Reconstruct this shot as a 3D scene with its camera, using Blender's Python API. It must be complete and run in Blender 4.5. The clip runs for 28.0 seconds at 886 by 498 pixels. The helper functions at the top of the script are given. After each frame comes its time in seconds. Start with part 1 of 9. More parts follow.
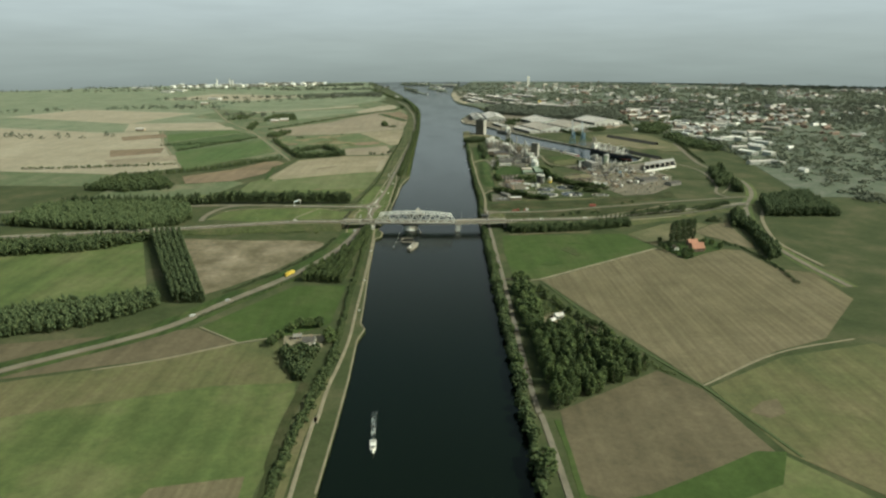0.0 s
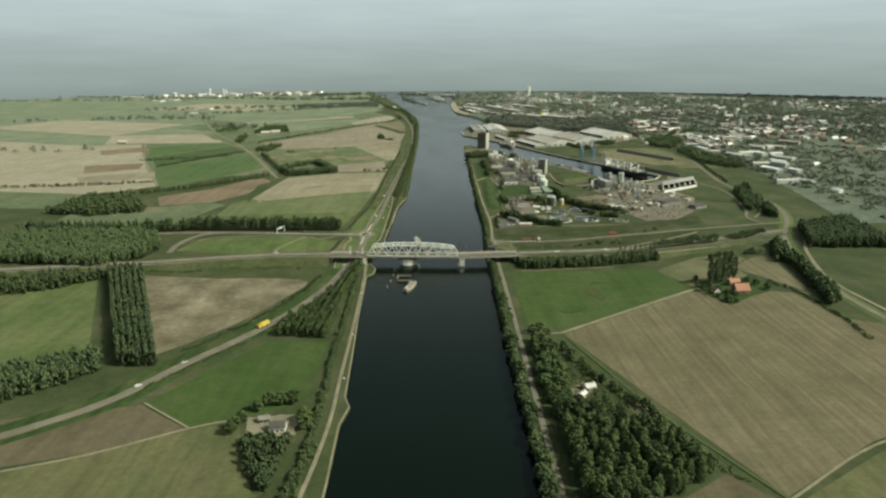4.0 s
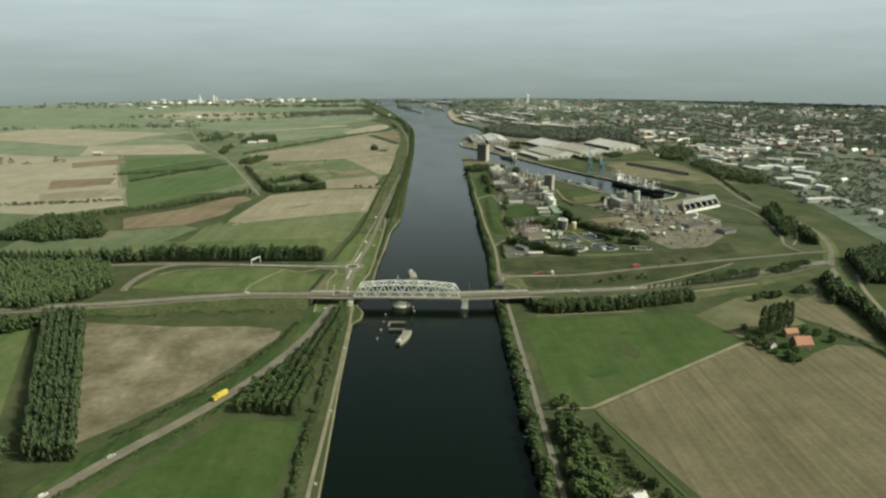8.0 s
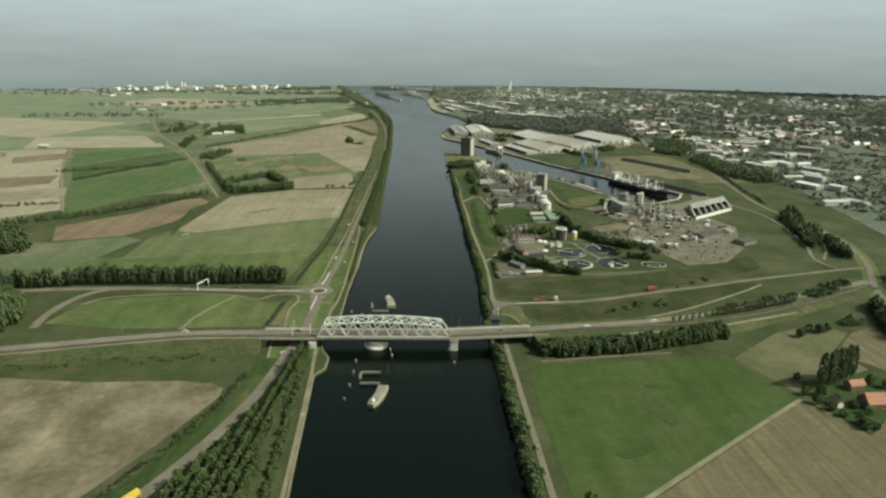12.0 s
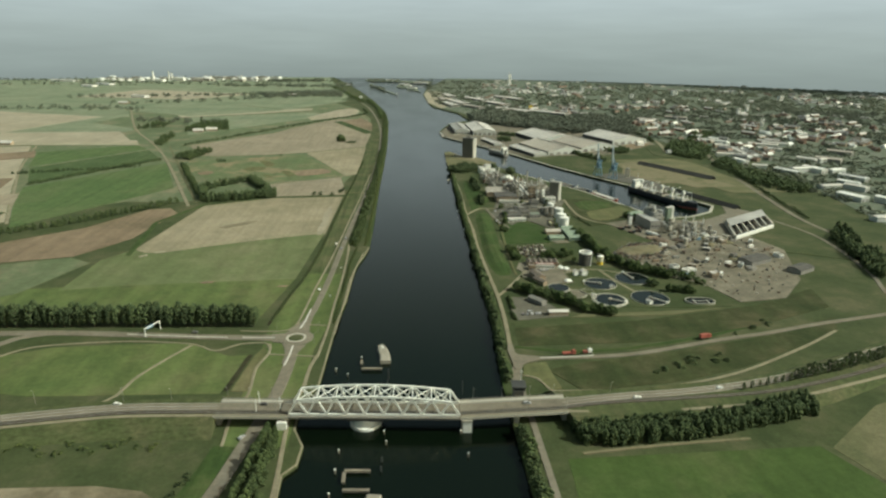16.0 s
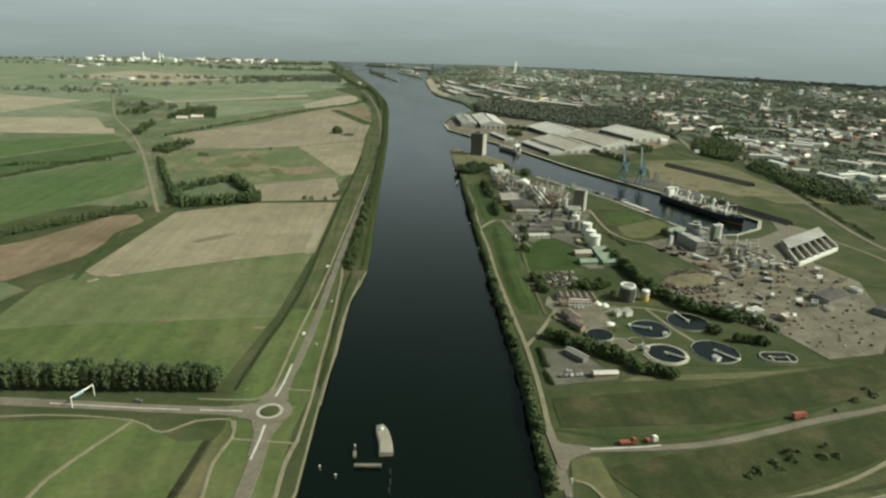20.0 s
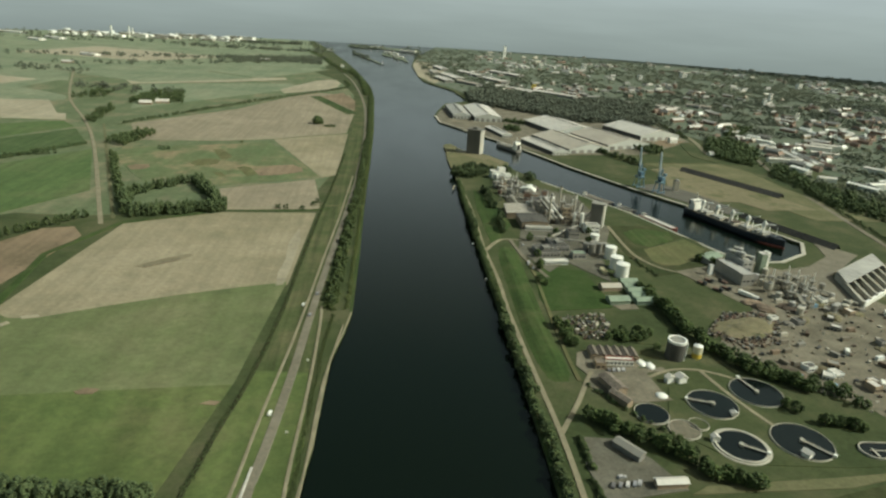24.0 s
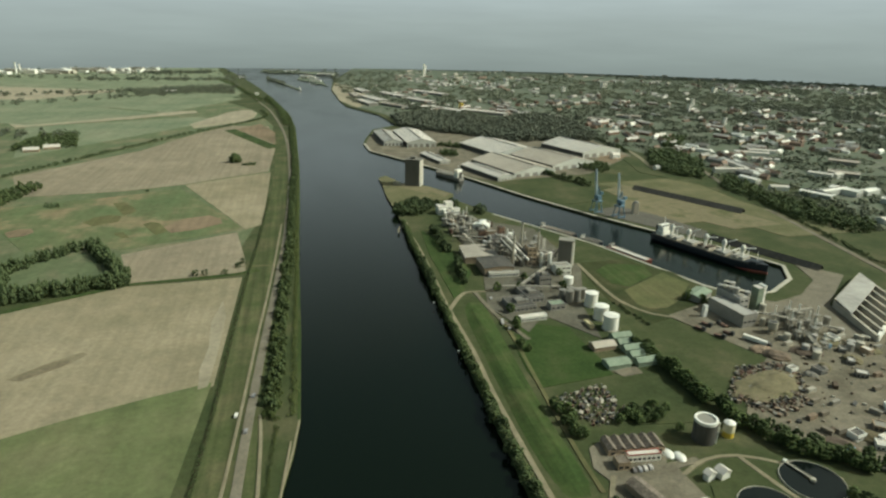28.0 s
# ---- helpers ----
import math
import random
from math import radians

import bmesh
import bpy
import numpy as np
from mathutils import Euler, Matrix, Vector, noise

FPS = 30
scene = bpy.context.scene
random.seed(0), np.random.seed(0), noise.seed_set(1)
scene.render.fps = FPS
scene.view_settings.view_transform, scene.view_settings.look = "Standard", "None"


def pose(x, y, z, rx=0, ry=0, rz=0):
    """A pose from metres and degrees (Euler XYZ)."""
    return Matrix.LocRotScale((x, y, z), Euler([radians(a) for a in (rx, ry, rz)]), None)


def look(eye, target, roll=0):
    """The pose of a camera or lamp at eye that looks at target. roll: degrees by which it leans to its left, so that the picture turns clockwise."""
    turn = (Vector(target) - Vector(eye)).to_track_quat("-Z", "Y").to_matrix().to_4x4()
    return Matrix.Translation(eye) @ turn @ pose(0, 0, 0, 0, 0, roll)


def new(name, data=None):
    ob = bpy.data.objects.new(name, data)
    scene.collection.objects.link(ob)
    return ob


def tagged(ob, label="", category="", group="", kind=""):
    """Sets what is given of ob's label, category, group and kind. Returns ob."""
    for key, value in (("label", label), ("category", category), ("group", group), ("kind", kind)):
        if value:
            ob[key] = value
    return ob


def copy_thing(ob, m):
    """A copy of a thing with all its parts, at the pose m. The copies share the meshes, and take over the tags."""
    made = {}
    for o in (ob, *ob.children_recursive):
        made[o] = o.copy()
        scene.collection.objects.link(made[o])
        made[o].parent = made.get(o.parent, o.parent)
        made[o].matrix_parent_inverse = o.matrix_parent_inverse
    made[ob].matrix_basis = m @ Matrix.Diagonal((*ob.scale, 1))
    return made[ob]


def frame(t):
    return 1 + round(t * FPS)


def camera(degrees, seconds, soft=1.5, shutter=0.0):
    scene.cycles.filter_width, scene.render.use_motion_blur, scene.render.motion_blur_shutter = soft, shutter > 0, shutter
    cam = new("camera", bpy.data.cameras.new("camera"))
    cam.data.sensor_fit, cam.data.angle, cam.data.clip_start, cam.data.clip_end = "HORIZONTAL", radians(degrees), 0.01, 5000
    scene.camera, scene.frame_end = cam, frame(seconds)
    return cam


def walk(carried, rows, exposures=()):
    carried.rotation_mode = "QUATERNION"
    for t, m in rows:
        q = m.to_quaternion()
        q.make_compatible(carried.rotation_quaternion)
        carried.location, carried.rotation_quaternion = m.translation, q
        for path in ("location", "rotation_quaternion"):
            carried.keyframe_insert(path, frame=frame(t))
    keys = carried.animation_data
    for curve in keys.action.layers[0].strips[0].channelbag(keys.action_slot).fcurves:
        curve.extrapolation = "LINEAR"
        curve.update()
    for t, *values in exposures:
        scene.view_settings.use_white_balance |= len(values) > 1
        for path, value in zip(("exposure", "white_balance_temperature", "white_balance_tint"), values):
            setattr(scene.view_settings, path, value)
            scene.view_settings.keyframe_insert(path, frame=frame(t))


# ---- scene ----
cam = camera(70.00, 28.0, soft=2.4)
PATH = [
    (0, (25.06, -713.69, 198.76), (42.5, 239.6, -102.6), -0.30),
    (0.5, (24.97, -701.51, 198.74), (42.8, 251.7, -103.1), -0.14),
    (1, (24.89, -689.31, 198.76), (43.0, 264.3, -101.9), -0.10),
    (1.5, (24.82, -677.12, 198.79), (43.1, 276.7, -100.9), -0.21),
    (2, (24.61, -665.01, 198.89), (43.0, 289.6, -98.4), -0.26),
    (2.5, (24.35, -652.88, 198.98), (43.2, 302.3, -96.4), -0.23),
    (3, (23.96, -640.84, 199.11), (43.4, 315.1, -94.0), -0.23),
    (3.5, (23.58, -628.89, 199.22), (43.5, 327.6, -91.9), -0.22),
    (5.5, (22.31, -580.81, 199.78), (46.4, 378.0, -83.3), -0.11),
    (6, (22.23, -568.46, 199.88), (46.2, 391.1, -80.7), 0.01),
    (6.5, (22.22, -555.88, 199.90), (46.2, 404.2, -78.8), 0.06),
    (7, (22.19, -543.24, 199.90), (46.9, 417.5, -76.3), -0.06),
    (7.5, (22.14, -530.42, 199.80), (47.6, 430.0, -77.5), -0.19),
    (8, (22.05, -517.57, 199.68), (49.6, 441.9, -80.7), -0.06),
    (8.5, (21.96, -504.76, 199.54), (52.3, 453.5, -84.8), 0.01),
    (9, (21.93, -491.91, 199.41), (58.1, 464.4, -90.5), 0.03),
    (9.5, (22.06, -479.08, 199.30), (66.0, 475.1, -96.7), 0.06),
    (10, (22.26, -466.36, 199.30), (71.4, 487.0, -98.4), -0.01),
    (10.5, (22.40, -453.55, 199.31), (75.0, 499.8, -97.9), -0.15),
    (11, (22.34, -440.37, 199.37), (78.2, 512.7, -98.1), 0.01),
    (11.5, (22.21, -426.80, 199.45), (80.5, 525.8, -99.2), 0.21),
    (12, (22.05, -412.99, 199.51), (81.7, 539.2, -100.2), 0.32),
    (12.5, (21.86, -399.22, 199.48), (82.8, 552.4, -101.6), 0.31),
    (14.5, (21.03, -344.60, 198.87), (87.8, 606.0, -104.3), 0.49),
    (15, (20.68, -330.97, 198.74), (88.2, 619.2, -105.5), 0.52),
    (15.5, (20.30, -317.40, 198.63), (88.2, 632.2, -107.4), 0.69),
    (16, (19.91, -303.69, 198.44), (88.2, 644.4, -112.2), 0.84),
    (16.5, (19.51, -290.01, 198.28), (88.1, 656.5, -117.1), 0.87),
    (17, (19.05, -276.28, 198.08), (87.9, 668.1, -123.4), 0.92),
    (17.5, (18.44, -262.66, 198.01), (88.2, 680.9, -125.7), 1.16),
    (18, (17.74, -248.90, 198.05), (87.9, 694.0, -127.5), 1.46),
    (18.5, (17.03, -235.00, 198.09), (87.5, 707.4, -129.0), 1.64),
    (19, (16.31, -220.94, 198.17), (87.7, 721.1, -129.8), 1.70),
    (19.5, (15.52, -206.84, 198.19), (87.7, 734.3, -132.0), 1.72),
    (20, (14.46, -192.77, 198.20), (87.4, 747.7, -133.8), 1.90),
    (20.5, (13.22, -178.76, 198.11), (88.0, 759.8, -138.9), 2.22),
    (21, (11.89, -165.03, 198.14), (89.2, 772.7, -140.6), 2.62),
    (21.5, (10.61, -151.42, 198.16), (92.0, 785.2, -142.5), 2.90),
    (23.5, (5.87, -97.30, 198.50), (104.6, 833.4, -153.8), 3.72),
    (24, (4.83, -83.97, 198.63), (109.9, 844.9, -156.7), 3.53),
    (24.5, (3.92, -71.14, 198.88), (116.1, 857.5, -154.8), 3.29),
    (25, (3.00, -58.80, 199.23), (125.7, 870.3, -149.8), 3.21),
    (25.5, (2.13, -46.89, 199.53), (137.6, 881.2, -147.3), 3.24),
    (26, (1.31, -35.44, 199.76), (154.0, 891.0, -144.4), 2.81),
    (26.5, (0.33, -24.38, 199.91), (168.9, 900.5, -140.9), 2.00),
    (27, (-0.96, -13.34, 200.07), (182.8, 910.1, -136.9), 1.55),
    (27.5, (-2.44, -2.27, 200.13), (196.3, 919.1, -133.8), 1.30),
    (28, (-3.96, 8.81, 200.19), (210.8, 929.0, -127.2), 1.14),
]
walk(cam, [(t, look(eye, target, roll)) for t, eye, target, roll in PATH],
     exposures=[(0, 0.08, 6000, -6), (14, 0.07, 6000, -6), (28, -0.01, 6000, -6)])

# ---------------------------------------------------------------- sky and sun
SUN_ELEV, SUN_AZ = 40.0, -14.0          # azimuth from +x towards +y, degrees
world = bpy.data.worlds.new("hazy_sky")
scene.world = world
world.use_nodes = True
_wn, _wl = world.node_tree.nodes, world.node_tree.links
_sky = _wn.new("ShaderNodeTexSky")
_sky.sky_type = 'NISHITA'
_sky.sun_disc = False
_sky.sun_elevation = radians(SUN_ELEV)
_sky.sun_rotation = radians(90 - SUN_AZ)
_sky.air_density, _sky.dust_density, _sky.ozone_density = 1.0, 4.0, 1.0
_wn["Background"].inputs[1].default_value = 0.12
_tint = _wn.new("ShaderNodeMix")
_tint.data_type, _tint.blend_type = 'RGBA', 'MULTIPLY'
_tint.inputs[0].default_value = 1.0
_tint.inputs[7].default_value = (1.0, 0.88, 0.62, 1)
_wl.new(_sky.outputs[0], _tint.inputs[6])
_wl.new(_tint.outputs[2], _wn["Background"].inputs[0])
_sd = bpy.data.lights.new("sun", 'SUN')
_sd.energy, _sd.angle, _sd.color = 3.8, radians(1.2), (1.0, 0.96, 0.87)
_sun = new("sun", _sd)
_az, _el = radians(SUN_AZ), radians(SUN_ELEV)
_sun.matrix_world = look((0, 0, 900), (-math.cos(_az) * math.cos(_el) * 100, -math.sin(_az) * math.cos(_el) * 100, 900 - math.sin(_el) * 100))
scene.view_settings.exposure = 0.0

# ---------------------------------------------------------------- materials
def material(name):
    m = bpy.data.materials.new(name)
    m.use_nodes = True
    nt = m.node_tree
    return m, nt, nt.nodes["Principled BSDF"]


def ramp(nt, fac, stops):
    r = nt.nodes.new("ShaderNodeValToRGB")
    el = r.color_ramp.elements
    while len(el) < len(stops):
        el.new(0.5)
    for e, (p, c) in zip(el, stops):
        e.position, e.color = p, (*c, 1)
    nt.links.new(fac, r.inputs[0])
    return r.outputs[0]


def noise_tex(nt, vec, scale, detail=4, rough=0.6, stretch=None, turn=0.0):
    if stretch or turn:
        mp = nt.nodes.new("ShaderNodeMapping")
        mp.inputs["Rotation"].default_value = (0, 0, radians(turn))
        mp.inputs["Scale"].default_value = stretch or (1, 1, 1)
        nt.links.new(vec, mp.inputs[0])
        vec = mp.outputs[0]
    n = nt.nodes.new("ShaderNodeTexNoise")
    n.inputs["Scale"].default_value, n.inputs["Detail"].default_value, n.inputs["Roughness"].default_value = scale, detail, rough
    nt.links.new(vec, n.inputs["Vector"])
    return n.outputs["Fac"]


def mixc(nt, fac, a, b, mode='MIX'):
    n = nt.nodes.new("ShaderNodeMix")
    n.data_type, n.blend_type = 'RGBA', mode
    for sock, v in ((n.inputs[0], fac), (n.inputs[6], a), (n.inputs[7], b)):
        if isinstance(v, (int, float)):
            sock.default_value = v
        elif isinstance(v, tuple):
            sock.default_value = (*v, 1)
        else:
            nt.links.new(v, sock)
    return n.outputs[2]


def position(nt):
    return nt.nodes.new("ShaderNodeNewGeometry").outputs["Position"]


def bumped(nt, bsdf, height, strength, dist):
    b = nt.nodes.new("ShaderNodeBump")
    b.inputs["Strength"].default_value, b.inputs["Distance"].default_value = strength, dist
    nt.links.new(height, b.inputs["Height"])
    nt.links.new(b.outputs[0], bsdf.inputs["Normal"])


def soil(name, a, b, c, patch=0.012, grain=0.35, rows=None, turn=0.0, rowmix=0.35, bump=0.4, rough=0.95):
    """Ground cover: large patches, fine grain and, if wanted, worked rows `rows` metres apart."""
    m, nt, bs = material(name)
    pos = position(nt)
    big = noise_tex(nt, pos, patch, 5, 0.62)
    col = ramp(nt, big, [(0.34, a), (0.5, b), (0.66, c)])
    fine = noise_tex(nt, pos, grain, 5, 0.7)
    dark = ramp(nt, fine, [(0.3, (0.83, 0.83, 0.83)), (0.7, (1.15, 1.14, 1.11))])
    col = mixc(nt, 1.0, col, dark, 'MULTIPLY')
    mid = noise_tex(nt, pos, patch * 6, 4, 0.6)
    col = mixc(nt, 1.0, col, ramp(nt, mid, [(0.3, (0.86, 0.88, 0.86)), (0.7, (1.1, 1.09, 1.07))]), 'MULTIPLY')
    if rows:
        st = noise_tex(nt, pos, 1.0, 2, 0.5, (1.0 / rows, 0.008, 1), turn)
        col = mixc(nt, 1.0, col, ramp(nt, st, [(0.3, (1 - rowmix,) * 3), (0.7, (1 + rowmix * 0.6,) * 3)]), 'MULTIPLY')
    nt.links.new(col, bs.inputs["Base Color"])
    bs.inputs["Roughness"].default_value = rough
    bs.inputs["Specular IOR Level"].default_value = 0.15
    bumped(nt, bs, fine, bump, 0.6)
    return m


def plain(name, col, var=0.18, scale=0.6, rough=0.7, metal=0.0, spec=0.4, objvar=0.0, stain=None, streak=None, bump=0.0):
    """A painted, cast or sheeted surface with grain, stains and, over objects, a change of tone."""
    m, nt, bs = material(name)
    pos = position(nt)
    n1 = noise_tex(nt, pos, scale, 5, 0.65, streak)
    n2 = noise_tex(nt, pos, scale * 0.13, 3, 0.5)
    k = mixc(nt, 1.0, ramp(nt, n1, [(0.3, (1 - var,) * 3), (0.7, (1 + var,) * 3)]), ramp(nt, n2, [(0.35, (1 - var * 0.7,) * 3), (0.65, (1 + var * 0.6,) * 3)]), 'MULTIPLY')
    out = mixc(nt, 1.0, tuple(col), k, 'MULTIPLY')
    if stain:
        out = mixc(nt, ramp(nt, n1, [(0.5, (0, 0, 0)), (0.72, (0.7, 0.7, 0.7))]), out, tuple(stain))
    if objvar:
        oi = nt.nodes.new("ShaderNodeObjectInfo").outputs["Random"]
        out = mixc(nt, 1.0, out, ramp(nt, oi, [(0, (1 - objvar, 1 - objvar * 1.05, 1 - objvar * 1.1)), (0.5, (1, 1, 1)), (1, (1 + objvar, 1 + objvar * 0.9, 1 + objvar * 0.7))]), 'MULTIPLY')
    nt.links.new(out, bs.inputs["Base Color"])
    bs.inputs["Roughness"].default_value, bs.inputs["Metallic"].default_value = rough, metal
    bs.inputs["Specular IOR Level"].default_value = spec
    if bump:
        bumped(nt, bs, n1, bump, 0.1)
    return m


def foliage(name, a, b, objvar=0.25):
    m, nt, bs = material(name)
    pos = position(nt)
    geo = nt.nodes.new("ShaderNodeNewGeometry").outputs["Random Per Island"]
    col = mixc(nt, geo, tuple(a), tuple(b))
    n = noise_tex(nt, pos, 1.1, 4, 0.7)
    col = mixc(nt, 1.0, col, ramp(nt, n, [(0.3, (0.6, 0.62, 0.6)), (0.7, (1.35, 1.3, 1.2))]), 'MULTIPLY')
    oi = nt.nodes.new("ShaderNodeObjectInfo").outputs["Random"]
    col = mixc(nt, 1.0, col, ramp(nt, oi, [(0, (1 - objvar,) * 3), (1, (1 + objvar, 1 + objvar * 0.9, 1 + objvar * 0.6))]), 'MULTIPLY')
    nt.links.new(col, bs.inputs["Base Color"])
    bs.inputs["Roughness"].default_value = 0.8
    bs.inputs["Specular IOR Level"].default_value = 0.2
    bumped(nt, bs, n, 0.6, 0.5)
    return m


M_GRASS = soil("rough_grass", (0.042, 0.056, 0.023), (0.059, 0.071, 0.031), (0.092, 0.092, 0.050), 0.022, 0.4)
M_VERGE = soil("verge_grass", (0.036, 0.060, 0.018), (0.049, 0.075, 0.023), (0.078, 0.090, 0.037), 0.035, 0.5, 4, 0, 0.28)
M_MEADOW = soil("meadow_grass", (0.049, 0.077, 0.021), (0.057, 0.087, 0.025), (0.075, 0.094, 0.035), 0.016, 0.3, 9, 84, 0.12)
M_PALEGREEN = soil("grazed_meadow", (0.106, 0.130, 0.058), (0.128, 0.146, 0.070), (0.162, 0.164, 0.090), 0.012, 0.25, 14, 12, 0.14)
M_STUBBLE = soil("stubble_field", (0.218, 0.188, 0.140), (0.246, 0.212, 0.158), (0.282, 0.244, 0.184), 0.011, 0.3, 5, 34, 0.12)
M_STUBBLE2 = soil("harvested_field", (0.218, 0.192, 0.130), (0.256, 0.223, 0.156), (0.300, 0.260, 0.187), 0.009, 0.28, 5, 84, 0.09)
M_PLOUGH = soil("ploughed_field", (0.122, 0.106, 0.064), (0.142, 0.123, 0.075), (0.166, 0.142, 0.090), 0.008, 0.3, 3.4, 68, 0.20)
M_BROWN = soil("bare_soil", (0.098, 0.084, 0.053), (0.116, 0.099, 0.063), (0.140, 0.118, 0.076), 0.016, 0.3, 8, 62, 0.13)
M_BARE = soil("patchy_bare_field", (0.116, 0.104, 0.064), (0.180, 0.152, 0.104), (0.270, 0.232, 0.170), 0.030, 0.25, 18, -30, 0.15)
M_BEET = soil("dark_crop", (0.058, 0.086, 0.034), (0.068, 0.098, 0.040), (0.080, 0.106, 0.048), 0.02, 0.3, 5, 80, 0.16)
M_GREENCROP = soil("green_crop", (0.074, 0.112, 0.042), (0.086, 0.124, 0.048), (0.104, 0.130, 0.058), 0.014, 0.25, 6, 80, 0.14)
# far field colours, lifted and greyed so that they carry the haze
M_FARGREEN = soil("hazed_far_meadow", (0.146, 0.176, 0.114), (0.176, 0.202, 0.134), (0.215, 0.228, 0.156), 0.010, 0.2, 14, 70, 0.08)
M_FARTAN = soil("pale_hazed_stubble", (0.280, 0.248, 0.186), (0.310, 0.276, 0.208), (0.345, 0.308, 0.236), 0.010, 0.2, 8, 60, 0.10)
M_PASTURE = soil("mown_pasture", (0.080, 0.110, 0.038), (0.100, 0.126, 0.046), (0.136, 0.142, 0.066), 0.014, 0.25, 14, 12, 0.20)
M_DULLGREEN = soil("dull_meadow", (0.100, 0.126, 0.068), (0.120, 0.142, 0.080), (0.185, 0.170, 0.112), 0.018, 0.2, 12, 60, 0.12)
M_PATCHY = soil("meadow_worn_to_soil", (0.096, 0.134, 0.064), (0.128, 0.146, 0.076), (0.250, 0.196, 0.128), 0.016, 0.2, 12, 64, 0.12)
M_RUSSET = soil("russet_tilled_soil", (0.150, 0.120, 0.080), (0.198, 0.150, 0.104), (0.225, 0.172, 0.122), 0.014, 0.3, 7, 34, 0.16)
M_DRYGRASS = soil("dry_grass", (0.098, 0.104, 0.052), (0.128, 0.124, 0.068), (0.165, 0.150, 0.088), 0.03, 0.5)
M_LAWN = soil("clipped_lawn", (0.032, 0.056, 0.015), (0.041, 0.067, 0.019), (0.056, 0.074, 0.027), 0.05, 0.5)
M_DITCH = soil("dark_reedy_ditch", (0.022, 0.022, 0.012), (0.034, 0.034, 0.018), (0.052, 0.05, 0.028), 0.2, 0.6)
M_ROUGH = soil("rough_weedy_grass", (0.034, 0.046, 0.017), (0.048, 0.056, 0.023), (0.086, 0.078, 0.042), 0.03, 0.5, 9, 8, 0.16)
M_OLIVE = soil("olive_stubble", (0.092, 0.104, 0.046), (0.118, 0.118, 0.056), (0.150, 0.132, 0.074), 0.014, 0.3, 5, 70, 0.16)
M_SAND = soil("sandy_waste_ground", (0.150, 0.136, 0.084), (0.185, 0.162, 0.104), (0.100, 0.106, 0.052), 0.03, 0.5)
M_YARDDARK = soil("weathered_paving", (0.098, 0.092, 0.074), (0.122, 0.114, 0.092), (0.148, 0.138, 0.112), 0.05, 0.8)
M_YARD = soil("gravel_yard", (0.118, 0.106, 0.080), (0.162, 0.145, 0.112), (0.215, 0.192, 0.150), 0.05, 0.8)
M_ASPHALT = soil("worn_asphalt", (0.152, 0.134, 0.105), (0.180, 0.159, 0.125), (0.208, 0.186, 0.149), 0.06, 1.2, bump=0.15)
M_ROADDARK = soil("dark_asphalt", (0.095, 0.090, 0.080), (0.112, 0.106, 0.094), (0.130, 0.122, 0.108), 0.06, 1.2, bump=0.15)
M_PATH = soil("pale_path", (0.190, 0.168, 0.118), (0.225, 0.200, 0.142), (0.265, 0.235, 0.168), 0.08, 1.0, bump=0.2)
M_BANKSIDE = soil("rough_bank_grass", (0.058, 0.074, 0.029), (0.076, 0.088, 0.039), (0.108, 0.106, 0.056), 0.03, 0.5, 4, 0, 0.28)
M_LANE = soil("grey_lane_asphalt", (0.155, 0.139, 0.108), (0.178, 0.160, 0.126), (0.200, 0.180, 0.145), 0.06, 1.2, bump=0.15)
M_REED = foliage("pale_reed_leaf", (0.066, 0.090, 0.030), (0.112, 0.132, 0.052))
M_MEADOWD = soil("darker_meadow_grass", (0.040, 0.066, 0.020), (0.048, 0.076, 0.023), (0.060, 0.080, 0.030), 0.04, 0.4)
M_WETSOIL = soil("damp_stubble", (0.150, 0.128, 0.088), (0.176, 0.150, 0.104), (0.230, 0.200, 0.140), 0.06, 0.3)
M_BALLAST = soil("oily_track_ballast", (0.060, 0.052, 0.042), (0.078, 0.067, 0.054), (0.098, 0.085, 0.070), 0.2, 1.5)
M_TRAMPLED = soil("trampled_wet_meadow", (0.074, 0.072, 0.036), (0.058, 0.078, 0.028), (0.092, 0.080, 0.046), 0.05, 0.4)
M_PAINT = plain("white_road_paint", (0.46, 0.44, 0.39), 0.2, 2.0, 0.8)
M_CONC = plain("pale_concrete", (0.40, 0.375, 0.31), 0.16, 0.5, 0.85, stain=(0.24, 0.22, 0.18))
M_CONCD = plain("weathered_concrete", (0.21, 0.195, 0.165), 0.2, 0.4, 0.9, stain=(0.12, 0.11, 0.09))
M_STEELW = plain("pale_grey_bridge_paint", (0.74, 0.74, 0.68), 0.08, 0.8, 0.5, stain=(0.58, 0.55, 0.48))
M_DARK = plain("dark_steel", (0.05, 0.05, 0.048), 0.2, 1.0, 0.6)
M_GREYST = plain("grey_steel", (0.26, 0.25, 0.22), 0.2, 0.8, 0.6, 0.3, stain=(0.16, 0.12, 0.08))
M_TIMBER = plain("grey_timber", (0.19, 0.165, 0.125), 0.25, 1.0, 0.9)
M_WHITE = plain("white_paint", (0.78, 0.77, 0.71), 0.08, 0.4, 0.5, stain=(0.55, 0.52, 0.45))
M_BARK = plain("bark", (0.085, 0.07, 0.05), 0.3, 2.0, 0.95)
M_GLASS = plain("dark_window_glass", (0.03, 0.035, 0.04), 0.2, 1.0, 0.12, spec=0.6)
M_RUBBER = plain("tyre_rubber", (0.02, 0.02, 0.02), 0.1, 3.0, 0.9)
M_LEAF = foliage("broad_leaf", (0.038, 0.060, 0.022), (0.080, 0.108, 0.040))
M_LEAFD = foliage("dense_dark_leaf", (0.038, 0.058, 0.025), (0.080, 0.104, 0.045))
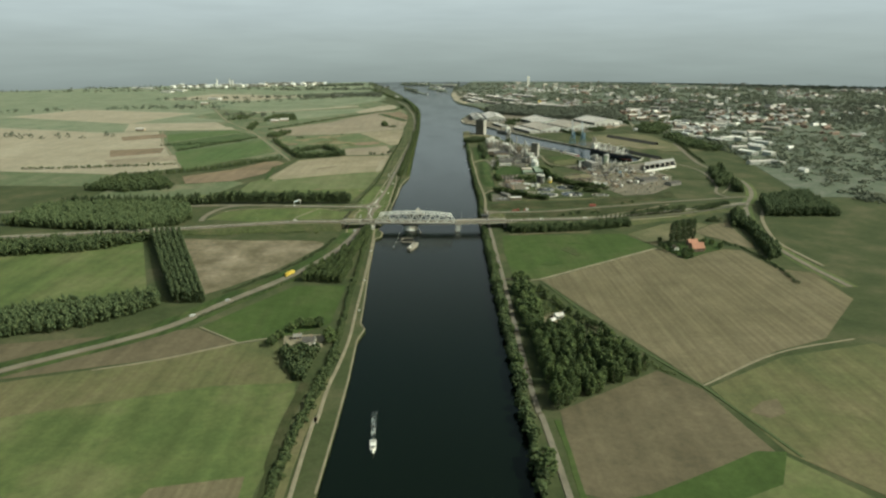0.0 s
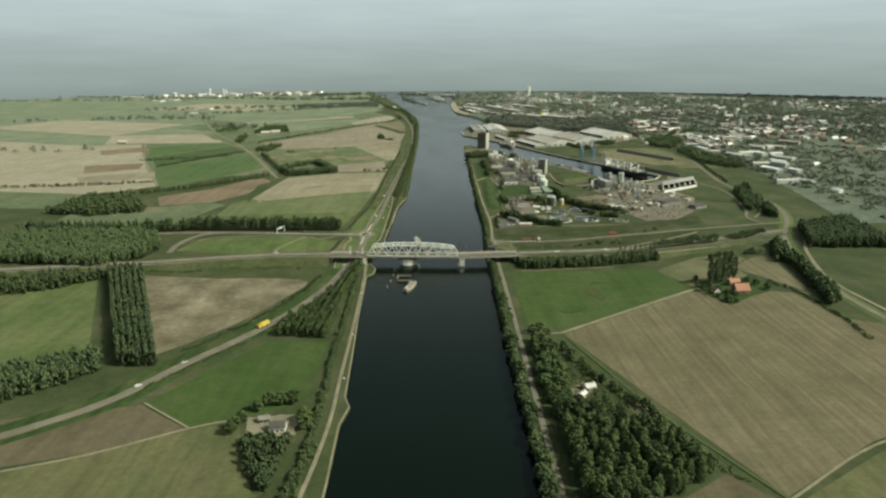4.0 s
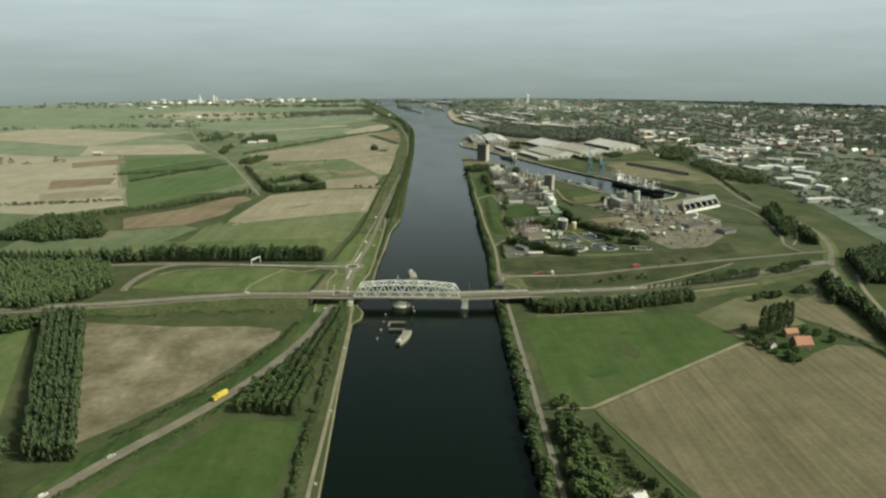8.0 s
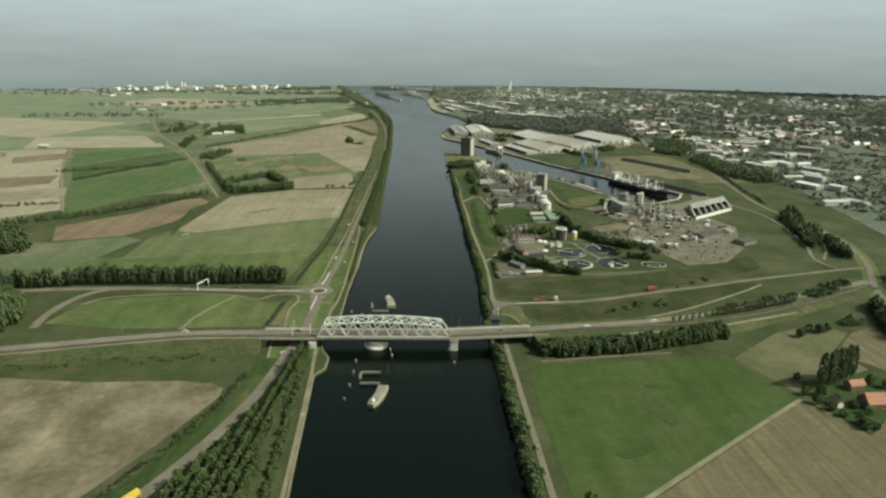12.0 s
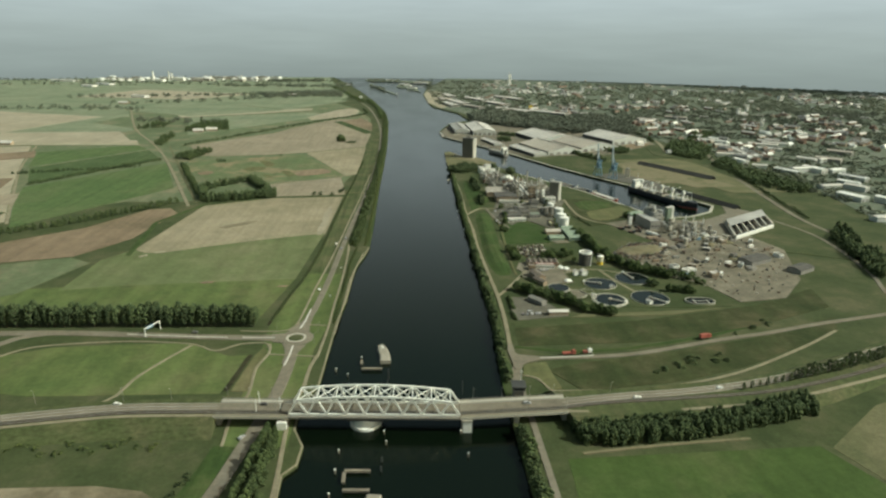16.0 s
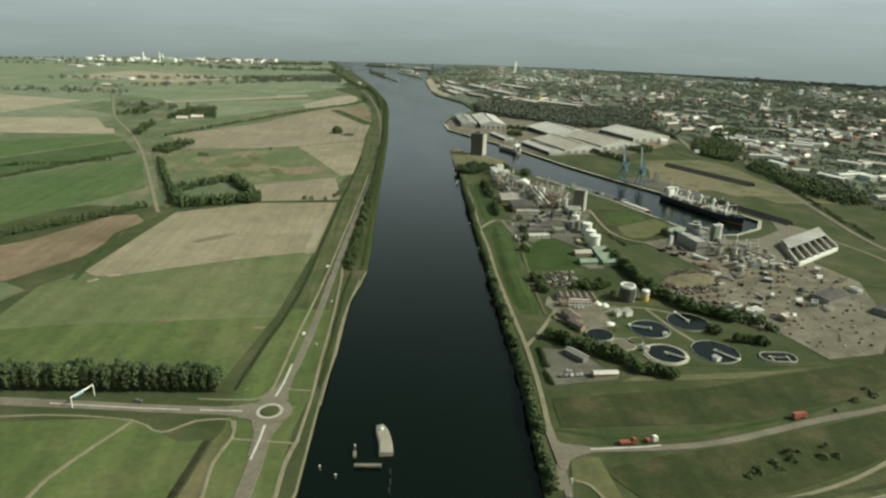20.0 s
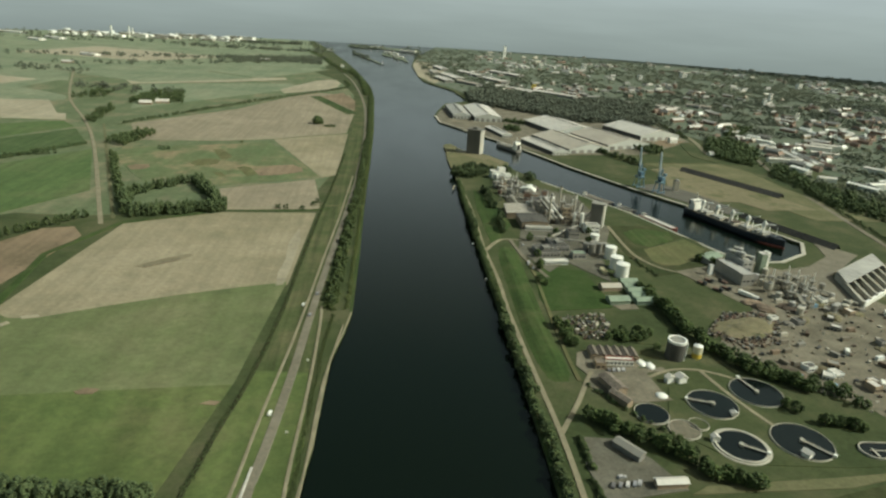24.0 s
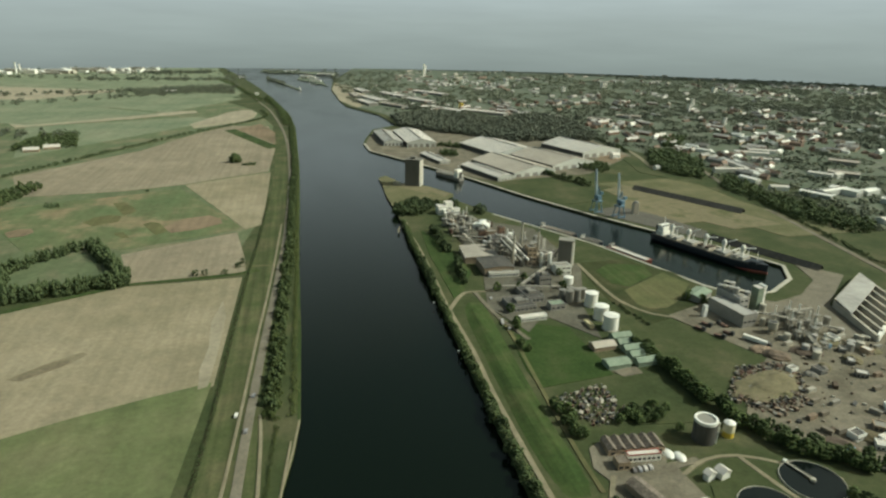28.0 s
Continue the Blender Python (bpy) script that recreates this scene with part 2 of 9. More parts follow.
M_POPLAR = foliage("poplar_leaf", (0.046, 0.068, 0.032), (0.086, 0.112, 0.054))
M_YOUNG = foliage("young_leaf", (0.038, 0.058, 0.022), (0.074, 0.098, 0.040))
M_SCRUB = foliage("scrub_leaf", (0.044, 0.066, 0.020), (0.092, 0.116, 0.040))
# leaves for distant trees, with haze put into the pale grey-green colour
M_FARLEAF = foliage("hazed_distant_leaf", (0.100, 0.116, 0.090), (0.134, 0.148, 0.116))

# water: dark, slightly ruffled
M_WATER, _nt, _bs = material("canal_water")
_pos = position(_nt)
_bs.inputs["Base Color"].default_value = (0.0028, 0.0056, 0.0027, 1)
_bs.inputs["IOR"].default_value = 1.333
_bs.inputs["Specular Tint"].default_value = (0.98, 1.0, 0.90, 1)
_r = noise_tex(_nt, _pos, 0.01, 4, 0.6, (1, 0.35, 1))
_rr = _nt.nodes.new("ShaderNodeMapRange")
_rr.inputs[1].default_value, _rr.inputs[2].default_value, _rr.inputs[3].default_value, _rr.inputs[4].default_value = 0.3, 0.7, 0.10, 0.2
_nt.links.new(_r, _rr.inputs[0])
_nt.links.new(_rr.outputs[0], _bs.inputs["Roughness"])
bumped(_nt, _bs, noise_tex(_nt, _pos, 0.55, 6, 0.65), 0.16, 0.3)

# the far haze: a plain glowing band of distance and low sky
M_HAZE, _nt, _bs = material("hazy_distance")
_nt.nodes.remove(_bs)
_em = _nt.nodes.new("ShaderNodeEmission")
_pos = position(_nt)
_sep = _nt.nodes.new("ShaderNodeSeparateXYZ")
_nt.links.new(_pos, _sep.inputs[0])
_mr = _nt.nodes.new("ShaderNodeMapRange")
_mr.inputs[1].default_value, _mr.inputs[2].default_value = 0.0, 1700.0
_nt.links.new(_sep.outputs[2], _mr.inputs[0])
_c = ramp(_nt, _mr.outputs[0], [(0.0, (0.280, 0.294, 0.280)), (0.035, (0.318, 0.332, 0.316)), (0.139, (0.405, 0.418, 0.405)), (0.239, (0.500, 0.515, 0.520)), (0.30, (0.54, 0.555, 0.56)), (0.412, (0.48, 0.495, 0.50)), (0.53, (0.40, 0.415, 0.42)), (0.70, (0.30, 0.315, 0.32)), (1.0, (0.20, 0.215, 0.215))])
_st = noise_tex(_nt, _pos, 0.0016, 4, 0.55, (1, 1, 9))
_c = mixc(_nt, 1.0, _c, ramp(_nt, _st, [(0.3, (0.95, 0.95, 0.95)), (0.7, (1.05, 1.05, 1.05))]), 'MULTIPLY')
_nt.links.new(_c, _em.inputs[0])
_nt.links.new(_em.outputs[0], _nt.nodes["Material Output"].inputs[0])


# ---------------------------------------------------------------- the plan's grid, turned into metres
def at(x, y):
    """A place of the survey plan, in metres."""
    w = 1 + 0.7749e-4 * x - 0.3783e-4 * y
    return (1.01393 * x - 0.01013 * y - 0.24) / w, (-0.05706 * x + 0.73049 * y - 2.897) / w


def stretch(x, y, turn):
    """How a step along a direction of the plan at (x, y) comes out in metres: length and bearing."""
    c, s = math.cos(radians(turn)), math.sin(radians(turn))
    (x0, y0), (x1, y1) = at(x - 0.5 * c, y - 0.5 * s), at(x + 0.5 * c, y + 0.5 * s)
    return math.hypot(x1 - x0, y1 - y0), math.degrees(math.atan2(y1 - y0, x1 - x0))


def bearing(x, y, turn):
    return stretch(x, y, turn)[1]


# ---------------------------------------------------------------- mesh helpers
def mesh_ob(name, verts, faces, mat, parent=None, label="", smooth=False):
    me = bpy.data.meshes.new(name)
    me.from_pydata([tuple(v) for v in verts], [], faces)
    if smooth:
        me.polygons.foreach_set("use_smooth", [True] * len(me.polygons))
    me.materials.append(mat)
    ob = new(name, me)
    if parent:
        ob.parent = parent
    if label:
        ob["label"] = label
    return ob


def part(name, bm, mat, parent, label=""):
    me = bpy.data.meshes.new(name)
    bm.to_mesh(me)
    bm.free()
    me.materials.append(mat)
    ob = new(name, me)
    ob.parent = parent
    if label:
        ob["label"] = label
    return ob


def thing(name, loc, label, category, group="", turn=0.0, kind="", lengthways=False):
    e = new(name)
    e.matrix_basis = pose(*at(loc[0], loc[1]), loc[2], 0, 0, bearing(loc[0], loc[1], turn + 90) - 90 if lengthways else bearing(loc[0], loc[1], turn))
    e.empty_display_size = 1.0
    return tagged(e, label, category, group, kind)


def solid(bm, m):
    """A unit box under the matrix m."""
    bmesh.ops.create_cube(bm, size=1.0, matrix=m)
    return bm


def box(bm, x0, y0, z0, x1, y1, z1):
    return solid(bm, Matrix.Translation(((x0 + x1) / 2, (y0 + y1) / 2, (z0 + z1) / 2)) @ Matrix.Diagonal((x1 - x0, y1 - y0, z1 - z0, 1)))


def boxes(*rows):
    bm = bmesh.new()
    for r in rows:
        box(bm, *r)
    return bm


def beam(bm, a, b, w, h=None):
    """A bar from a to b, w wide and h deep."""
    a, b = Vector(a), Vector(b)
    d = b - a
    q = d.to_track_quat('Z', 'Y').to_matrix().to_4x4()
    solid(bm, Matrix.Translation((a + b) / 2) @ q @ Matrix.Diagonal((w, h or w, d.length, 1)))
    return bm


def beams(w, *pairs):
    bm = bmesh.new()
    for a, b in pairs:
        beam(bm, a, b, w)
    return bm


def drum(bm, x, y, z0, z1, r0, r1=None, n=24):
    bmesh.ops.create_cone(bm, cap_ends=True, segments=n, radius1=r0, radius2=r0 if r1 is None else r1, depth=z1 - z0, matrix=Matrix.Translation((x, y, (z0 + z1) / 2)))
    return bm


def drums(*rows):
    bm = bmesh.new()
    for r in rows:
        drum(bm, *r)
    return bm


def gable(bm, x0, y0, x1, y1, z0, z1, along='x', over=0.3, thick=0.25):
    """A pitched roof slab over a rectangle."""
    if along == 'x':
        ym = (y0 + y1) / 2
        prof = [(y0 - over, z0 - 0.1), (ym, z1), (y1 + over, z0 - 0.1)]
        top = [[(x, p[0], p[1] + thick) for p in prof] for x in (x0 - over, x1 + over)]
    else:
        xm = (x0 + x1) / 2
        prof = [(x0 - over, z0 - 0.1), (xm, z1), (x1 + over, z0 - 0.1)]
        top = [[(p[0], y, p[1] + thick) for p in prof] for y in (y0 - over, y1 + over)]
    a = [bm.verts.new(v) for v in top[0] + [(v[0], v[1], v[2] - thick) for v in top[0]]]
    b = [bm.verts.new(v) for v in top[1] + [(v[0], v[1], v[2] - thick) for v in top[1]]]
    for f in ((a[0], a[1], b[1], b[0]), (a[1], a[2], b[2], b[1]), (a[3], b[3], b[4], a[4]), (a[4], b[4], b[5], a[5]), (a[0], b[0], b[3], a[3]), (a[2], a[5], b[5], b[2]), (a[0], a[3], a[4], a[1]), (a[1], a[4], a[5], a[2]), (b[0], b[1], b[4], b[3]), (b[1], b[2], b[5], b[4])):
        bm.faces.new(f)
    bmesh.ops.recalc_face_normals(bm, faces=bm.faces[:])
    return bm


def house_walls(x0, y0, x1, y1, z0, z1, along='x'):
    """Walls with gables at the two ends."""
    bm = bmesh.new()
    if along == 'x':
        ym = (y0 + y1) / 2
        ends = [[(x, y0, 0), (x, y1, 0), (x, y1, z0), (x, ym, z1), (x, y0, z0)] for x in (x0, x1)]
    else:
        xm = (x0 + x1) / 2
        ends = [[(x0, y, 0), (x1, y, 0), (x1, y, z0), (xm, y, z1), (x0, y, z0)] for y in (y0, y1)]
    a, b = [[bm.verts.new(v) for v in e] for e in ends]
    bm.faces.new(a)
    bm.faces.new(b)
    for i in range(5):
        bm.faces.new((a[i], a[(i + 1) % 5], b[(i + 1) % 5], b[i]))
    bmesh.ops.recalc_face_normals(bm, faces=bm.faces[:])
    return bm


def curve_pts(pts, step=12.0):
    """A smooth line through the points (any number of values each)."""
    p = [np.array(v, float) for v in pts]
    p = [2 * p[0] - p[1]] + p + [2 * p[-1] - p[-2]]
    out = []
    for i in range(1, len(p) - 2):
        n = max(2, int(np.linalg.norm(p[i + 1][:2] - p[i][:2]) / step))
        for k in range(n):
            t = k / n
            out.append(0.5 * (2 * p[i] + (p[i + 1] - p[i - 1]) * t + (2 * p[i - 1] - 5 * p[i] + 4 * p[i + 1] - p[i + 2]) * t * t + (3 * p[i] - p[i - 1] - 3 * p[i + 1] + p[i + 2]) * t ** 3))
    out.append(p[-2])
    return out


def normals2d(line):
    t = np.gradient(np.array([v[:2] for v in line]), axis=0)
    t /= np.maximum(np.linalg.norm(t, axis=1), 1e-6)[:, None]
    return np.stack([t[:, 1], -t[:, 0]], 1)          # to the right of the way


_strips = [0]


def ribbon(name, pts, width, z, mat, label, category="road", parent=None, edge=0.12, shift=0.0, kind="structure", smooth=True):
    """A strip of ground along a line, with a small edge down."""
    _strips[0] += 1
    z += 0.0015 * _strips[0]
    line = curve_pts(pts) if smooth else [np.array(p, float) for p in pts]
    n = normals2d(line)
    v, f = [], []
    for p, d in zip(line, n):
        zz = (p[2] if len(p) > 2 else 0.0) + z
        c = p[:2] + d * shift
        for o, dz in ((-width / 2 - edge, -0.3), (-width / 2, 0), (width / 2, 0), (width / 2 + edge, -0.3)):
            v.append((*at(*(c + d * o)), zz + dz))
    for i in range(len(line) - 1):
        for k in range(3):
            a = 4 * i + k
            f.append((a, a + 1, a + 5, a + 4))
    ob = mesh_ob(name, v, f, mat, parent)
    return tagged(ob, label, category, "", kind) if not parent else ob


_laid = [0]


def sheet(name, poly, z, mat, label, category="field", depth=0.4):
    """A flat patch of ground with its edge turned down, each a touch above the one before."""
    _laid[0] += 1
    z += 0.003 * _laid[0]
    bm = bmesh.new()
    poly = [at(*p) for p in poly]
    top = [bm.verts.new((x, y, z)) for x, y in poly]
    low = [bm.verts.new((x, y, z - depth)) for x, y in poly]
    face = bm.faces.new(top)
    if face.normal.z < 0 or sum((poly[i - 1][0] - p[0]) * (poly[i - 1][1] + p[1]) for i, p in enumerate(poly)) > 0:
        face.normal_flip()
    for i in range(len(top)):
        bm.faces.new((top[i - 1], top[i], low[i], low[i - 1]))
    bmesh.ops.triangulate(bm, faces=[face])
    ob = part(name, bm, mat, None)
    return tagged(ob, label, category, "", "structure")


# ---------------------------------------------------------------- land and water
WATER_Z = -2.0
LEFT_BANK = [(-37, -2600), (-37, -648), (-35.5, -600), (-34.5, -564), (-33, -491), (-33, -415), (-29, -388), (-33, -372), (-34, -300), (-36, -200), (-37, -60), (-31, -49), (-30, -28), (-36, -8), (-36, 20), (-28, 57), (-24, 179), (-20, 232), (-18, 297), (-16, 341), (-10, 383), (-6, 421), (-3, 554), (0, 787), (5, 1000), (10, 1283), (12, 1774), (2, 2047), (-41, 2500), (-76, 2804), (-110, 3060), (-160, 3400), (-300, 4300)]
RIGHT_BANK = [(70, -2600), (70, -649), (72, -552), (76, -315), (81, 4), (82, 59), (88, 160), (93, 353), (98, 560), (105, 793), (112, 1120), (116, 1180), (124, 1188)]
DOCK_SOUTH = [(124, 1188), (137, 1140), (169, 1068), (191, 1010), (216, 938), (238, 890), (284, 790), (315, 685), (328, 640), (345, 606), (376, 614), (412, 648), (430, 690), (400, 772)]
DOCK_NORTH = [(400, 772), (364, 842), (325, 925), (276, 1050), (224, 1210), (167, 1347), (124, 1450), (122, 1540), (130, 1598), (158, 1753), (215, 1840), (200, 2050), (142, 2257), (134, 2419), (133, 2821), (160, 3218), (320, 4300)]
LAND_W = LEFT_BANK + [(-5200, 4300), (-5200, -2600)]
LAND_E = RIGHT_BANK + DOCK_SOUTH[1:] + DOCK_NORTH[1:] + [(900, 6000), (5200, 8000), (5200, -2600)]


def land():
    """The ground, one sheet: both sides of the canal, cut at the water's edge, with banks going down into it."""
    bm = bmesh.new()
    for plan in (LAND_W, LAND_E):
        poly = [at(*p) for p in plan]
        top = [bm.verts.new((x, y, 0)) for x, y in poly]
        low = [bm.verts.new((x, y, -4)) for x, y in poly]
        f = bm.faces.new(top)
        bm.normal_update()
        if f.normal.z < 0:
            f.normal_flip()
        for i in range(len(top)):
            bm.faces.new((top[i - 1], top[i], low[i], low[i - 1]))
        bmesh.ops.triangulate(bm, faces=[f])
    ob = part("ground", bm, M_GRASS, None)
    tagged(ob, "flat green polder land on both sides of the canal", "ground", "", "structure")


land()
tagged(mesh_ob("water", [(-9000, -4000, WATER_Z), (9000, -4000, WATER_Z), (9000, 5600, WATER_Z), (-9000, 5600, WATER_Z)], [(0, 1, 2, 3)], M_WATER),
       "dark still water of a wide shipping canal and its harbour basin", "water", "", "structure")

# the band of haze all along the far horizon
# glowing wall; its unseen upper part is added to brighten the water's reflections
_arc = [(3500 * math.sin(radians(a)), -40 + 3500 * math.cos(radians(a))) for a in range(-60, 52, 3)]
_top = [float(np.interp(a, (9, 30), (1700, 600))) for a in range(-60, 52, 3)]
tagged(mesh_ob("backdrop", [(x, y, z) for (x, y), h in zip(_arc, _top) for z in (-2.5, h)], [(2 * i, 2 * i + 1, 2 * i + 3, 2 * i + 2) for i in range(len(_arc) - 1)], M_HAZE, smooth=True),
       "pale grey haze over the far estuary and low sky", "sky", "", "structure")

sheet("field", [(-68.8, 123), (-73, 106), (-78.5, 44), (-68, 44), (-69.5, 84), (-65.5, 109)], 0.1, M_OLIVE, "dry brownish verge beside the ditch")

# pale stone edging along the water
ribbon("bank_edging", LEFT_BANK[1:22], 0.9, 0.12, M_PATH, "pale stone edging of the canal bank", "embankment", shift=-0.5, smooth=False)
ribbon("bank_edging", LEFT_BANK[21:29], 1.2, 0.12, M_VERGE, "grassy edge of the canal bank", "embankment", shift=-0.8, smooth=False)
ribbon("bank_edging", RIGHT_BANK[:9], 1.4, 0.12, M_VERGE, "grassy stone-lined edge of the canal bank", "embankment", shift=0.8, smooth=False)
ribbon("quay", DOCK_SOUTH[4:9], 3.0, 0.25, M_CONC, "pale concrete quay wall of the harbour basin", "quay", shift=1.6, smooth=False)
ribbon("quay", DOCK_SOUTH[8:], 4.0, 0.3, M_CONC, "pale concrete quay at the end of the basin", "quay", shift=2.2, smooth=False)
ribbon("quay", DOCK_NORTH[:8], 4.0, 0.3, M_CONC, "pale concrete quay of the harbour basin with a worn top", "quay", shift=2.2, smooth=False)

# ---------------------------------------------------------------- fields
FZ = 0.08
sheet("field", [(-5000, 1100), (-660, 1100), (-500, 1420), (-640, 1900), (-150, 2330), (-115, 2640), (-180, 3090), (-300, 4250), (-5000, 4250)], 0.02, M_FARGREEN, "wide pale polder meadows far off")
sheet("field", [(-5000, 300), (-440, 300), (-400, 520), (-300, 640), (-250, 640), (-60, 720), (-40, 900), (-30, 1250), (-30, 1800), (-70, 2100), (-150, 2340), (-640, 1900), (-5000, 1900)], 0.0, M_DULLGREEN, "wide green polder meadows north of the main road")
# west, south of the bridge
sheet("field", [(-245, -64), (-186, -318), (-156, -270), (-131, -222), (-110, -164), (-90, -98), (-90, -84), (-98, -76), (-120, -71), (-174, -74)], FZ, M_BARE, "bare patchy field of dry tan soil and sparse weeds")
sheet("field", [(-152, -384), (-117, -420), (-94, -409), (-70, -392), (-56, -373), (-53, -262), (-97, -262)], FZ, M_MEADOW, "smooth bright green meadow beside the road")
sheet("field", [(-300, -430), (-179, -397), (-154, -386), (-119, -421), (-160, -454), (-310, -520)], FZ, M_BROWN, "brown bare field with faint rows")
sheet("field", [(-420, -585), (-163, -458), (-118, -424), (-91, -412), (-68, -500), (-116, -507), (-170, -533), (-400, -640)], FZ, M_OLIVE, "dull brown and olive stubble strip")
sheet("field", [(-400, -636), (-170, -531), (-116, -506), (-66, -500), (-60, -560), (-66, -640), (-72, -800), (-420, -900)], FZ, M_PASTURE, "large light green meadow with mown tracks")
sheet("field", [(-117, -642), (-74, -630), (-70, -720), (-140, -740)], FZ + 0.06, M_PLOUGH, "brown worn corner of the meadow")
sheet("field", [(-400, -60), (-288, -58), (-208, -322), (-300, -370), (-420, -300)], FZ, M_PASTURE, "pale green field beside the tree belt")
# east, south of the bridge
sheet("field", [(103, -42), (240, -26), (263, -100), (120, -236), (97, -228), (98, -120)], FZ, M_MEADOW, "bright green meadow with a darker trampled patch")
sheet("field", [(122, -240), (258, -107), (268, -112), (277, -156), (305, -126), (330, -106), (348, -112), (354, -190), (384, -210), (380, -300), (310, -408), (262, -438), (190, -503)], FZ, M_PLOUGH, "large tan ploughed field with fine furrows")
sheet("field", [(94, -546), (168, -478), (188, -512), (200, -602), (110, -660), (88, -648)], FZ, M_BROWN, "brown tilled field beside the wood")
sheet("field", [(104, -656), (122, -650), (160, -624), (190, -602), (206, -603), (190, -640), (130, -676)], FZ + 0.05, M_MEADOW, "fresh green headland below the brown field")
ribbon("verge", [(90, -560), (90.5, -600), (89.5, -652), (90, -760)], 3.0, 0.16, M_MEADOW, "green verge between road and field", "verge")
sheet("field", [(205, -548), (218, -532), (229, -528), (226, -550), (214, -558)], FZ + 0.08, M_BROWN, "bare brown patch in the rough grass")
sheet("field", [(194, -508), (262, -450), (340, -420), (420, -640), (300, -760), (206, -604)], FZ, M_OLIVE, "rough green and brown grass field")
sheet("field", [(86, -656), (110, -664), (204, -608), (290, -770), (120, -980), (82, -900)], FZ, M_PASTURE, "light green meadow beside the canal road")
sheet("field", [(246, -28), (300, 30), (340, 50), (355, 30), (326, -10), (330, -50), (262, -90)], FZ, M_DRYGRASS, "dry weedy grass between the meadow and the farm")
sheet("field", [(327, -12), (357, 29), (384, 47), (379, 12), (367, -100), (360, -100), (341, -50), (329, -28)], FZ, M_PLOUGH, "small tan stubble field behind the farm")
sheet("field", [(268, -112), (277, -153), (304, -126), (328, -107), (337, -73), (326, -54), (304, -62), (272, -72)], FZ + 0.03, M_LAWN, "green garden round the farmhouse")
sheet("field", [(-72, -30), (-38, -30), (-36, 118), (-29, 179), (-24, 232), (-28, 320), (-58, 320), (-72, 180), (-70, 112)], 0.02, M_PASTURE, "green verges round the roundabout")
sheet("field", [(-57, 316), (-49.5, 452), (-46, 560), (-41, 703), (-35, 840), (-28, 1050), (-24, 1300), (-30, 1700), (-6, 1700), (-2, 1270), (-7, 899), (-15, 704), (-23, 551), (-27.5, 425), (-28, 316)], 0.02, M_BANKSIDE, "green verges along the canal road")
# west, north of the bridge
sheet("field", [(-243, 46), (-232, 98), (-205, 116), (-160, 124), (-120, 128), (-90, 104), (-77, 106), (-84, 40), (-190, 34)], FZ, M_PASTURE, "green meadow between the two roads")
sheet("field", [(-430, 186), (-82, 178), (-66, 298), (-205, 270), (-430, 214)], FZ, M_PASTURE, "light green meadow behind the row of poplars")
sheet("field", [(-430, 190), (-300, 213), (-274, 240), (-250, 340), (-272, 358), (-335, 322), (-430, 310)], FZ + 0.05, M_DULLGREEN, "green meadow beside the tilled strip")
sheet("field", [(-246, 250), (-205, 266), (-66, 296), (-54, 480), (-86, 462), (-122, 440), (-164, 409), (-196, 383), (-212, 381), (-226, 392), (-244, 350)], FZ + 0.01, M_PALEGREEN, "pale yellow-green grazed meadow")
sheet("field", [(-225, 394), (-212, 378), (-196, 378), (-164, 405), (-122, 435), (-86, 457), (-53, 474), (-46, 702), (-130, 684), (-205, 622), (-214, 520)], FZ, M_STUBBLE2, "large golden harvested field with dark patches")
sheet("field", [(-360, 405), (-337, 330), (-272, 362), (-240, 440), (-226, 576), (-240, 604), (-262, 592), (-300, 486)], FZ, M_RUSSET, "reddish brown tilled strip below a row of trees")
sheet("field", [(-130, 694), (-44, 718), (-46, 760), (-57, 866), (-150, 786)], FZ, M_STUBBLE, "tan stubble strip")
sheet("field", [(-230, 800), (-188, 836), (-152, 802), (-58, 878), (-54, 890), (-133, 1110), (-198, 1060), (-300, 1000), (-296, 935)], FZ, M_PATCHY, "green meadow with worn brown patches")
sheet("field", [(-50, 880), (-34, 900), (-29, 1233), (-84, 1182), (-130, 1134)], FZ, M_STUBBLE2, "pale tan harvested field")
sheet("field", [(-340, 1200), (-300, 1060), (-196, 1094), (-132, 1138), (-86, 1188), (-32, 1240), (-24, 1480), (-38, 1790), (-123, 1796), (-223, 1440)], FZ, M_STUBBLE, "wide tan stubble field with mown lines")
sheet("field", [(-346, 1006), (-456, 748), (-506, 890), (-394, 1122)], FZ, M_BEET, "dark green crop field")
sheet("field", [(-374, 478), (-268, 745), (-330, 972), (-452, 724), (-430, 640)], FZ, M_GREENCROP, "bright green crop field beside the lane")
sheet("field", [(-400, 1136), (-512, 900), (-556, 1060), (-430, 1185)], FZ, M_GREENCROP, "green crop strip beyond the dark field")
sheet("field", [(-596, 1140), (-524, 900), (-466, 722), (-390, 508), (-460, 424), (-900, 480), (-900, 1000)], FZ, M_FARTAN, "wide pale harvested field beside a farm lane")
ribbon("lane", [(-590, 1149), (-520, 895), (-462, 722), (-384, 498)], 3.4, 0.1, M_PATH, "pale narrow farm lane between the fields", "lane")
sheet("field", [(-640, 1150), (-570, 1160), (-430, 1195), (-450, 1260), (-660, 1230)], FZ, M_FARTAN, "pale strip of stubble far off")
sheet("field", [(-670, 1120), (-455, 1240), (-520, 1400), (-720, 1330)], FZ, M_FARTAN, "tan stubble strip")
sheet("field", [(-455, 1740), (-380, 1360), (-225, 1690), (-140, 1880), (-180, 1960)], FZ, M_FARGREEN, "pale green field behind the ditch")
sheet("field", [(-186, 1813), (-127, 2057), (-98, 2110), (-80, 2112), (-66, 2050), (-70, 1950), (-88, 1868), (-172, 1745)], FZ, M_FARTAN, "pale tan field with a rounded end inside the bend")
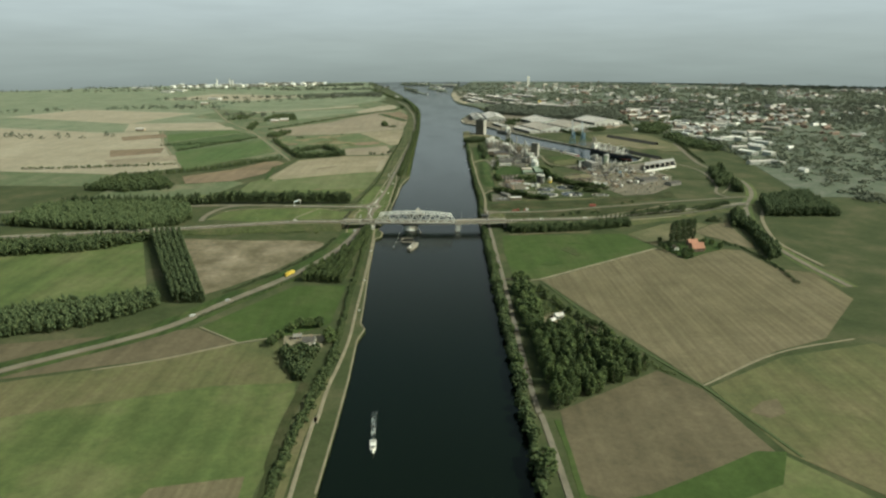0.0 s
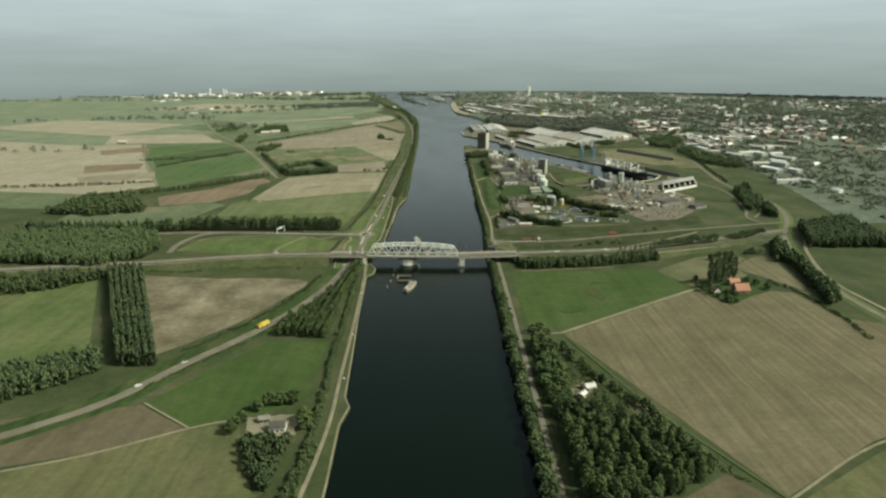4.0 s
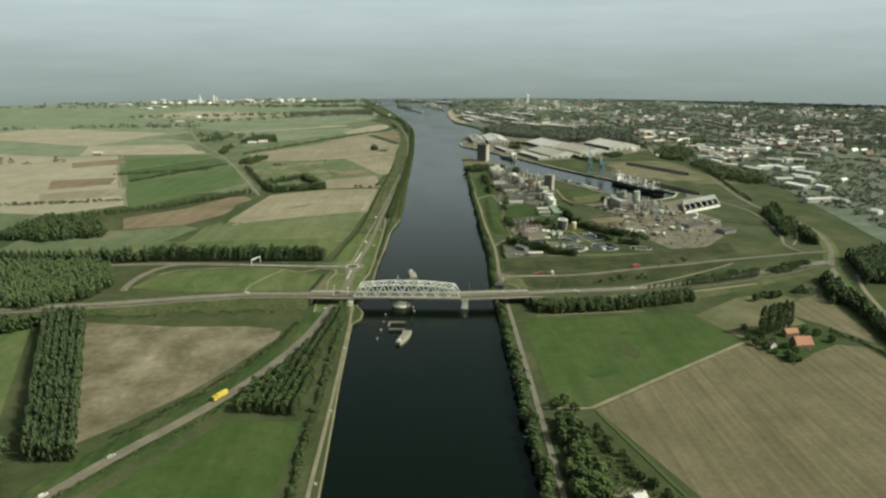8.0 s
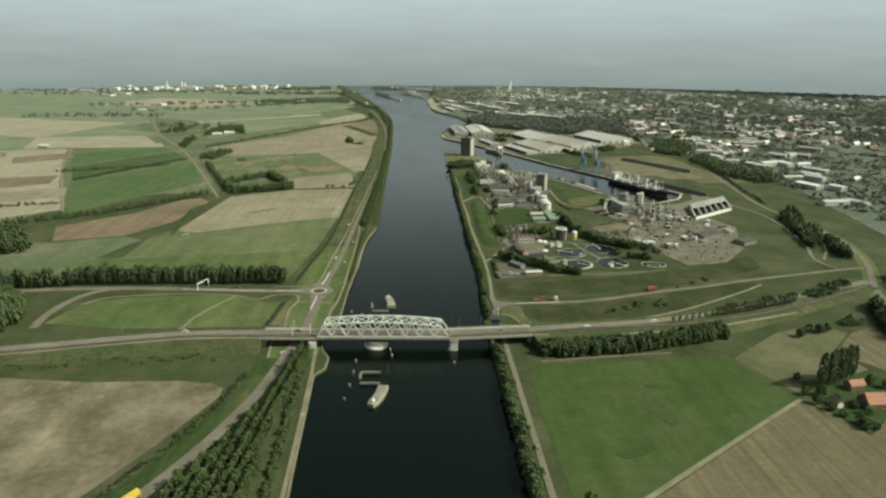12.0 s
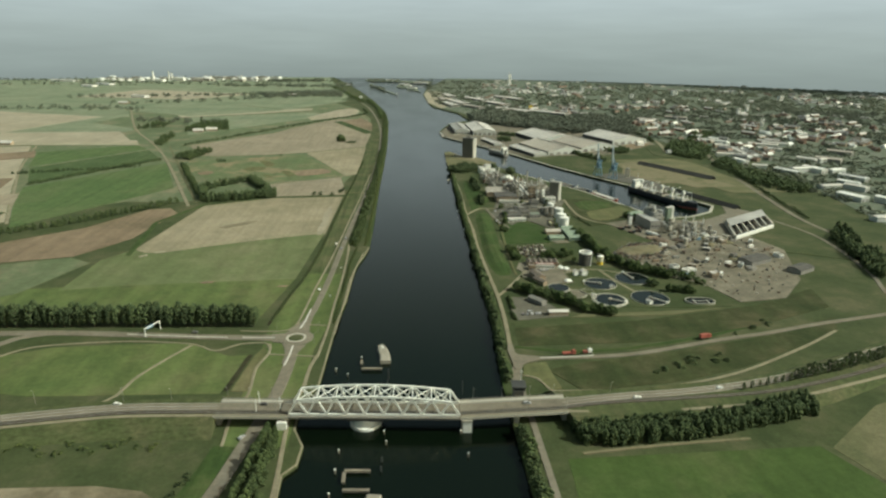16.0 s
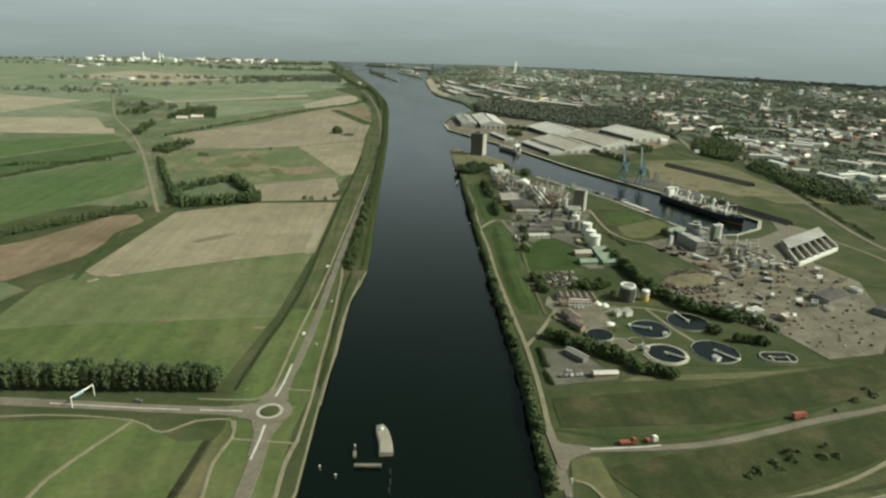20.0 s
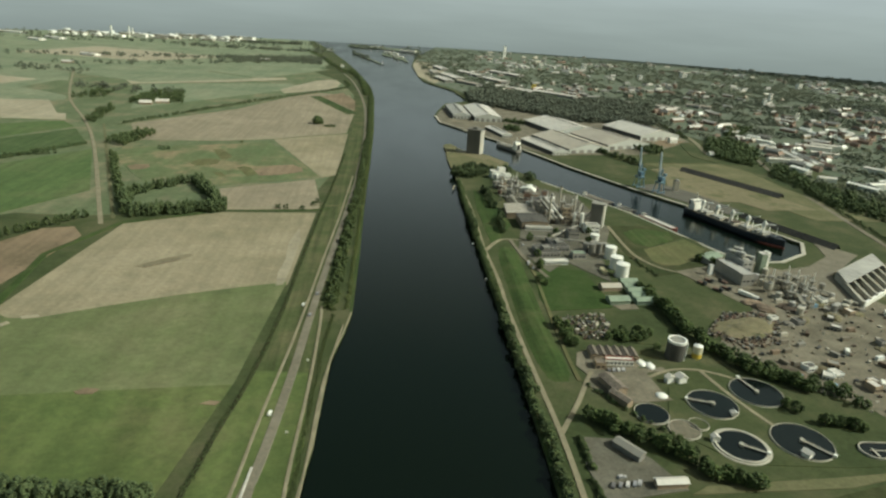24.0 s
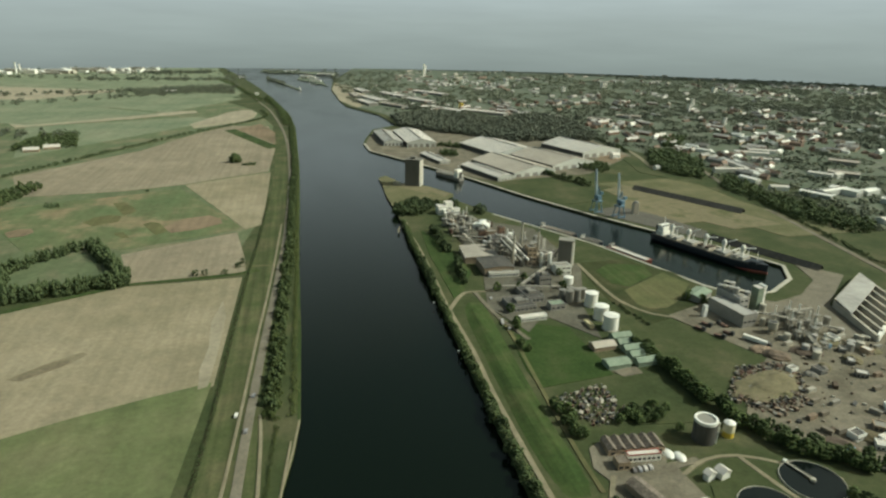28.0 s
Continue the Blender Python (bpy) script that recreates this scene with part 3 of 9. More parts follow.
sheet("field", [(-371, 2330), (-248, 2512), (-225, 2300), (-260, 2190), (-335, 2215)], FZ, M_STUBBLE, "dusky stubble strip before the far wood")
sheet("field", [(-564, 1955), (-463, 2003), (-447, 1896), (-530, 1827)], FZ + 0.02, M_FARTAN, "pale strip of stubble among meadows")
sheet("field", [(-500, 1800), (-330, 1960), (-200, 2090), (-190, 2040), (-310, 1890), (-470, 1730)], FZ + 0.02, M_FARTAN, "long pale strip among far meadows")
sheet("field", [(-620, 1560), (-520, 1480), (-430, 1640), (-470, 1730), (-600, 1700)], FZ + 0.02, M_DULLGREEN, "dull green meadow among strips")
sheet("field", [(-117, 1715), (-36, 1468), (-22, 1480), (-26, 1520), (-98, 1738)], FZ + 0.05, M_VERGE, "green strip across the stubble")
sheet("field", [(-96, 1735), (-24, 1525), (-26, 1690), (-55, 1830)], FZ + 0.04, M_RUSSET, "reddish corner of tilled ground inside the bend")
ribbon("farm_track", [(-228, 1400), (-180, 1290), (-131, 1168)], 3.0, 0.16, M_RUSSET, "dark worn track across the stubble", "path", smooth=False)
sheet("field", [(-582, 748), (-492, 798), (-476, 712), (-550, 647)], FZ + 0.03, M_RUSSET, "reddish tilled strip in the pale field")
sheet("field", [(-640, 1000), (-566, 1080), (-540, 1000), (-610, 920)], FZ + 0.03, M_RUSSET, "dusky tilled strip far off")
sheet("field", [(-545, 600), (-440, 680), (-420, 610), (-510, 520)], FZ + 0.03, M_STUBBLE, "darker stubble strip in the pale field")
sheet("field", [(-57, 640), (-62, 590), (-60, 540), (-62.5, 500), (-61, 470), (-56, 474), (-54, 530), (-53, 600)], FZ + 0.04, M_FARTAN, "pale worn headland of the harvested field")
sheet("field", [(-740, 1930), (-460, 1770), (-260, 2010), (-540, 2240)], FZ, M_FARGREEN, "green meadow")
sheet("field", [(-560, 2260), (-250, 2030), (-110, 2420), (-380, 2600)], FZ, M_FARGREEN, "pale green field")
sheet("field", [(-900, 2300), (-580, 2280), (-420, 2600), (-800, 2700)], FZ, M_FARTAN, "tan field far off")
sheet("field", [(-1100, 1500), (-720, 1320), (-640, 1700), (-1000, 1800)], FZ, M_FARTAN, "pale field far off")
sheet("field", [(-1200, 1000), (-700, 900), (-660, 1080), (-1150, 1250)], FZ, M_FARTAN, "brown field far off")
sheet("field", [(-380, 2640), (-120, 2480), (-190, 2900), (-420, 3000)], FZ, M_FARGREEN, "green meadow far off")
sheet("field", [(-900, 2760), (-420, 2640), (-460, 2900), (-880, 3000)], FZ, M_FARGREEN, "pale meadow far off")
# east, north of the bridge
sheet("field", [(102, 130), (104, 168), (200, 190), (310, 236), (380, 290), (370, 235), (290, 182), (200, 142)], FZ, M_ROUGH, "rough green grass bank below the works")
sheet("field", [(114, 84), (140, 98), (205, 120), (290, 160), (360, 206), (345, 170), (250, 96), (200, 68), (130, 48)], FZ, M_ROUGH, "rough olive grass between the roads")
sheet("field", [(113, 622), (124, 642), (142, 700), (138, 790), (122, 862), (115, 760)], FZ, M_VERGE, "green grass between the canal road and the works")
sheet("field", [(134, 520), (146, 549), (160, 556), (180, 546), (182, 470), (180, 456), (131, 443), (130, 470)], FZ, M_LAWN, "clipped green lawn of the works")
sheet("field", [(240, 545), (232, 610), (240, 716), (290, 728), (318, 676), (320, 636), (296, 575)], FZ, M_ROUGH, "rough green grass beside the basin")
sheet("field", [(254, 630), (308, 679), (316, 642), (290, 600), (270, 581), (256, 580), (250, 592)], FZ + 0.05, M_OLIVE, "dry olive grass along the basin")
sheet("field", [(250, 690), (270, 712), (300, 704), (296, 672), (262, 640), (250, 650)], FZ + 0.05, M_VERGE, "dark lush grass beside the basin")
sheet("field", [(218, 500), (240, 540), (290, 520), (300, 430), (232, 392)], FZ, M_GRASS, "dark olive grass beside the tree belt")
sheet("field", [(166, 444), (206, 462), (216, 420), (200, 384), (168, 386)], FZ, M_GRASS, "rough grass behind the scrap heap")
sheet("field", [(112, 1185), (124, 1200), (139, 1134), (168, 1119), (192, 1060), (184, 1020), (160, 1022), (140, 1032), (120, 1020), (108, 978), (108, 1060), (111, 1120)], FZ, M_DRYGRASS, "dry worn grass on the tip of the peninsula")
sheet("field", [(124, 1150), (139, 1130), (168, 1112), (188, 1062), (178, 1040), (156, 1070), (134, 1104)], FZ + 0.06, M_SAND, "bare pale sand round the silo")
sheet("field", [(270, 1090), (336, 1214), (380, 1085), (353, 1000), (312, 985)], FZ, M_GRASS, "dull green grass behind the quay")
sheet("field", [(400, 1130), (560, 1180), (620, 820), (500, 800), (452, 1000)], FZ, M_DRYGRASS, "dry olive grass land behind the cranes")
sheet("field", [(395, 1080), (434, 1114), (470, 1085), (530, 860), (460, 840), (410, 960)], FZ + 0.05, M_SAND, "bare sandy storage yard")
sheet("field", [(406.0, 1056.3), (438.9, 1114.5), (488.8, 987.5), (483.0, 890.7), (406.6, 870.5), (371.8, 927.6)], FZ + 0.06, M_SAND, "flat tan stockpile of sand behind the quay")
sheet("yard", [(336, 930), (345, 955), (375, 972), (402, 920), (425, 830), (404, 800), (372, 860)], FZ + 0.08, M_ROADDARK, "dark coal-stained quay behind the cranes", "yard")
sheet("field", [(390, 520), (470, 610), (560, 560), (470, 400), (400, 440)], FZ, M_GRASS, "green grass around the shed")
sheet("field", [(160, 262), (178, 318), (206, 346), (250, 344), (292, 300), (288, 232), (240, 226), (186, 226)], FZ, M_GRASS, "mown green lawn round the settling basins")
sheet("field", [(160, -104), (166, -99), (172, -103), (175, -112), (173, -122), (176, -133), (171, -141), (166, -136), (164, -126), (159, -116)], FZ, M_TRAMPLED, "trampled brownish patch in the meadow")
sheet("field", [(170, -80), (176, -77), (186, -76), (189, -80), (182, -84), (173, -84)], FZ, M_MEADOWD, "small trampled patch in the meadow")
sheet("field", [(-166, 500), (-152, 520), (-134, 540), (-130, 536), (-140, 518), (-158, 497)], FZ, M_WETSOIL, "long dark wet patch in the harvested field")
for _pts in ([(-266, 880), (-258, 894), (-246, 896), (-241, 880), (-246, 864), (-257, 858)], [(-128, 890), (-120, 918), (-108, 936), (-88, 948), (-76, 930), (-73, 908), (-96, 880), (-118, 868)]):
    sheet("field", _pts, FZ + 0.04, M_RUSSET, "bare brown patch in the worn meadow")
for _pts in ([(-206, 920), (-200, 946), (-186, 956), (-174, 948), (-174, 922), (-194, 904)], [(-195, 1022), (-184, 1026), (-170, 996), (-164, 974), (-173, 952), (-184, 985)], [(-149, 910), (-142, 920), (-134, 914), (-122, 878), (-131, 861), (-140, 884)], [(-170, 870), (-162, 876), (-153, 852), (-160, 850)]):
    sheet("field", _pts, FZ + 0.04, M_OLIVE, "dry sandy patch in the worn meadow")
for _pts in ([(-143, 280), (-138, 285), (-131, 284), (-133, 278), (-140, 277)], [(-79, 271), (-75, 275), (-69, 275), (-71, 270)]):
    sheet("field", _pts, FZ + 0.05, M_RUSSET, "small bare patch of soil in the meadow")
for _pts in ([(-215, 366), (-210, 375), (-207, 372), (-212, 363)], [(-206, 384), (-197, 389), (-194, 385), (-203, 380)]):
    sheet("field", _pts, FZ + 0.06, M_FARTAN, "pale strip of spilled sand at the field corner")
sheet("field", [(128, -178), (136, -168), (148, -166), (152, -172), (142, -180), (132, -184)], FZ, M_MEADOWD, "darker grown patch in the meadow")
sheet("field", [(100, 93), (108, 97), (115, 97), (116, 75), (117.5, 52), (110, 50), (104, 70), (97.5, 75)], FZ, M_OLIVE, "dry patch of grass at the junction")
sheet("field", [(150, 196), (230, 206), (280, 226), (230, 216), (160, 204)], FZ, M_DRYGRASS, "dry tan streak of grass on the bank")
# yards
sheet("yard", [(112, 249), (131, 248), (141, 228), (150, 200), (109, 187), (107, 220)], FZ + 0.06, M_YARDDARK, "grey paved storage yard with sheds", "yard")
sheet("yard", [(134, 364), (146, 374), (171, 369), (173, 355), (166, 342), (183, 346), (184, 341), (170, 336), (171, 311), (174, 298), (150, 292), (127, 315), (133, 329), (129, 343)], FZ + 0.06, M_YARD, "grey paved yard round the office", "yard")
sheet("yard", [(226, 374), (252, 420), (300, 480), (318, 600), (345, 604), (400, 545), (420, 440), (384, 320), (344, 258), (300, 244), (288, 300), (262, 322)], FZ + 0.04, M_YARD, "brownish gravel yard of the works", "yard")
sheet("yard", [(134, 600), (150, 690), (152, 800), (166, 985), (196, 900), (240, 860), (240, 700), (206, 590), (196, 520), (170, 575), (150, 540)], FZ + 0.04, M_YARDDARK, "grey paved ground of the chemical works", "yard")
sheet("yard", [(134, 1590), (126, 1540), (129, 1454), (172, 1350), (229, 1214), (262, 1150), (420, 1210), (560, 1400), (560, 1600), (240, 1760), (162, 1745)], FZ + 0.04, M_YARD, "pale paved yard round the warehouses", "yard")
sheet("yard", [(347, 597), (360, 582), (396, 600), (432, 640), (446, 694), (470, 652), (404, 572), (384, 488), (352, 520), (340, 560)], FZ + 0.05, M_LANE, "grey paved apron at the end of the basin", "yard")
sheet("yard", [(262, 562), (300, 586), (316, 540), (306, 470), (286, 486)], FZ + 0.07, M_YARD, "pale gravel apron in front of the mill", "yard")
sheet("yard", [(101, -364), (116, -342), (127, -353), (114, -374)], FZ + 0.06, M_SAND, "sandy clearing among the trees", "yard")
sheet("yard", [(-87, -405), (-78, -408), (-68, -401), (-60, -404), (-55, -411), (-58, -420), (-56, -430), (-65, -436), (-72, -431), (-83, -433)], FZ + 0.06, M_PATH, "sandy farmyard", "yard")

# ---------------------------------------------------------------- roads
RZ = 0.36
W_ROAD = [(-800, -980), (-540, -760), (-330, -560), (-245, -464), (-206, -422), (-174, -380), (-147, -316), (-122, -263), (-101, -213), (-84, -160), (-71, -106), (-64.5, -68), (-60, -31), (-55.5, 4), (-51, 50), (-49.5, 95), (-50, 128)]
ribbon("road", W_ROAD, 7.0, RZ, M_ASPHALT, "worn grey two-lane country road")
ribbon("verge", W_ROAD[2:13], 5.0, 0.5, M_VERGE, "raised green verge beside the road", "verge", shift=-9.5, edge=3.0)
ribbon("verge", W_ROAD[2:11], 4.0, 0.3, M_VERGE, "dark green verge beside the road", "verge", shift=8.5, edge=2.0)
ribbon("cycle_path", [(-80.6, -105), (-72, -60), (-70.8, -24), (-72, 6), (-67.5, 40), (-69, 83), (-64.5, 109), (-66, 128)], 1.5, RZ, M_PATH, "pale cycle path beside the road", "path")
ribbon("verge", [(-60, -500), (-61, -525), (-63.5, -566), (-63.6, -616), (-61.5, -652), (-62, -900)], 6.0, 0.16, M_ROUGH, "dark overgrown strip along the meadow", "verge")
ribbon("verge", [(-45, -490), (-47, -525), (-52, -569), (-53, -604), (-54, -652), (-56, -900)], 4.0, 0.2, M_OLIVE, "dry olive verge beside the towpath", "verge")
ribbon("towpath", [(-52, -1500), (-49, -651), (-46, -560), (-45, -510), (-42, -470), (-39, -410), (-39, -340), (-38.5, -240), (-39, -83), (-40, -30), (-41, 20), (-37.3, 45), (-35.9, 85), (-32.6, 108)], 2.0, RZ, M_PATH, "pale gravel towpath on the canal bank", "path")
ribbon("canal_road", [(84, -1500), (83, -652), (81, -540), (83, -420), (88, -209), (92, -5), (93, 60), (95.5, 100), (96, 133)], 3.4, RZ, M_LANE, "grey narrow asphalt road along the canal", "road")
ribbon("canal_road", [(96, 133), (99.5, 189), (101.5, 250), (101.5, 318), (101.5, 376), (102, 440), (104.5, 510), (104.5, 605), (107, 683), (109.5, 787), (109, 861), (112, 900)], 2.8, RZ, M_PATH, "pale narrow lane along the canal", "road")
N_ROAD = [(-51, 154), (-44, 197), (-40, 250), (-36, 325), (-32, 425), (-26, 551), (-18, 704), (-10, 899), (-3, 1271), (-9, 1667), (-37, 2090), (-66, 2320), (-110, 2700)]
ribbon("road", N_ROAD, 4.6, RZ, M_LANE, "straight grey two-lane road along the canal")
ribbon("cycle_path", [(-90, 155), (-63, 155), (-54, 165), (-51, 190), (-47, 265), (-41.5, 345), (-37, 425), (-31, 551), (-23, 704), (-15, 899)], 1.4, RZ, M_PATH, "pale cycle path beside the canal road", "path")
ribbon("bank_edge", [(-24.6, 150), (-24.0, 167), (-21.8, 222), (-19.6, 295), (-15.3, 350), (-11, 396)], 0.9, 0.35, M_PATH, "pale stone edge of the canal bank", "kerb")
ribbon("footpath", [(-49.8, 736), (-18.4, 738)], 3.0, 0.2, M_DRYGRASS, "pale grassy crossing from the field to the road", "path", smooth=False)
ribbon("towpath", [(-32.6, 108), (-29.8, 166), (-28.9, 217), (-26.6, 294), (-25.6, 389), (-26.4, 430)], 1.5, RZ, M_PATH, "narrow pale bank path", "path")
ribbon("ditch", [(-72.5, 168), (-65.3, 244), (-59.1, 297), (-54.1, 366), (-50.2, 452), (-47, 560), (-42, 703), (-36, 840), (-29, 1050)], 2.0, 0.3, M_DITCH, "dark reedy ditch below the dike", "ditch")
ribbon("ditch", [(-48, -300), (-47.5, -258), (-47, -227), (-45.7, -185), (-44.9, -140), (-48, -90), (-46, -50)], 1.8, 0.3, M_DITCH, "dark ditch between the grove and the towpath", "ditch")
ribbon("ditch", [(-81.2, 44), (-75.9, 105)], 3.0, 0.5, M_DITCH, "dark wet ditch", "ditch", smooth=False)
WEST = [(-600, 60), (-380, 118), (-240, 144), (-164, 144), (-110, 141), (-60, 140)]
ribbon("road", WEST, 9.5, RZ, M_ASPHALT, "worn grey main road to the roundabout")
ribbon("road", [(-172, 147), (-207, 146), (-233, 134), (-245, 104), (-249, 66), (-247, 34)], 6.0, RZ - 0.01, M_ASPHALT, "worn grey slip road curving down to the bridge road")
ribbon("cycle_path", [(-232, 96), (-222, 112), (-205, 121), (-160, 130), (-117, 126), (-104, 115), (-96, 115), (-86, 127), (-69, 130), (-66, 120)], 1.6, RZ, M_PATH, "pale cycle path curving to the roundabout", "path")
ribbon("footpath", [(-150, 20), (-141, 36), (-138, 62), (-128, 94), (-117, 124)], 1.8, RZ + 0.02, M_PATH, "pale path across the meadow", "path")
ribbon("road", [(-65, 107.7), (-34, 104.3)], 1.6, RZ + 0.02, M_PATH, "short pale path to the bank", "path", smooth=False)
ribbon("road", [(-43, 170.5), (-31, 169.7)], 1.6, RZ + 0.02, M_PATH, "short pale path to the bank", "path", smooth=False)
ribbon("road", [(88, 64), (98, 96), (112, 105), (140, 108), (182, 117), (247, 147), (292, 165), (340, 188), (409, 216), (449, 232), (475, 240)], 5.6, RZ, M_ASPHALT, "grey works road with a wide junction")
ribbon("road", [(96, 74), (101, 72), (105, 68), (108, 58), (110.5, 48)], 1.5, RZ + 0.02, M_PATH, "pale path to the junction", "path")
sheet("road", [(96, 128), (97, 116), (99.5, 111), (112, 108.5), (113, 102), (104, 97), (98.5, 91), (96.5, 82), (93, 84), (93, 128)], RZ - 0.05, M_ASPHALT, "wide worn asphalt mouth of the works road", "road")
ribbon("verge", [(99, 128), (118, 122.5), (139.4, 120), (170, 125), (194.1, 133.9), (246.1, 158.1), (300, 192)], 3.2, 0.14, M_LAWN, "mown light green verge along the works road", "verge")
NS_ROAD = [(396, -260), (391, -180), (390.6, -105), (397, -31), (413, 48), (430, 112), (449, 170), (484, 250), (506, 322), (518, 390), (516, 488), (514, 609), (531, 746), (549, 875), (566, 1000), (590, 1130), (640, 1340)]
ribbon("verge", NS_ROAD[:11], 15.0, 0.1, M_PASTURE, "mown pale green verges of the eastern road", "verge", edge=1.0)
ribbon("road", NS_ROAD, 6.0, RZ, M_ASPHALT, "grey road curving between belts of trees")
ribbon("road", [(405, -180), (401.4, -77), (413.6, -9), (436, 74), (458, 130)], 4.0, RZ, M_PATH, "pale side road behind the trees")
ribbon("road", [(448, 232), (441, 274), (466, 358), (487, 509), (470, 620)], 4.0, RZ, M_ASPHALT, "grey yard road behind the works")
ribbon("path", [(451, 275), (472, 315), (490, 359)], 2.4, RZ, M_PATH, "pale path among the trees", "path")
ribbon("road", [(104.5, 596), (114, 620), (124, 638), (134, 640), (150, 640)], 3.2, RZ + 0.02, M_PATH, "short pale road into the works", "road")
ribbon("road", [(101, 250), (108, 266), (119, 291), (131, 322), (136, 334)], 2.6, RZ + 0.02, M_PATH, "short pale road into the works", "road")
ribbon("road", [(132, 640), (136, 580), (146, 525)], 3.5, RZ, M_YARD, "grey inner road of the works", "road")
ribbon("road", [(242, 716), (239, 650), (240, 600), (252, 568), (268, 556), (290, 520), (310, 470)], 3.0, RZ, M_PATH, "grey inner road behind the tanks", "road")
ribbon("road", [(170, 330), (186, 342), (205, 344), (226, 330), (244, 312)], 2.6, RZ, M_PATH, "pale inner path between the basins", "path")
ribbon("road", [(205, 344), (212, 300), (222, 262), (226, 246)], 2.6, RZ + 0.02, M_PATH, "pale inner path between the basins", "path")
ribbon("farm_track", [(120, -238), (190, -170), (260, -103)], 3.0, RZ, M_PATH, "pale farm track along the meadow", "path")
ribbon("farm_track", [(88, -236), (104, -240), (120, -238)], 2.5, RZ, M_PATH, "pale farm entrance", "path")
ribbon("cycle_path", [(110, 48), (150, 50), (176, 54), (234, 80), (300, 131), (345, 172)], 2.4, RZ, M_PATH, "pale cycle path between the two roads", "path")
ribbon("farm_track", [(112, -36), (140, -29), (176, -22), (206, -17)], 2.6, RZ, M_SAND, "sandy track below the embankment trees", "path")
ribbon("farm_track", [(-152, -384), (-136, -401), (-117, -421)], 1.8, RZ, M_PATH, "pale sandy track between two fields", "path")
ribbon("farm_track", [(-200, -478), (-160, -456), (-117, -422), (-92, -409), (-60, -402)], 1.6, RZ, M_PATH, "pale track to the farmyard", "path")
ribbon("farm_track", [(190, -506), (262, -442), (330, -410)], 1.6, RZ, M_PATH, "pale track between the fields", "path")
ribbon("ditch", [(122, -244), (152, -390), (190, -506), (212, -610)], 2.0, RZ - 0.05, M_LEAFD, "dark field ditch with brambles", "ditch", smooth=False)
ribbon("lane", [(-648, 1955), (-509, 1471), (-407, 1206), (-337, 1003), (-222, 616)], 4.0, RZ, M_PATH, "pale country lane between dark trees", "road")
ribbon("lane", [(-373, 1180), (-302, 933), (-218, 639)], 3.0, RZ, M_DRYGRASS, "grassy lane along the dark hedge", "road")
ribbon("ditch", [(-225, 368), (-236, 520), (-208, 622), (-132, 690), (-52, 712), (-34, 724)], 5.0, RZ - 0.05, M_VERGE, "green field boundary with a ditch", "ditch", smooth=False)
ribbon("ditch", [(-356, 1180), (-244, 1472), (-120, 1770), (-62, 1900), (-44, 1990), (-60, 2095)], 5.0, RZ - 0.05, M_LEAFD, "overgrown dark ditch between fields", "ditch", smooth=False)

# roundabout
_c = Vector((*at(-50, 141), 0))


def ring(name, r0, r1, z, mat, label):
    v, f, n = [], [], 48
    for k in range(n):
        a = 2 * math.pi * k / n
        for r, dz in ((r0, -0.3), (r0 + 0.05, 0), (r1 - 0.05, 0), (r1, -0.3)):
            v.append((_c.x + r * math.cos(a), _c.y + r * math.sin(a), z + dz))
    for k in range(n):
        for j in range(3):
            a, b = 4 * k + j, 4 * ((k + 1) % n) + j
            f.append((a, b, b + 1, a + 1))
    return tagged(mesh_ob(name, v, f, mat), label, "road", "", "structure")


ring("roundabout_road", 7.0, 12.0, RZ + 0.10, M_ASPHALT, "grey circular carriageway of a roundabout")
ring("roundabout_kerb", 5.3, 7.1, RZ + 0.22, M_CONC, "pale paved rim of the roundabout island")
_bm = bmesh.new()
drum(_bm, _c.x, _c.y, 0.0, 0.7, 5.4, 4.2, 40)
tagged(part("roundabout_island", _bm, M_GRASS, None), "low green island in the middle of the roundabout", "road", "", "structure")
for _pts in ([(-64, 140), (-86, 140)], [(-50.5, 124), (-51, 106), (-52.3, 86)], [(-49.4, 160), (-47, 180), (-45.4, 208)]):
    ribbon("traffic_island", _pts, 1.0, RZ + 0.24, M_PAINT, "pale hatched island before the roundabout", "road", smooth=False)
for _pts in ([(-60, 130), (-60, 151), (-68, 147), (-80, 145), (-96, 145), (-96, 136), (-80, 135.5), (-68, 134)], [(-58, 127), (-42, 127), (-45, 116), (-47, 104), (-47.6, 90), (-54.4, 90), (-54, 104), (-54.5, 116)], [(-58, 155), (-42, 155), (-43, 166), (-42.6, 180), (-42, 196), (-47, 196), (-49, 180), (-53, 166)]):
    sheet("road", _pts, 0.06, M_ASPHALT, "worn flare of the road at the roundabout", "road")
# centre lines
ribbon("road_marking", [(-164, 144), (-122, 140.8), (-96, 140)], 1.0, RZ + 0.2, M_PAINT, "white painted hatching on the main road", "road marking")
ribbon("road_marking", [(112, 105.4), (140, 109.4), (150, 112)], 1.3, RZ + 0.05, M_PAINT, "white painted hatching on the works road", "road marking")


def dike(pts, top, foot, h, mat, label):
    """A long grass dike: a flat crest and two slopes."""
    line = curve_pts(pts)
    n = normals2d(line)
    v, f = [], []
    for k, (p, d) in enumerate(zip(line, n)):
        hh = h * min(1.0, k / 3.0, (len(line) - 1 - k) / 3.0)
        for o, z in ((-foot / 2, -0.3), (-top / 2, hh + 0.1), (top / 2, hh + 0.1), (foot / 2, -0.3)):
            v.append((*at(*(p[:2] + d * o)), z))
    for i in range(len(line) - 1):
        for k in range(3):
            a = 4 * i + k
            f.append((a, a + 1, a + 5, a + 4))
    tagged(mesh_ob("dike", v, f, mat), label, "dike", "", "structure")


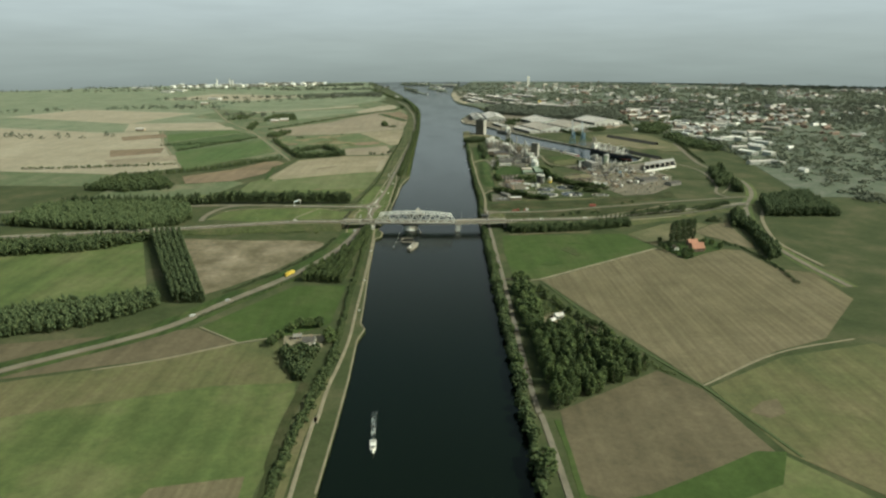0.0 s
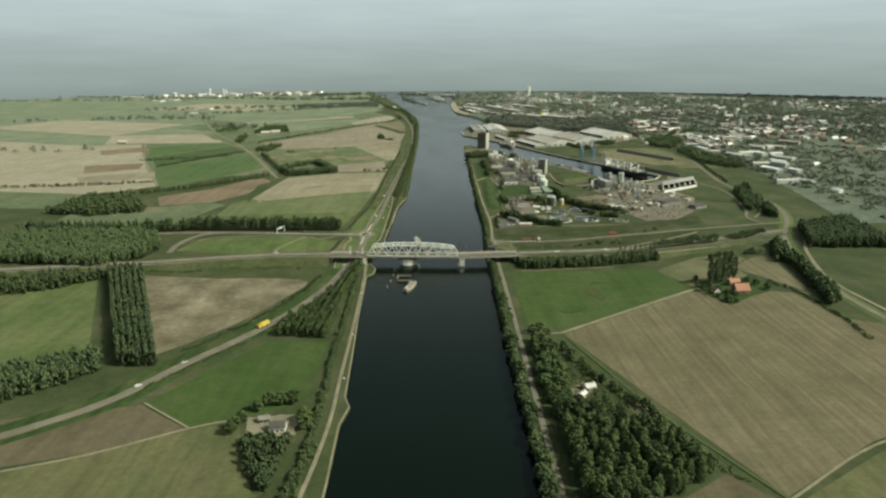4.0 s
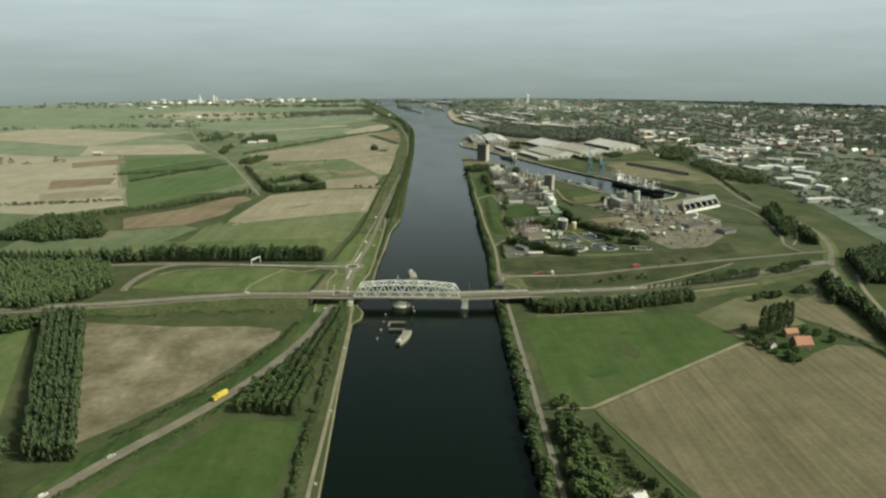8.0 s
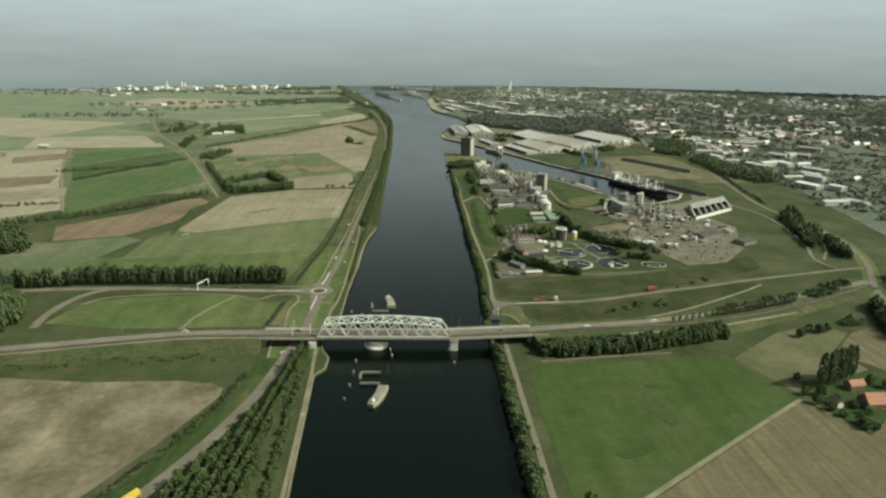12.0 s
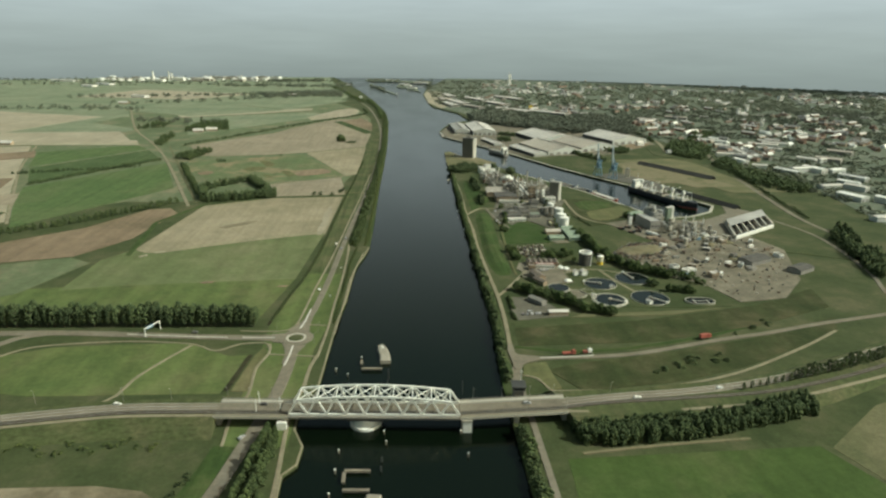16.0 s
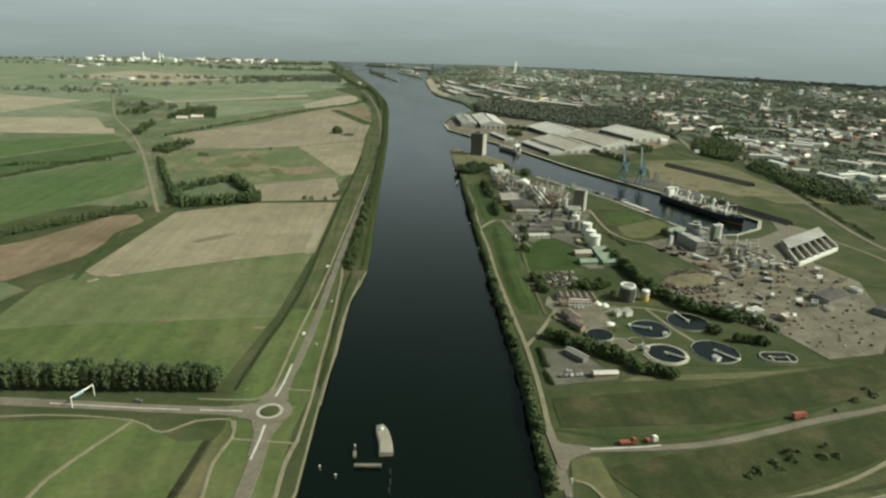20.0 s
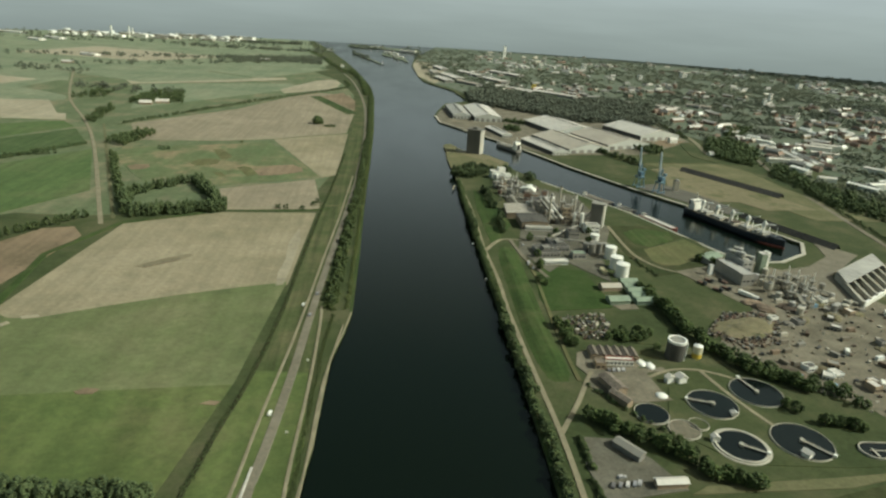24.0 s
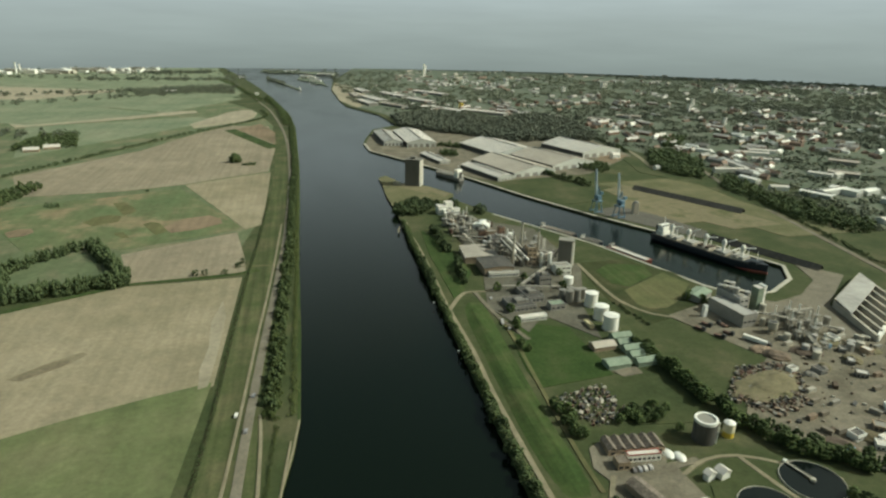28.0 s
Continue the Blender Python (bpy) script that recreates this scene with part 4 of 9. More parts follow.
ribbon("footpath", [(126, 320), (127, 365), (131, 441), (136, 520), (137, 557)], 2.4, RZ, M_OLIVE, "narrow worn path at the foot of the dike", "path")
dike([(115.5, 318), (114.5, 384), (117.5, 470), (121.5, 560), (125, 612)], 5.0, 21, 1.3, M_VERGE, "long green dike slope beside the canal road")


# ---------------------------------------------------------------- bridge and its approaches
DECK = 7.0
AXIS_W = [(-700, -90, 0.3), (-480, -72, 0.8), (-330, -40, 2.5), (-232, -22, 4.6), (-190, -11, 5.6), (-150, -1, 6.3), (-123, 4, 6.6), (-78, 5, 6.9)]
AXIS_E = [(110, 14, 6.9), (150, 20, 6.2), (188, 30, 5.5), (228, 41, 4.6), (262, 55, 3.6), (298, 76, 2.6), (350, 110, 1.5), (400, 146, 0.8), (452, 186, 0.3)]
ROAD_E = [(110, 15.7, 6.9), (130, 22, 6.55), (150, 27.5, 6.2), (183, 35, 5.6), (222, 48, 4.7), (257, 64, 3.75), (298, 88, 2.6), (345, 120, 1.6), (400, 154, 0.8), (452, 186, 0.3)]
RAIL_E = [(110, 8.5, 6.9), (127, 14.5, 6.6), (145, 18.8, 6.3), (180, 25.6, 5.7), (216, 33.6, 4.9), (246, 43, 4.1), (300, 70, 2.6), (350, 101, 1.5), (400, 136, 0.8), (450, 176, 0.3)]


def embankment(axis, label, top=24.0):
    line = curve_pts(axis, 14)
    n = normals2d(line)
    v, f = [], []
    for p, d in zip(line, n):
        z = p[2]
        for o, zz in ((-top / 2 - 2.2 * z - 1, -0.5), (-top / 2, z), (top / 2, z), (top / 2 + 2.2 * z + 1, -0.5)):
            v.append((*at(*(p[:2] + d * o)), zz))
    for i in range(len(line) - 1):
        for k in range(3):
            a = 4 * i + k
            f.append((a, a + 1, a + 5, a + 4))
    f += [(0, 3, 2, 1), tuple(4 * (len(line) - 1) + k for k in range(4))]
    tagged(mesh_ob("embankment", v, f, M_BANKSIDE), label, "embankment", "", "structure")


embankment(AXIS_W, "rough green embankment carrying the road to the bridge")
embankment(AXIS_E, "rough green embankment carrying the road east", 37.0)
for _road, _o1, _rail, _o2 in ((AXIS_W, -1.7, AXIS_W, 5.6), (ROAD_E, 0.0, RAIL_E, 0.0)):
    ribbon("road", _road, 9.0, 0.14, M_ASPHALT, "worn grey main road on the embankment", shift=_o1)
    ribbon("railway", _rail, 4.2, 0.18, M_BALLAST, "dark brown ballasted railway track", "railway", shift=_o2)
    for _o in (-1.0, 1.0):
        ribbon("rail", _rail, 0.16, 0.32, M_GREYST, "worn steel rail", "railway", shift=_o2 + _o, edge=0.02)
    for _o in (-4.1, 0.0, 4.1):
        ribbon("road_marking", _road, 0.22, 0.2, M_PAINT, "thin white line of the main road", "road marking", shift=_o1 + _o)
ribbon("cycle_path", AXIS_W, 2.6, 0.14, M_PATH, "pale cycle path beside the main road", "path", shift=10.2)
ribbon("cycle_path", [(110, 3.2, 6.9), (125, 4.0, 6.2), (157, 5.5, 5.6), (191, 12.6, 5.2), (239, 25.8, 4.2), (300, 58, 2.6), (336, 78, 1.6)], 3.0, 0.3, M_PATH, "pale cycle path beside the main road", "path")

Y0, Y1 = -2.9, 9.5


def truss_bridge():
    """The swing bridge: two arched Warren trusses on a deck that turns on a round pier."""
    e = thing("swing_bridge", (0, 0, 0), "pale grey steel truss swing bridge across the canal", "bridge")
    x0, x1, n = -40.0, 52.0, 9
    dx = (x1 - x0) / n
    xs = [x0 + i * dx for i in range(n + 1)]
    xt = [x0 + (i + 0.5) * dx for i in range(n)]

    def top(x):
        t = (x - 3.0) / 49.0
        return DECK + 11.2 - 3.6 * t * t

    for y in (Y0, Y1):
        for a, b in zip(xs[:-1], xs[1:]):
            part("bottom_chord", beams(0.9, ((a, y, DECK + 0.5), (b, y, DECK + 0.5))), M_STEELW, e)
        for a, b in zip(xt[:-1], xt[1:]):
            part("top_chord", beams(0.95, ((a, y, top(a)), (b, y, top(b)))), M_STEELW, e)
        for i, a in enumerate(xt):
            for b in (xs[i], xs[i + 1]):
                part("diagonal", beams(0.8 if 0 < i < n - 1 else 0.9, ((a, y, top(a)), (b, y, DECK + 0.7))), M_STEELW, e)
    for i, a in enumerate(xt):
        part("cross_beam", beams(0.5, ((a, Y0, top(a)), (a, Y1, top(a)))), M_STEELW, e)
        if i < n - 1:
            b = xt[i + 1]
            part("wind_brace", beams(0.4, ((a, Y0, top(a)), (b, Y1, top(b))), ((a, Y1, top(a)), (b, Y0, top(b)))), M_STEELW, e)
    part("deck", boxes((x0, Y0 - 2.2, DECK - 1.2, x1, Y1 + 2.2, DECK)), M_CONCD, e, "grey deck with a dark underside")
    part("road_surface", boxes((x0, Y0 + 5.0, DECK, x1, Y1 - 0.7, DECK + 0.12)), M_ASPHALT, e)
    part("track_bed", boxes((x0, Y0 + 0.9, DECK, x1, Y0 + 4.2, DECK + 0.1)), M_BALLAST, e)
    for y in (Y0 + 1.8, Y0 + 3.24):
        part("rail", boxes((x0, y - 0.08, DECK + 0.1, x1, y + 0.08, DECK + 0.26)), M_GREYST, e)
    part("fascia", boxes((x0, Y0 - 2.5, DECK - 0.5, x1, Y0 - 2.2, DECK + 0.2)), M_CONCD, e, "grey edge beam")
    part("fascia", boxes((x0, Y1 + 2.2, DECK - 0.5, x1, Y1 + 2.5, DECK + 0.2)), M_CONCD, e, "grey edge beam")
    for y in (Y0 - 2.3, Y1 + 2.3):
        part("railing", boxes((x0, y - 0.06, DECK + 1.05, x1, y + 0.06, DECK + 1.2), *[(x, y - 0.06, DECK, x + 0.12, y + 0.06, DECK + 1.1) for x in np.arange(x0, x1, 2.3)]), M_GREYST, e)
    part("pivot_girder", boxes((-9, Y0 - 1, DECK - 3.2, 11, Y1 + 1, DECK - 1.2)), M_DARK, e)
    part("pivot_pier", drums((0.6, 3.4, -5, 4.0, 7.4, 7.4, 40), (0.6, 3.4, 3.2, 3.9, 7.8, 7.8, 40), (0.6, 3.4, -5, -0.6, 8.6, 8.6, 40)), M_WHITE, e, "round pale concrete pier")
    return e


truss_bridge()


def side_span(x0, x1, ya, yb, label, piers):
    """A concrete side span between x0 and x1, its middle going from ya to yb."""
    e = thing("viaduct", (0, 0, 0), label, "bridge")
    ya, yb = ya * 0.73, yb * 0.73

    def slab(name, y0, y1, z0, z1, mat, lab=""):
        bm = bmesh.new()
        y0, y1 = y0 * 0.73, y1 * 0.73
        v = [bm.verts.new(p) for z in (z0, z1) for p in ((x0, ya + y0, z), (x1, yb + y0, z), (x1, yb + y1, z), (x0, ya + y1, z))]
        for f in ((0, 3, 2, 1), (4, 5, 6, 7), (0, 1, 5, 4), (1, 2, 6, 5), (2, 3, 7, 6), (3, 0, 4, 7)):
            bm.faces.new([v[i] for i in f])
        part(name, bm, mat, e, lab)

    slab("deck", -12, 12, DECK - 1.0, DECK - 0.06, M_CONCD)
    slab("road_surface", -3.2, 6.6, DECK - 0.06, DECK + 0.1, M_ASPHALT)
    slab("track_bed", -7.6, -3.4, DECK - 0.06, DECK + 0.08, M_BALLAST)
    for o in (-6.5, -4.5):
        slab("rail", o - 0.12, o + 0.12, DECK + 0.08, DECK + 0.24, M_GREYST)
    slab("footway", 8, 11.6, DECK - 0.06, DECK + 0.15, M_CONC)
    slab("cycle_path", -11.6, -8.6, DECK - 0.06, DECK + 0.12, M_PATH)
    slab("fascia", -12.35, -12, DECK - 1.0, DECK + 0.35, M_CONC, "pale concrete parapet")
    slab("fascia", 12, 12.35, DECK - 1.0, DECK + 0.35, M_CONC, "pale concrete parapet")
    slab("railing", -12.25, -12.1, DECK + 0.95, DECK + 1.1, M_GREYST)
    slab("railing", 12.1, 12.25, DECK + 0.95, DECK + 1.1, M_GREYST)
    for x in piers:
        t = (x - x0) / (x1 - x0)
        yc = ya + (yb - ya) * t
        part("pier", boxes((x - 1.3, yc - 6, -5, x + 1.3, yc + 8, DECK - 1.0)), M_CONC, e, "pale concrete pier")
    return e


side_span(-80, -40.3, 5, 4.7, "concrete viaduct leading to the bridge over a road", (-78.5, -42.5))
side_span(52.3, 112, 5, 14, "concrete side span from the bridge over the bank road", (54.5, 83.5, 110.5))
_e = thing("abutment", (-43, -7, 0), "white concrete block under the bridge end", "bridge support")
part("block", boxes((-2.4, -1.8, 0, 2.6, 1.2, 4.4)), M_WHITE, _e)
_e = thing("abutment", (55.4, -4, 0), "white concrete pier head standing in the water", "bridge support")
part("block", boxes((-2.4, -2.5, -5, 2.4, 1.0, 5.0)), M_WHITE, _e)
part("cap", boxes((-2.8, -2.9, 5.0, 2.8, 1.2, 5.6)), M_CONC, _e)


def bridge_house():
    e = thing("bridge_house", (88.5, 37, 0), "grey bridge keeper's cabin with dark windows on the bank", "control cabin")
    part("base", boxes((-3, -3, 0, 3, 3, 6.2)), M_CONCD, e)
    part("cabin", boxes((-3.6, -3.6, 6.2, 3.6, 3.6, 9.2)), M_GREYST, e)
    for k in range(4):
        a = pose(0, 0, 0, 0, 0, 90 * k)
        bm = bmesh.new()
        solid(bm, a @ Matrix.Translation((0, -3.63, 7.9)) @ Matrix.Diagonal((6.2, 0.08, 1.3, 1)))
        part("window", bm, M_GLASS, e)
    part("roof", boxes((-4.2, -4.2, 9.2, 4.2, 4.2, 9.6)), M_DARK, e)


bridge_house()


def fender_works(name, bars, spine, posts, label):
    """Timber guide works in the water: straight fender bars and a curved, flat-topped float."""
    e = thing(name, (0, 0, 0), label, "fender")
    e.matrix_basis = Matrix.Translation((0, 0, WATER_Z))
    for x0, y0, x1, y1 in bars:
        bm = bmesh.new()
        beam(bm, (*at(x0, y0), 1.3), (*at(x1, y1), 1.3), 1.7, 1.0)
        part("fender_bar", bm, M_TIMBER, e, "pale weathered timber bar")
        for u in (0.05, 0.5, 0.95):
            px, py = at(x0 + (x1 - x0) * u, y0 + (y1 - y0) * u)
            part("pile", drums((px, py, -3, 1.2, 0.4, 0.4, 10)), M_DARK, e)
    line = [np.array(at(*p)) for p in curve_pts(spine, 2.5)]
    n = normals2d(line)
    bm = bmesh.new()
    rows = []
    for k, (p, d) in enumerate(zip(line, n)):
        u = k / (len(line) - 1)
        w = 3.5 * (1.0 - 0.12 * u) * math.sqrt(max(0.45, 1 - max(0.0, (u - 0.8) / 0.2) ** 2))
        rows.append([bm.verts.new((*(p + d * o), z)) for o, z in ((-w, -1.5), (-w, 2.0), (-w * 0.8, 2.4), (w * 0.8, 2.4), (w, 2.0), (w, -1.5))])
    for r0, r1 in zip(rows[:-1], rows[1:]):
        for i in range(5):
            bm.faces.new((r0[i], r0[i + 1], r1[i + 1], r1[i]))
    bm.faces.new(rows[0])
    bm.faces.new(rows[-1])
    bmesh.ops.recalc_face_normals(bm, faces=bm.faces[:])
    part("float", bm, M_FLOAT, e, "curved float with a pale flat top")
    q = line[int(len(line) * 0.8)]
    part("light_stand", drums((q[0], q[1], 2.3, 3.2, 1.1, 0.9, 16), (q[0], q[1], 3.2, 5.4, 0.15, 0.15, 8)), M_WHITE, e)
    for x, y in posts:
        px, py = at(x, y)
        part("pile", drums((px, py, -3, 2.8, 0.45, 0.45, 10)), M_DARK, e)


M_FLOAT = plain("pale_weathered_float", (0.28, 0.255, 0.205), 0.25, 0.6, 0.9, stain=(0.22, 0.20, 0.16))
fender_works("fender_island", [(-8, -54, 4.5, -54), (-8, -73.5, 4.5, -73.5), (-8, -56, -8, -66)], [(6.5, -79), (5.5, -88), (3.2, -98), (-0.5, -110)], [(9.5, -52), (9.8, -42)], "timber fender works with a curved float south of the bridge")
fender_works("fender_island", [(-3.9, 85, 9, 85.3), (-4.0, 93, -4.0, 99)], [(11.0, 97), (10.8, 107), (9.6, 117), (7.8, 128)], [(13, 79.5), (13, 70), (12.5, 62)], "timber fender works with a curved float north of the bridge")
for _i, (_x, _y) in enumerate([(-19.7, 82), (-4.3, 104), (-12, 74), (12, -22), (-11.8, -33), (-12.5, -54.6), (-14, -78), (-16, -100), (53.4, -36), (10.9, -9.4), (51.6, -9)]):
    _e = thing("mooring_post", (_x, _y, WATER_Z), "thin dark mooring post standing in the water", "mooring post", "posts in the canal")
    part("post", drums((0, 0, -3, 2.2, 0.4, 0.4, 10)), M_TIMBER, _e)
    part("cap", drums((0, 0, 2.2, 2.6, 0.5, 0.4, 10)), M_WHITE, _e)


# ---------------------------------------------------------------- trees
_rng = random.Random(7)
_t = (1 + 5 ** 0.5) / 2
ICO_V = np.array([(-1, _t, 0), (1, _t, 0), (-1, -_t, 0), (1, -_t, 0), (0, -1, _t), (0, 1, _t), (0, -1, -_t), (0, 1, -_t), (_t, 0, -1), (_t, 0, 1), (-_t, 0, -1), (-_t, 0, 1)], float) / 1.902
ICO_F = [(0, 11, 5), (0, 5, 1), (0, 1, 7), (0, 7, 10), (0, 10, 11), (1, 5, 9), (5, 11, 4), (11, 10, 2), (10, 7, 6), (7, 1, 8), (3, 9, 4), (3, 4, 2), (3, 2, 6), (3, 6, 8), (3, 8, 9), (4, 9, 5), (2, 4, 11), (6, 2, 10), (8, 6, 7), (9, 8, 1)]
OCT_V = np.array([(1, 0, 0), (-1, 0, 0), (0, 1, 0), (0, -1, 0), (0, 0, 1), (0, 0, -1)], float)
OCT_F = [(0, 2, 4), (2, 1, 4), (1, 3, 4), (3, 0, 4), (2, 0, 5), (1, 2, 5), (3, 1, 5), (0, 3, 5)]


def crown_data(seed, h0, h1, r, clumps, size, shape, coarse=False):
    """Points and faces of a crown: many ragged clumps of leaves between the heights h0 and h1."""
    g = np.random.default_rng(seed)
    bv, bf = (OCT_V, OCT_F) if coarse else (ICO_V, ICO_F)
    vs, fs = [], []
    lobes = g.normal(0, 1, (5, 3))
    for k in range(clumps):
        t = g.uniform(0, 1) ** 0.9
        if shape == 'round':
            w = math.sqrt(max(0.05, 1 - (2 * t - 0.85) ** 2))
        elif shape == 'column':
            w = min(1.0, 0.5 + 2.2 * t) * (1 - t ** 5) ** 0.6
        else:
            w = math.sqrt(max(0.08, 1 - t * t))
        a = g.uniform(0, 2 * math.pi)
        rad = r * w * (0.55 + 0.5 * math.sqrt(g.uniform(0, 1)))
        rad *= 1 + 0.22 * math.sin(3 * a + lobes[0, 0] * 3) * (1 if shape != 'column' else 0.4)
        c = np.array([rad * math.cos(a), rad * math.sin(a), h0 + (h1 - h0) * t])
        s = size * g.uniform(0.55, 1.25)
        q = np.linalg.qr(g.normal(0, 1, (3, 3)))[0]
        v = bv * (s * g.uniform(0.6, 1.2, (len(bv), 1))) @ (q * np.array([1, 1, 0.75])) + c
        n = len(bv) * k
        vs.append(v)
        fs += [(a0 + n, b0 + n, c0 + n) for a0, b0, c0 in bf]
    return np.concatenate(vs), fs


def tree(name, seed, label, category, group, mat, h0, h1, r, clumps, size, shape, trunk=0.3):
    """One tree of a kind, far below the ground as the pattern for its copies."""
    e = thing(name, (0, 0, 0), label, category, group)
    bm = bmesh.new()
    drum(bm, 0, 0, -0.3, h0 + (h1 - h0) * 0.55, trunk, trunk * 0.35, 8)
    g = random.Random(seed)
    for k in range(5):
        a, z = g.uniform(0, 6.28), h0 + (h1 - h0) * g.uniform(0.05, 0.45)
        beam(bm, (0, 0, z), (r * 0.6 * math.cos(a), r * 0.6 * math.sin(a), z + r * 0.7), trunk * 0.4)
    part("trunk", bm, M_BARK, e)
    v, f = crown_data(seed, h0, h1, r, clumps, size, shape)
    mesh_ob("crown", v, f, mat, e, smooth=False)
    return e


KINDS = {}


def plant(kind, x, y, s, z=0.0):
    """A copy of one of the pattern trees; the first tree of a pattern is the pattern itself."""
    pats = KINDS[kind]
    i = _rng.randrange(len(pats))
    e, used = pats[i]
    m = pose(*at(x, y), z, 0, 0, _rng.uniform(0, 360))
    if not used:
        e.matrix_basis = m
        e.scale = (s, s, s * _rng.uniform(0.9, 1.1))
        pats[i] = (e, True)
        return e
    c = copy_thing(e, m)
    c.scale = (s, s, s * _rng.uniform(0.88, 1.12))
    return c


KINDS["poplar"] = [(tree("poplar_tree", 11 + i, "tall narrow dark green poplar in a row beside the road", "tree", "poplars", M_POPLAR, 2.6, 15.5, 2.7, 190, 0.80, 'column', 0.32), False) for i in range(3)]
KINDS["young"] = [(tree("plantation_tree", 31 + i, "young green tree in a planted row", "tree", "plantation trees", M_YOUNG, 0.4, 9.0, 1.75, 100, 0.55, 'column', 0.2), False) for i in range(3)]
KINDS["broad"] = [(tree("broadleaf_tree", 51 + i, "rounded dark green broadleaf tree with an uneven crown", "tree", "broadleaf trees", M_LEAF, 1.4, 8.5, 3.6, 110, 0.95, 'round', 0.35), False) for i in range(4)]
KINDS["forest"] = [(tree("forest_tree", 91 + i, "slender dark green tree in a dense plantation", "tree", "plantation wood", M_LEAF, 0.6, 11.5, 2.3, 150, 0.62, 'column', 0.3), False) for i in range(4)]
KINDS["bush"] = [(tree("bush", 71 + i, "low ragged dark green bush on the bank", "bush", "bushes", M_LEAFD, 0.2, 3.4, 1.9, 46, 0.6, 'dome', 0.15), False) for i in range(3)]


def inside(p, poly):
    x, y = p
    c = False
    for i in range(len(poly)):
        (x0, y0), (x1, y1) = poly[i - 1], poly[i]
        if (y0 > y) != (y1 > y) and x < (x1 - x0) * (y - y0) / (y1 - y0) + x0:
            c = not c
    return c


def scatter(poly, gap, g):
    """Random places in a polygon, about gap metres apart."""
    xs, ys = [p[0] for p in poly], [p[1] for p in poly]
    out = []
    x = min(xs)
    while x < max(xs):
        y = min(ys)
        while y < max(ys):
            p = (x + g.uniform(-0.42, 0.42) * gap, y + g.uniform(-0.42, 0.42) * gap)
            if inside(p, poly):
                out.append(p)
            y += gap
        x += gap
    return out


def along(pts, gap, spread, g):
    out, line = [], curve_pts(pts, 3)
    n = normals2d(line)
    d = 0.0
    for i in range(1, len(line)):
        d += float(np.linalg.norm(line[i][:2] - line[i - 1][:2]))
        while d > gap:
            d -= gap
            o = g.uniform(-spread, spread)
            p = line[i][:2] + n[i] * o + np.array([g.uniform(-0.3, 0.3) * gap, g.uniform(-0.3, 0.3) * gap])
            out.append((float(p[0]), float(p[1])))
    return out


def wood(name, label, places, mat, h=(6, 10), r=2.8, clumps=18, size=1.3, shape='round', seed=1, low=0.12, category="trees"):
    """Trees too many to count, joined: one object."""
    g = random.Random(seed)
    pats = [crown_data(900 + seed * 7 + i, low, 1.0, 1.0, clumps, 0.34, shape, True) for i in range(5)]
    vs, fs, n = [], [], 0
    for x, y in places:
        x, y = at(x, y)
        v, f = pats[g.randrange(5)]
        hh, rr, a = g.uniform(*h), r * g.uniform(0.7, 1.3), g.uniform(0, 6.28)
        c, s = math.cos(a), math.sin(a)
        w = v * np.array([rr, rr, hh])
        w = np.stack([w[:, 0] * c - w[:, 1] * s + x, w[:, 0] * s + w[:, 1] * c + y, w[:, 2]], 1)
        vs.append(w)
        fs.append(np.array(f) + n)
        n += len(v)
    me = bpy.data.meshes.new(name)
    V, F = np.concatenate(vs), np.concatenate(fs)
    me.vertices.add(len(V))
    me.vertices.foreach_set("co", V.ravel())
    me.loops.add(3 * len(F))
    me.loops.foreach_set("vertex_index", F.ravel().astype(np.int32))
    me.polygons.add(len(F))
    me.polygons.foreach_set("loop_start", np.arange(0, 3 * len(F), 3, dtype=np.int32))
    me.update(calc_edges=True)
    me.materials.append(mat)
    return tagged(new(name, me), label, category, "", "stuff")


# poplar row behind the main road
for _k in range(34):
    for _row in (0, 1):
        plant("poplar", -82 - _k * 5.2 + _rng.uniform(-0.8, 0.8), 166 - _k * 0.25 + _row * 7 + _rng.uniform(-0.8, 0.8), _rng.uniform(0.9, 1.1))
# planted grove beside the canal
_grove = [(-94, -222), (-92, -250), (-57, -254), (-53, -190), (-51, -111), (-46, -60), (-42, -26), (-50, -14), (-53, -45), (-56, -68), (-60, -106), (-71, -157), (-86, -203)]
for _row in range(62):
    for _col in range(15):
        _p = (-108 + _col * 5.5 + _row * 0.35 + _rng.uniform(-0.3, 0.3), -252 + _row * 4.0 + _rng.uniform(-0.4, 0.4))
        if inside(_p, _grove):
            plant("young", *_p, _rng.uniform(0.85, 1.12))
# farm by the left bank
for _p in [(-89, -411), (-83, -394), (-77, -385), (-70, -384), (-63, -383), (-53, -410), (-52, -420), (-88, -412), (-91, -420), (-92, -428)]:
    plant("broad", *_p, _rng.uniform(0.7, 1.1))
wood("bank_bushes", "ragged dark bushes along the western bank", along([(-60, -640), (-53, -520), (-47.4, -440), (-47, -391), (-47.4, -332), (-47, -257), (-46.2, -158), (-46, -90), (-46, -30)], 1.7, 1.3, random.Random(8)) + along([(-62, -720), (-56, -590), (-50, -519), (-46, -440)], 3.6, 2.2, random.Random(9)), M_LEAFD, (1.2, 3.4), 1.7, 26, shape='dome', seed=8, low=0.0, category="bushes")
wood("bushes", "scattered dark bushes on the rough slope", scatter([(176, 78), (240, 104), (262, 122), (230, 112), (180, 92)], 9, random.Random(10)) + scatter([(250, 150), (300, 196), (330, 205), (300, 180)], 12, random.Random(6)), M_LEAFD, (1.4, 3.4), 2.2, 26, shape='dome', seed=10, low=0.0, category="bushes")
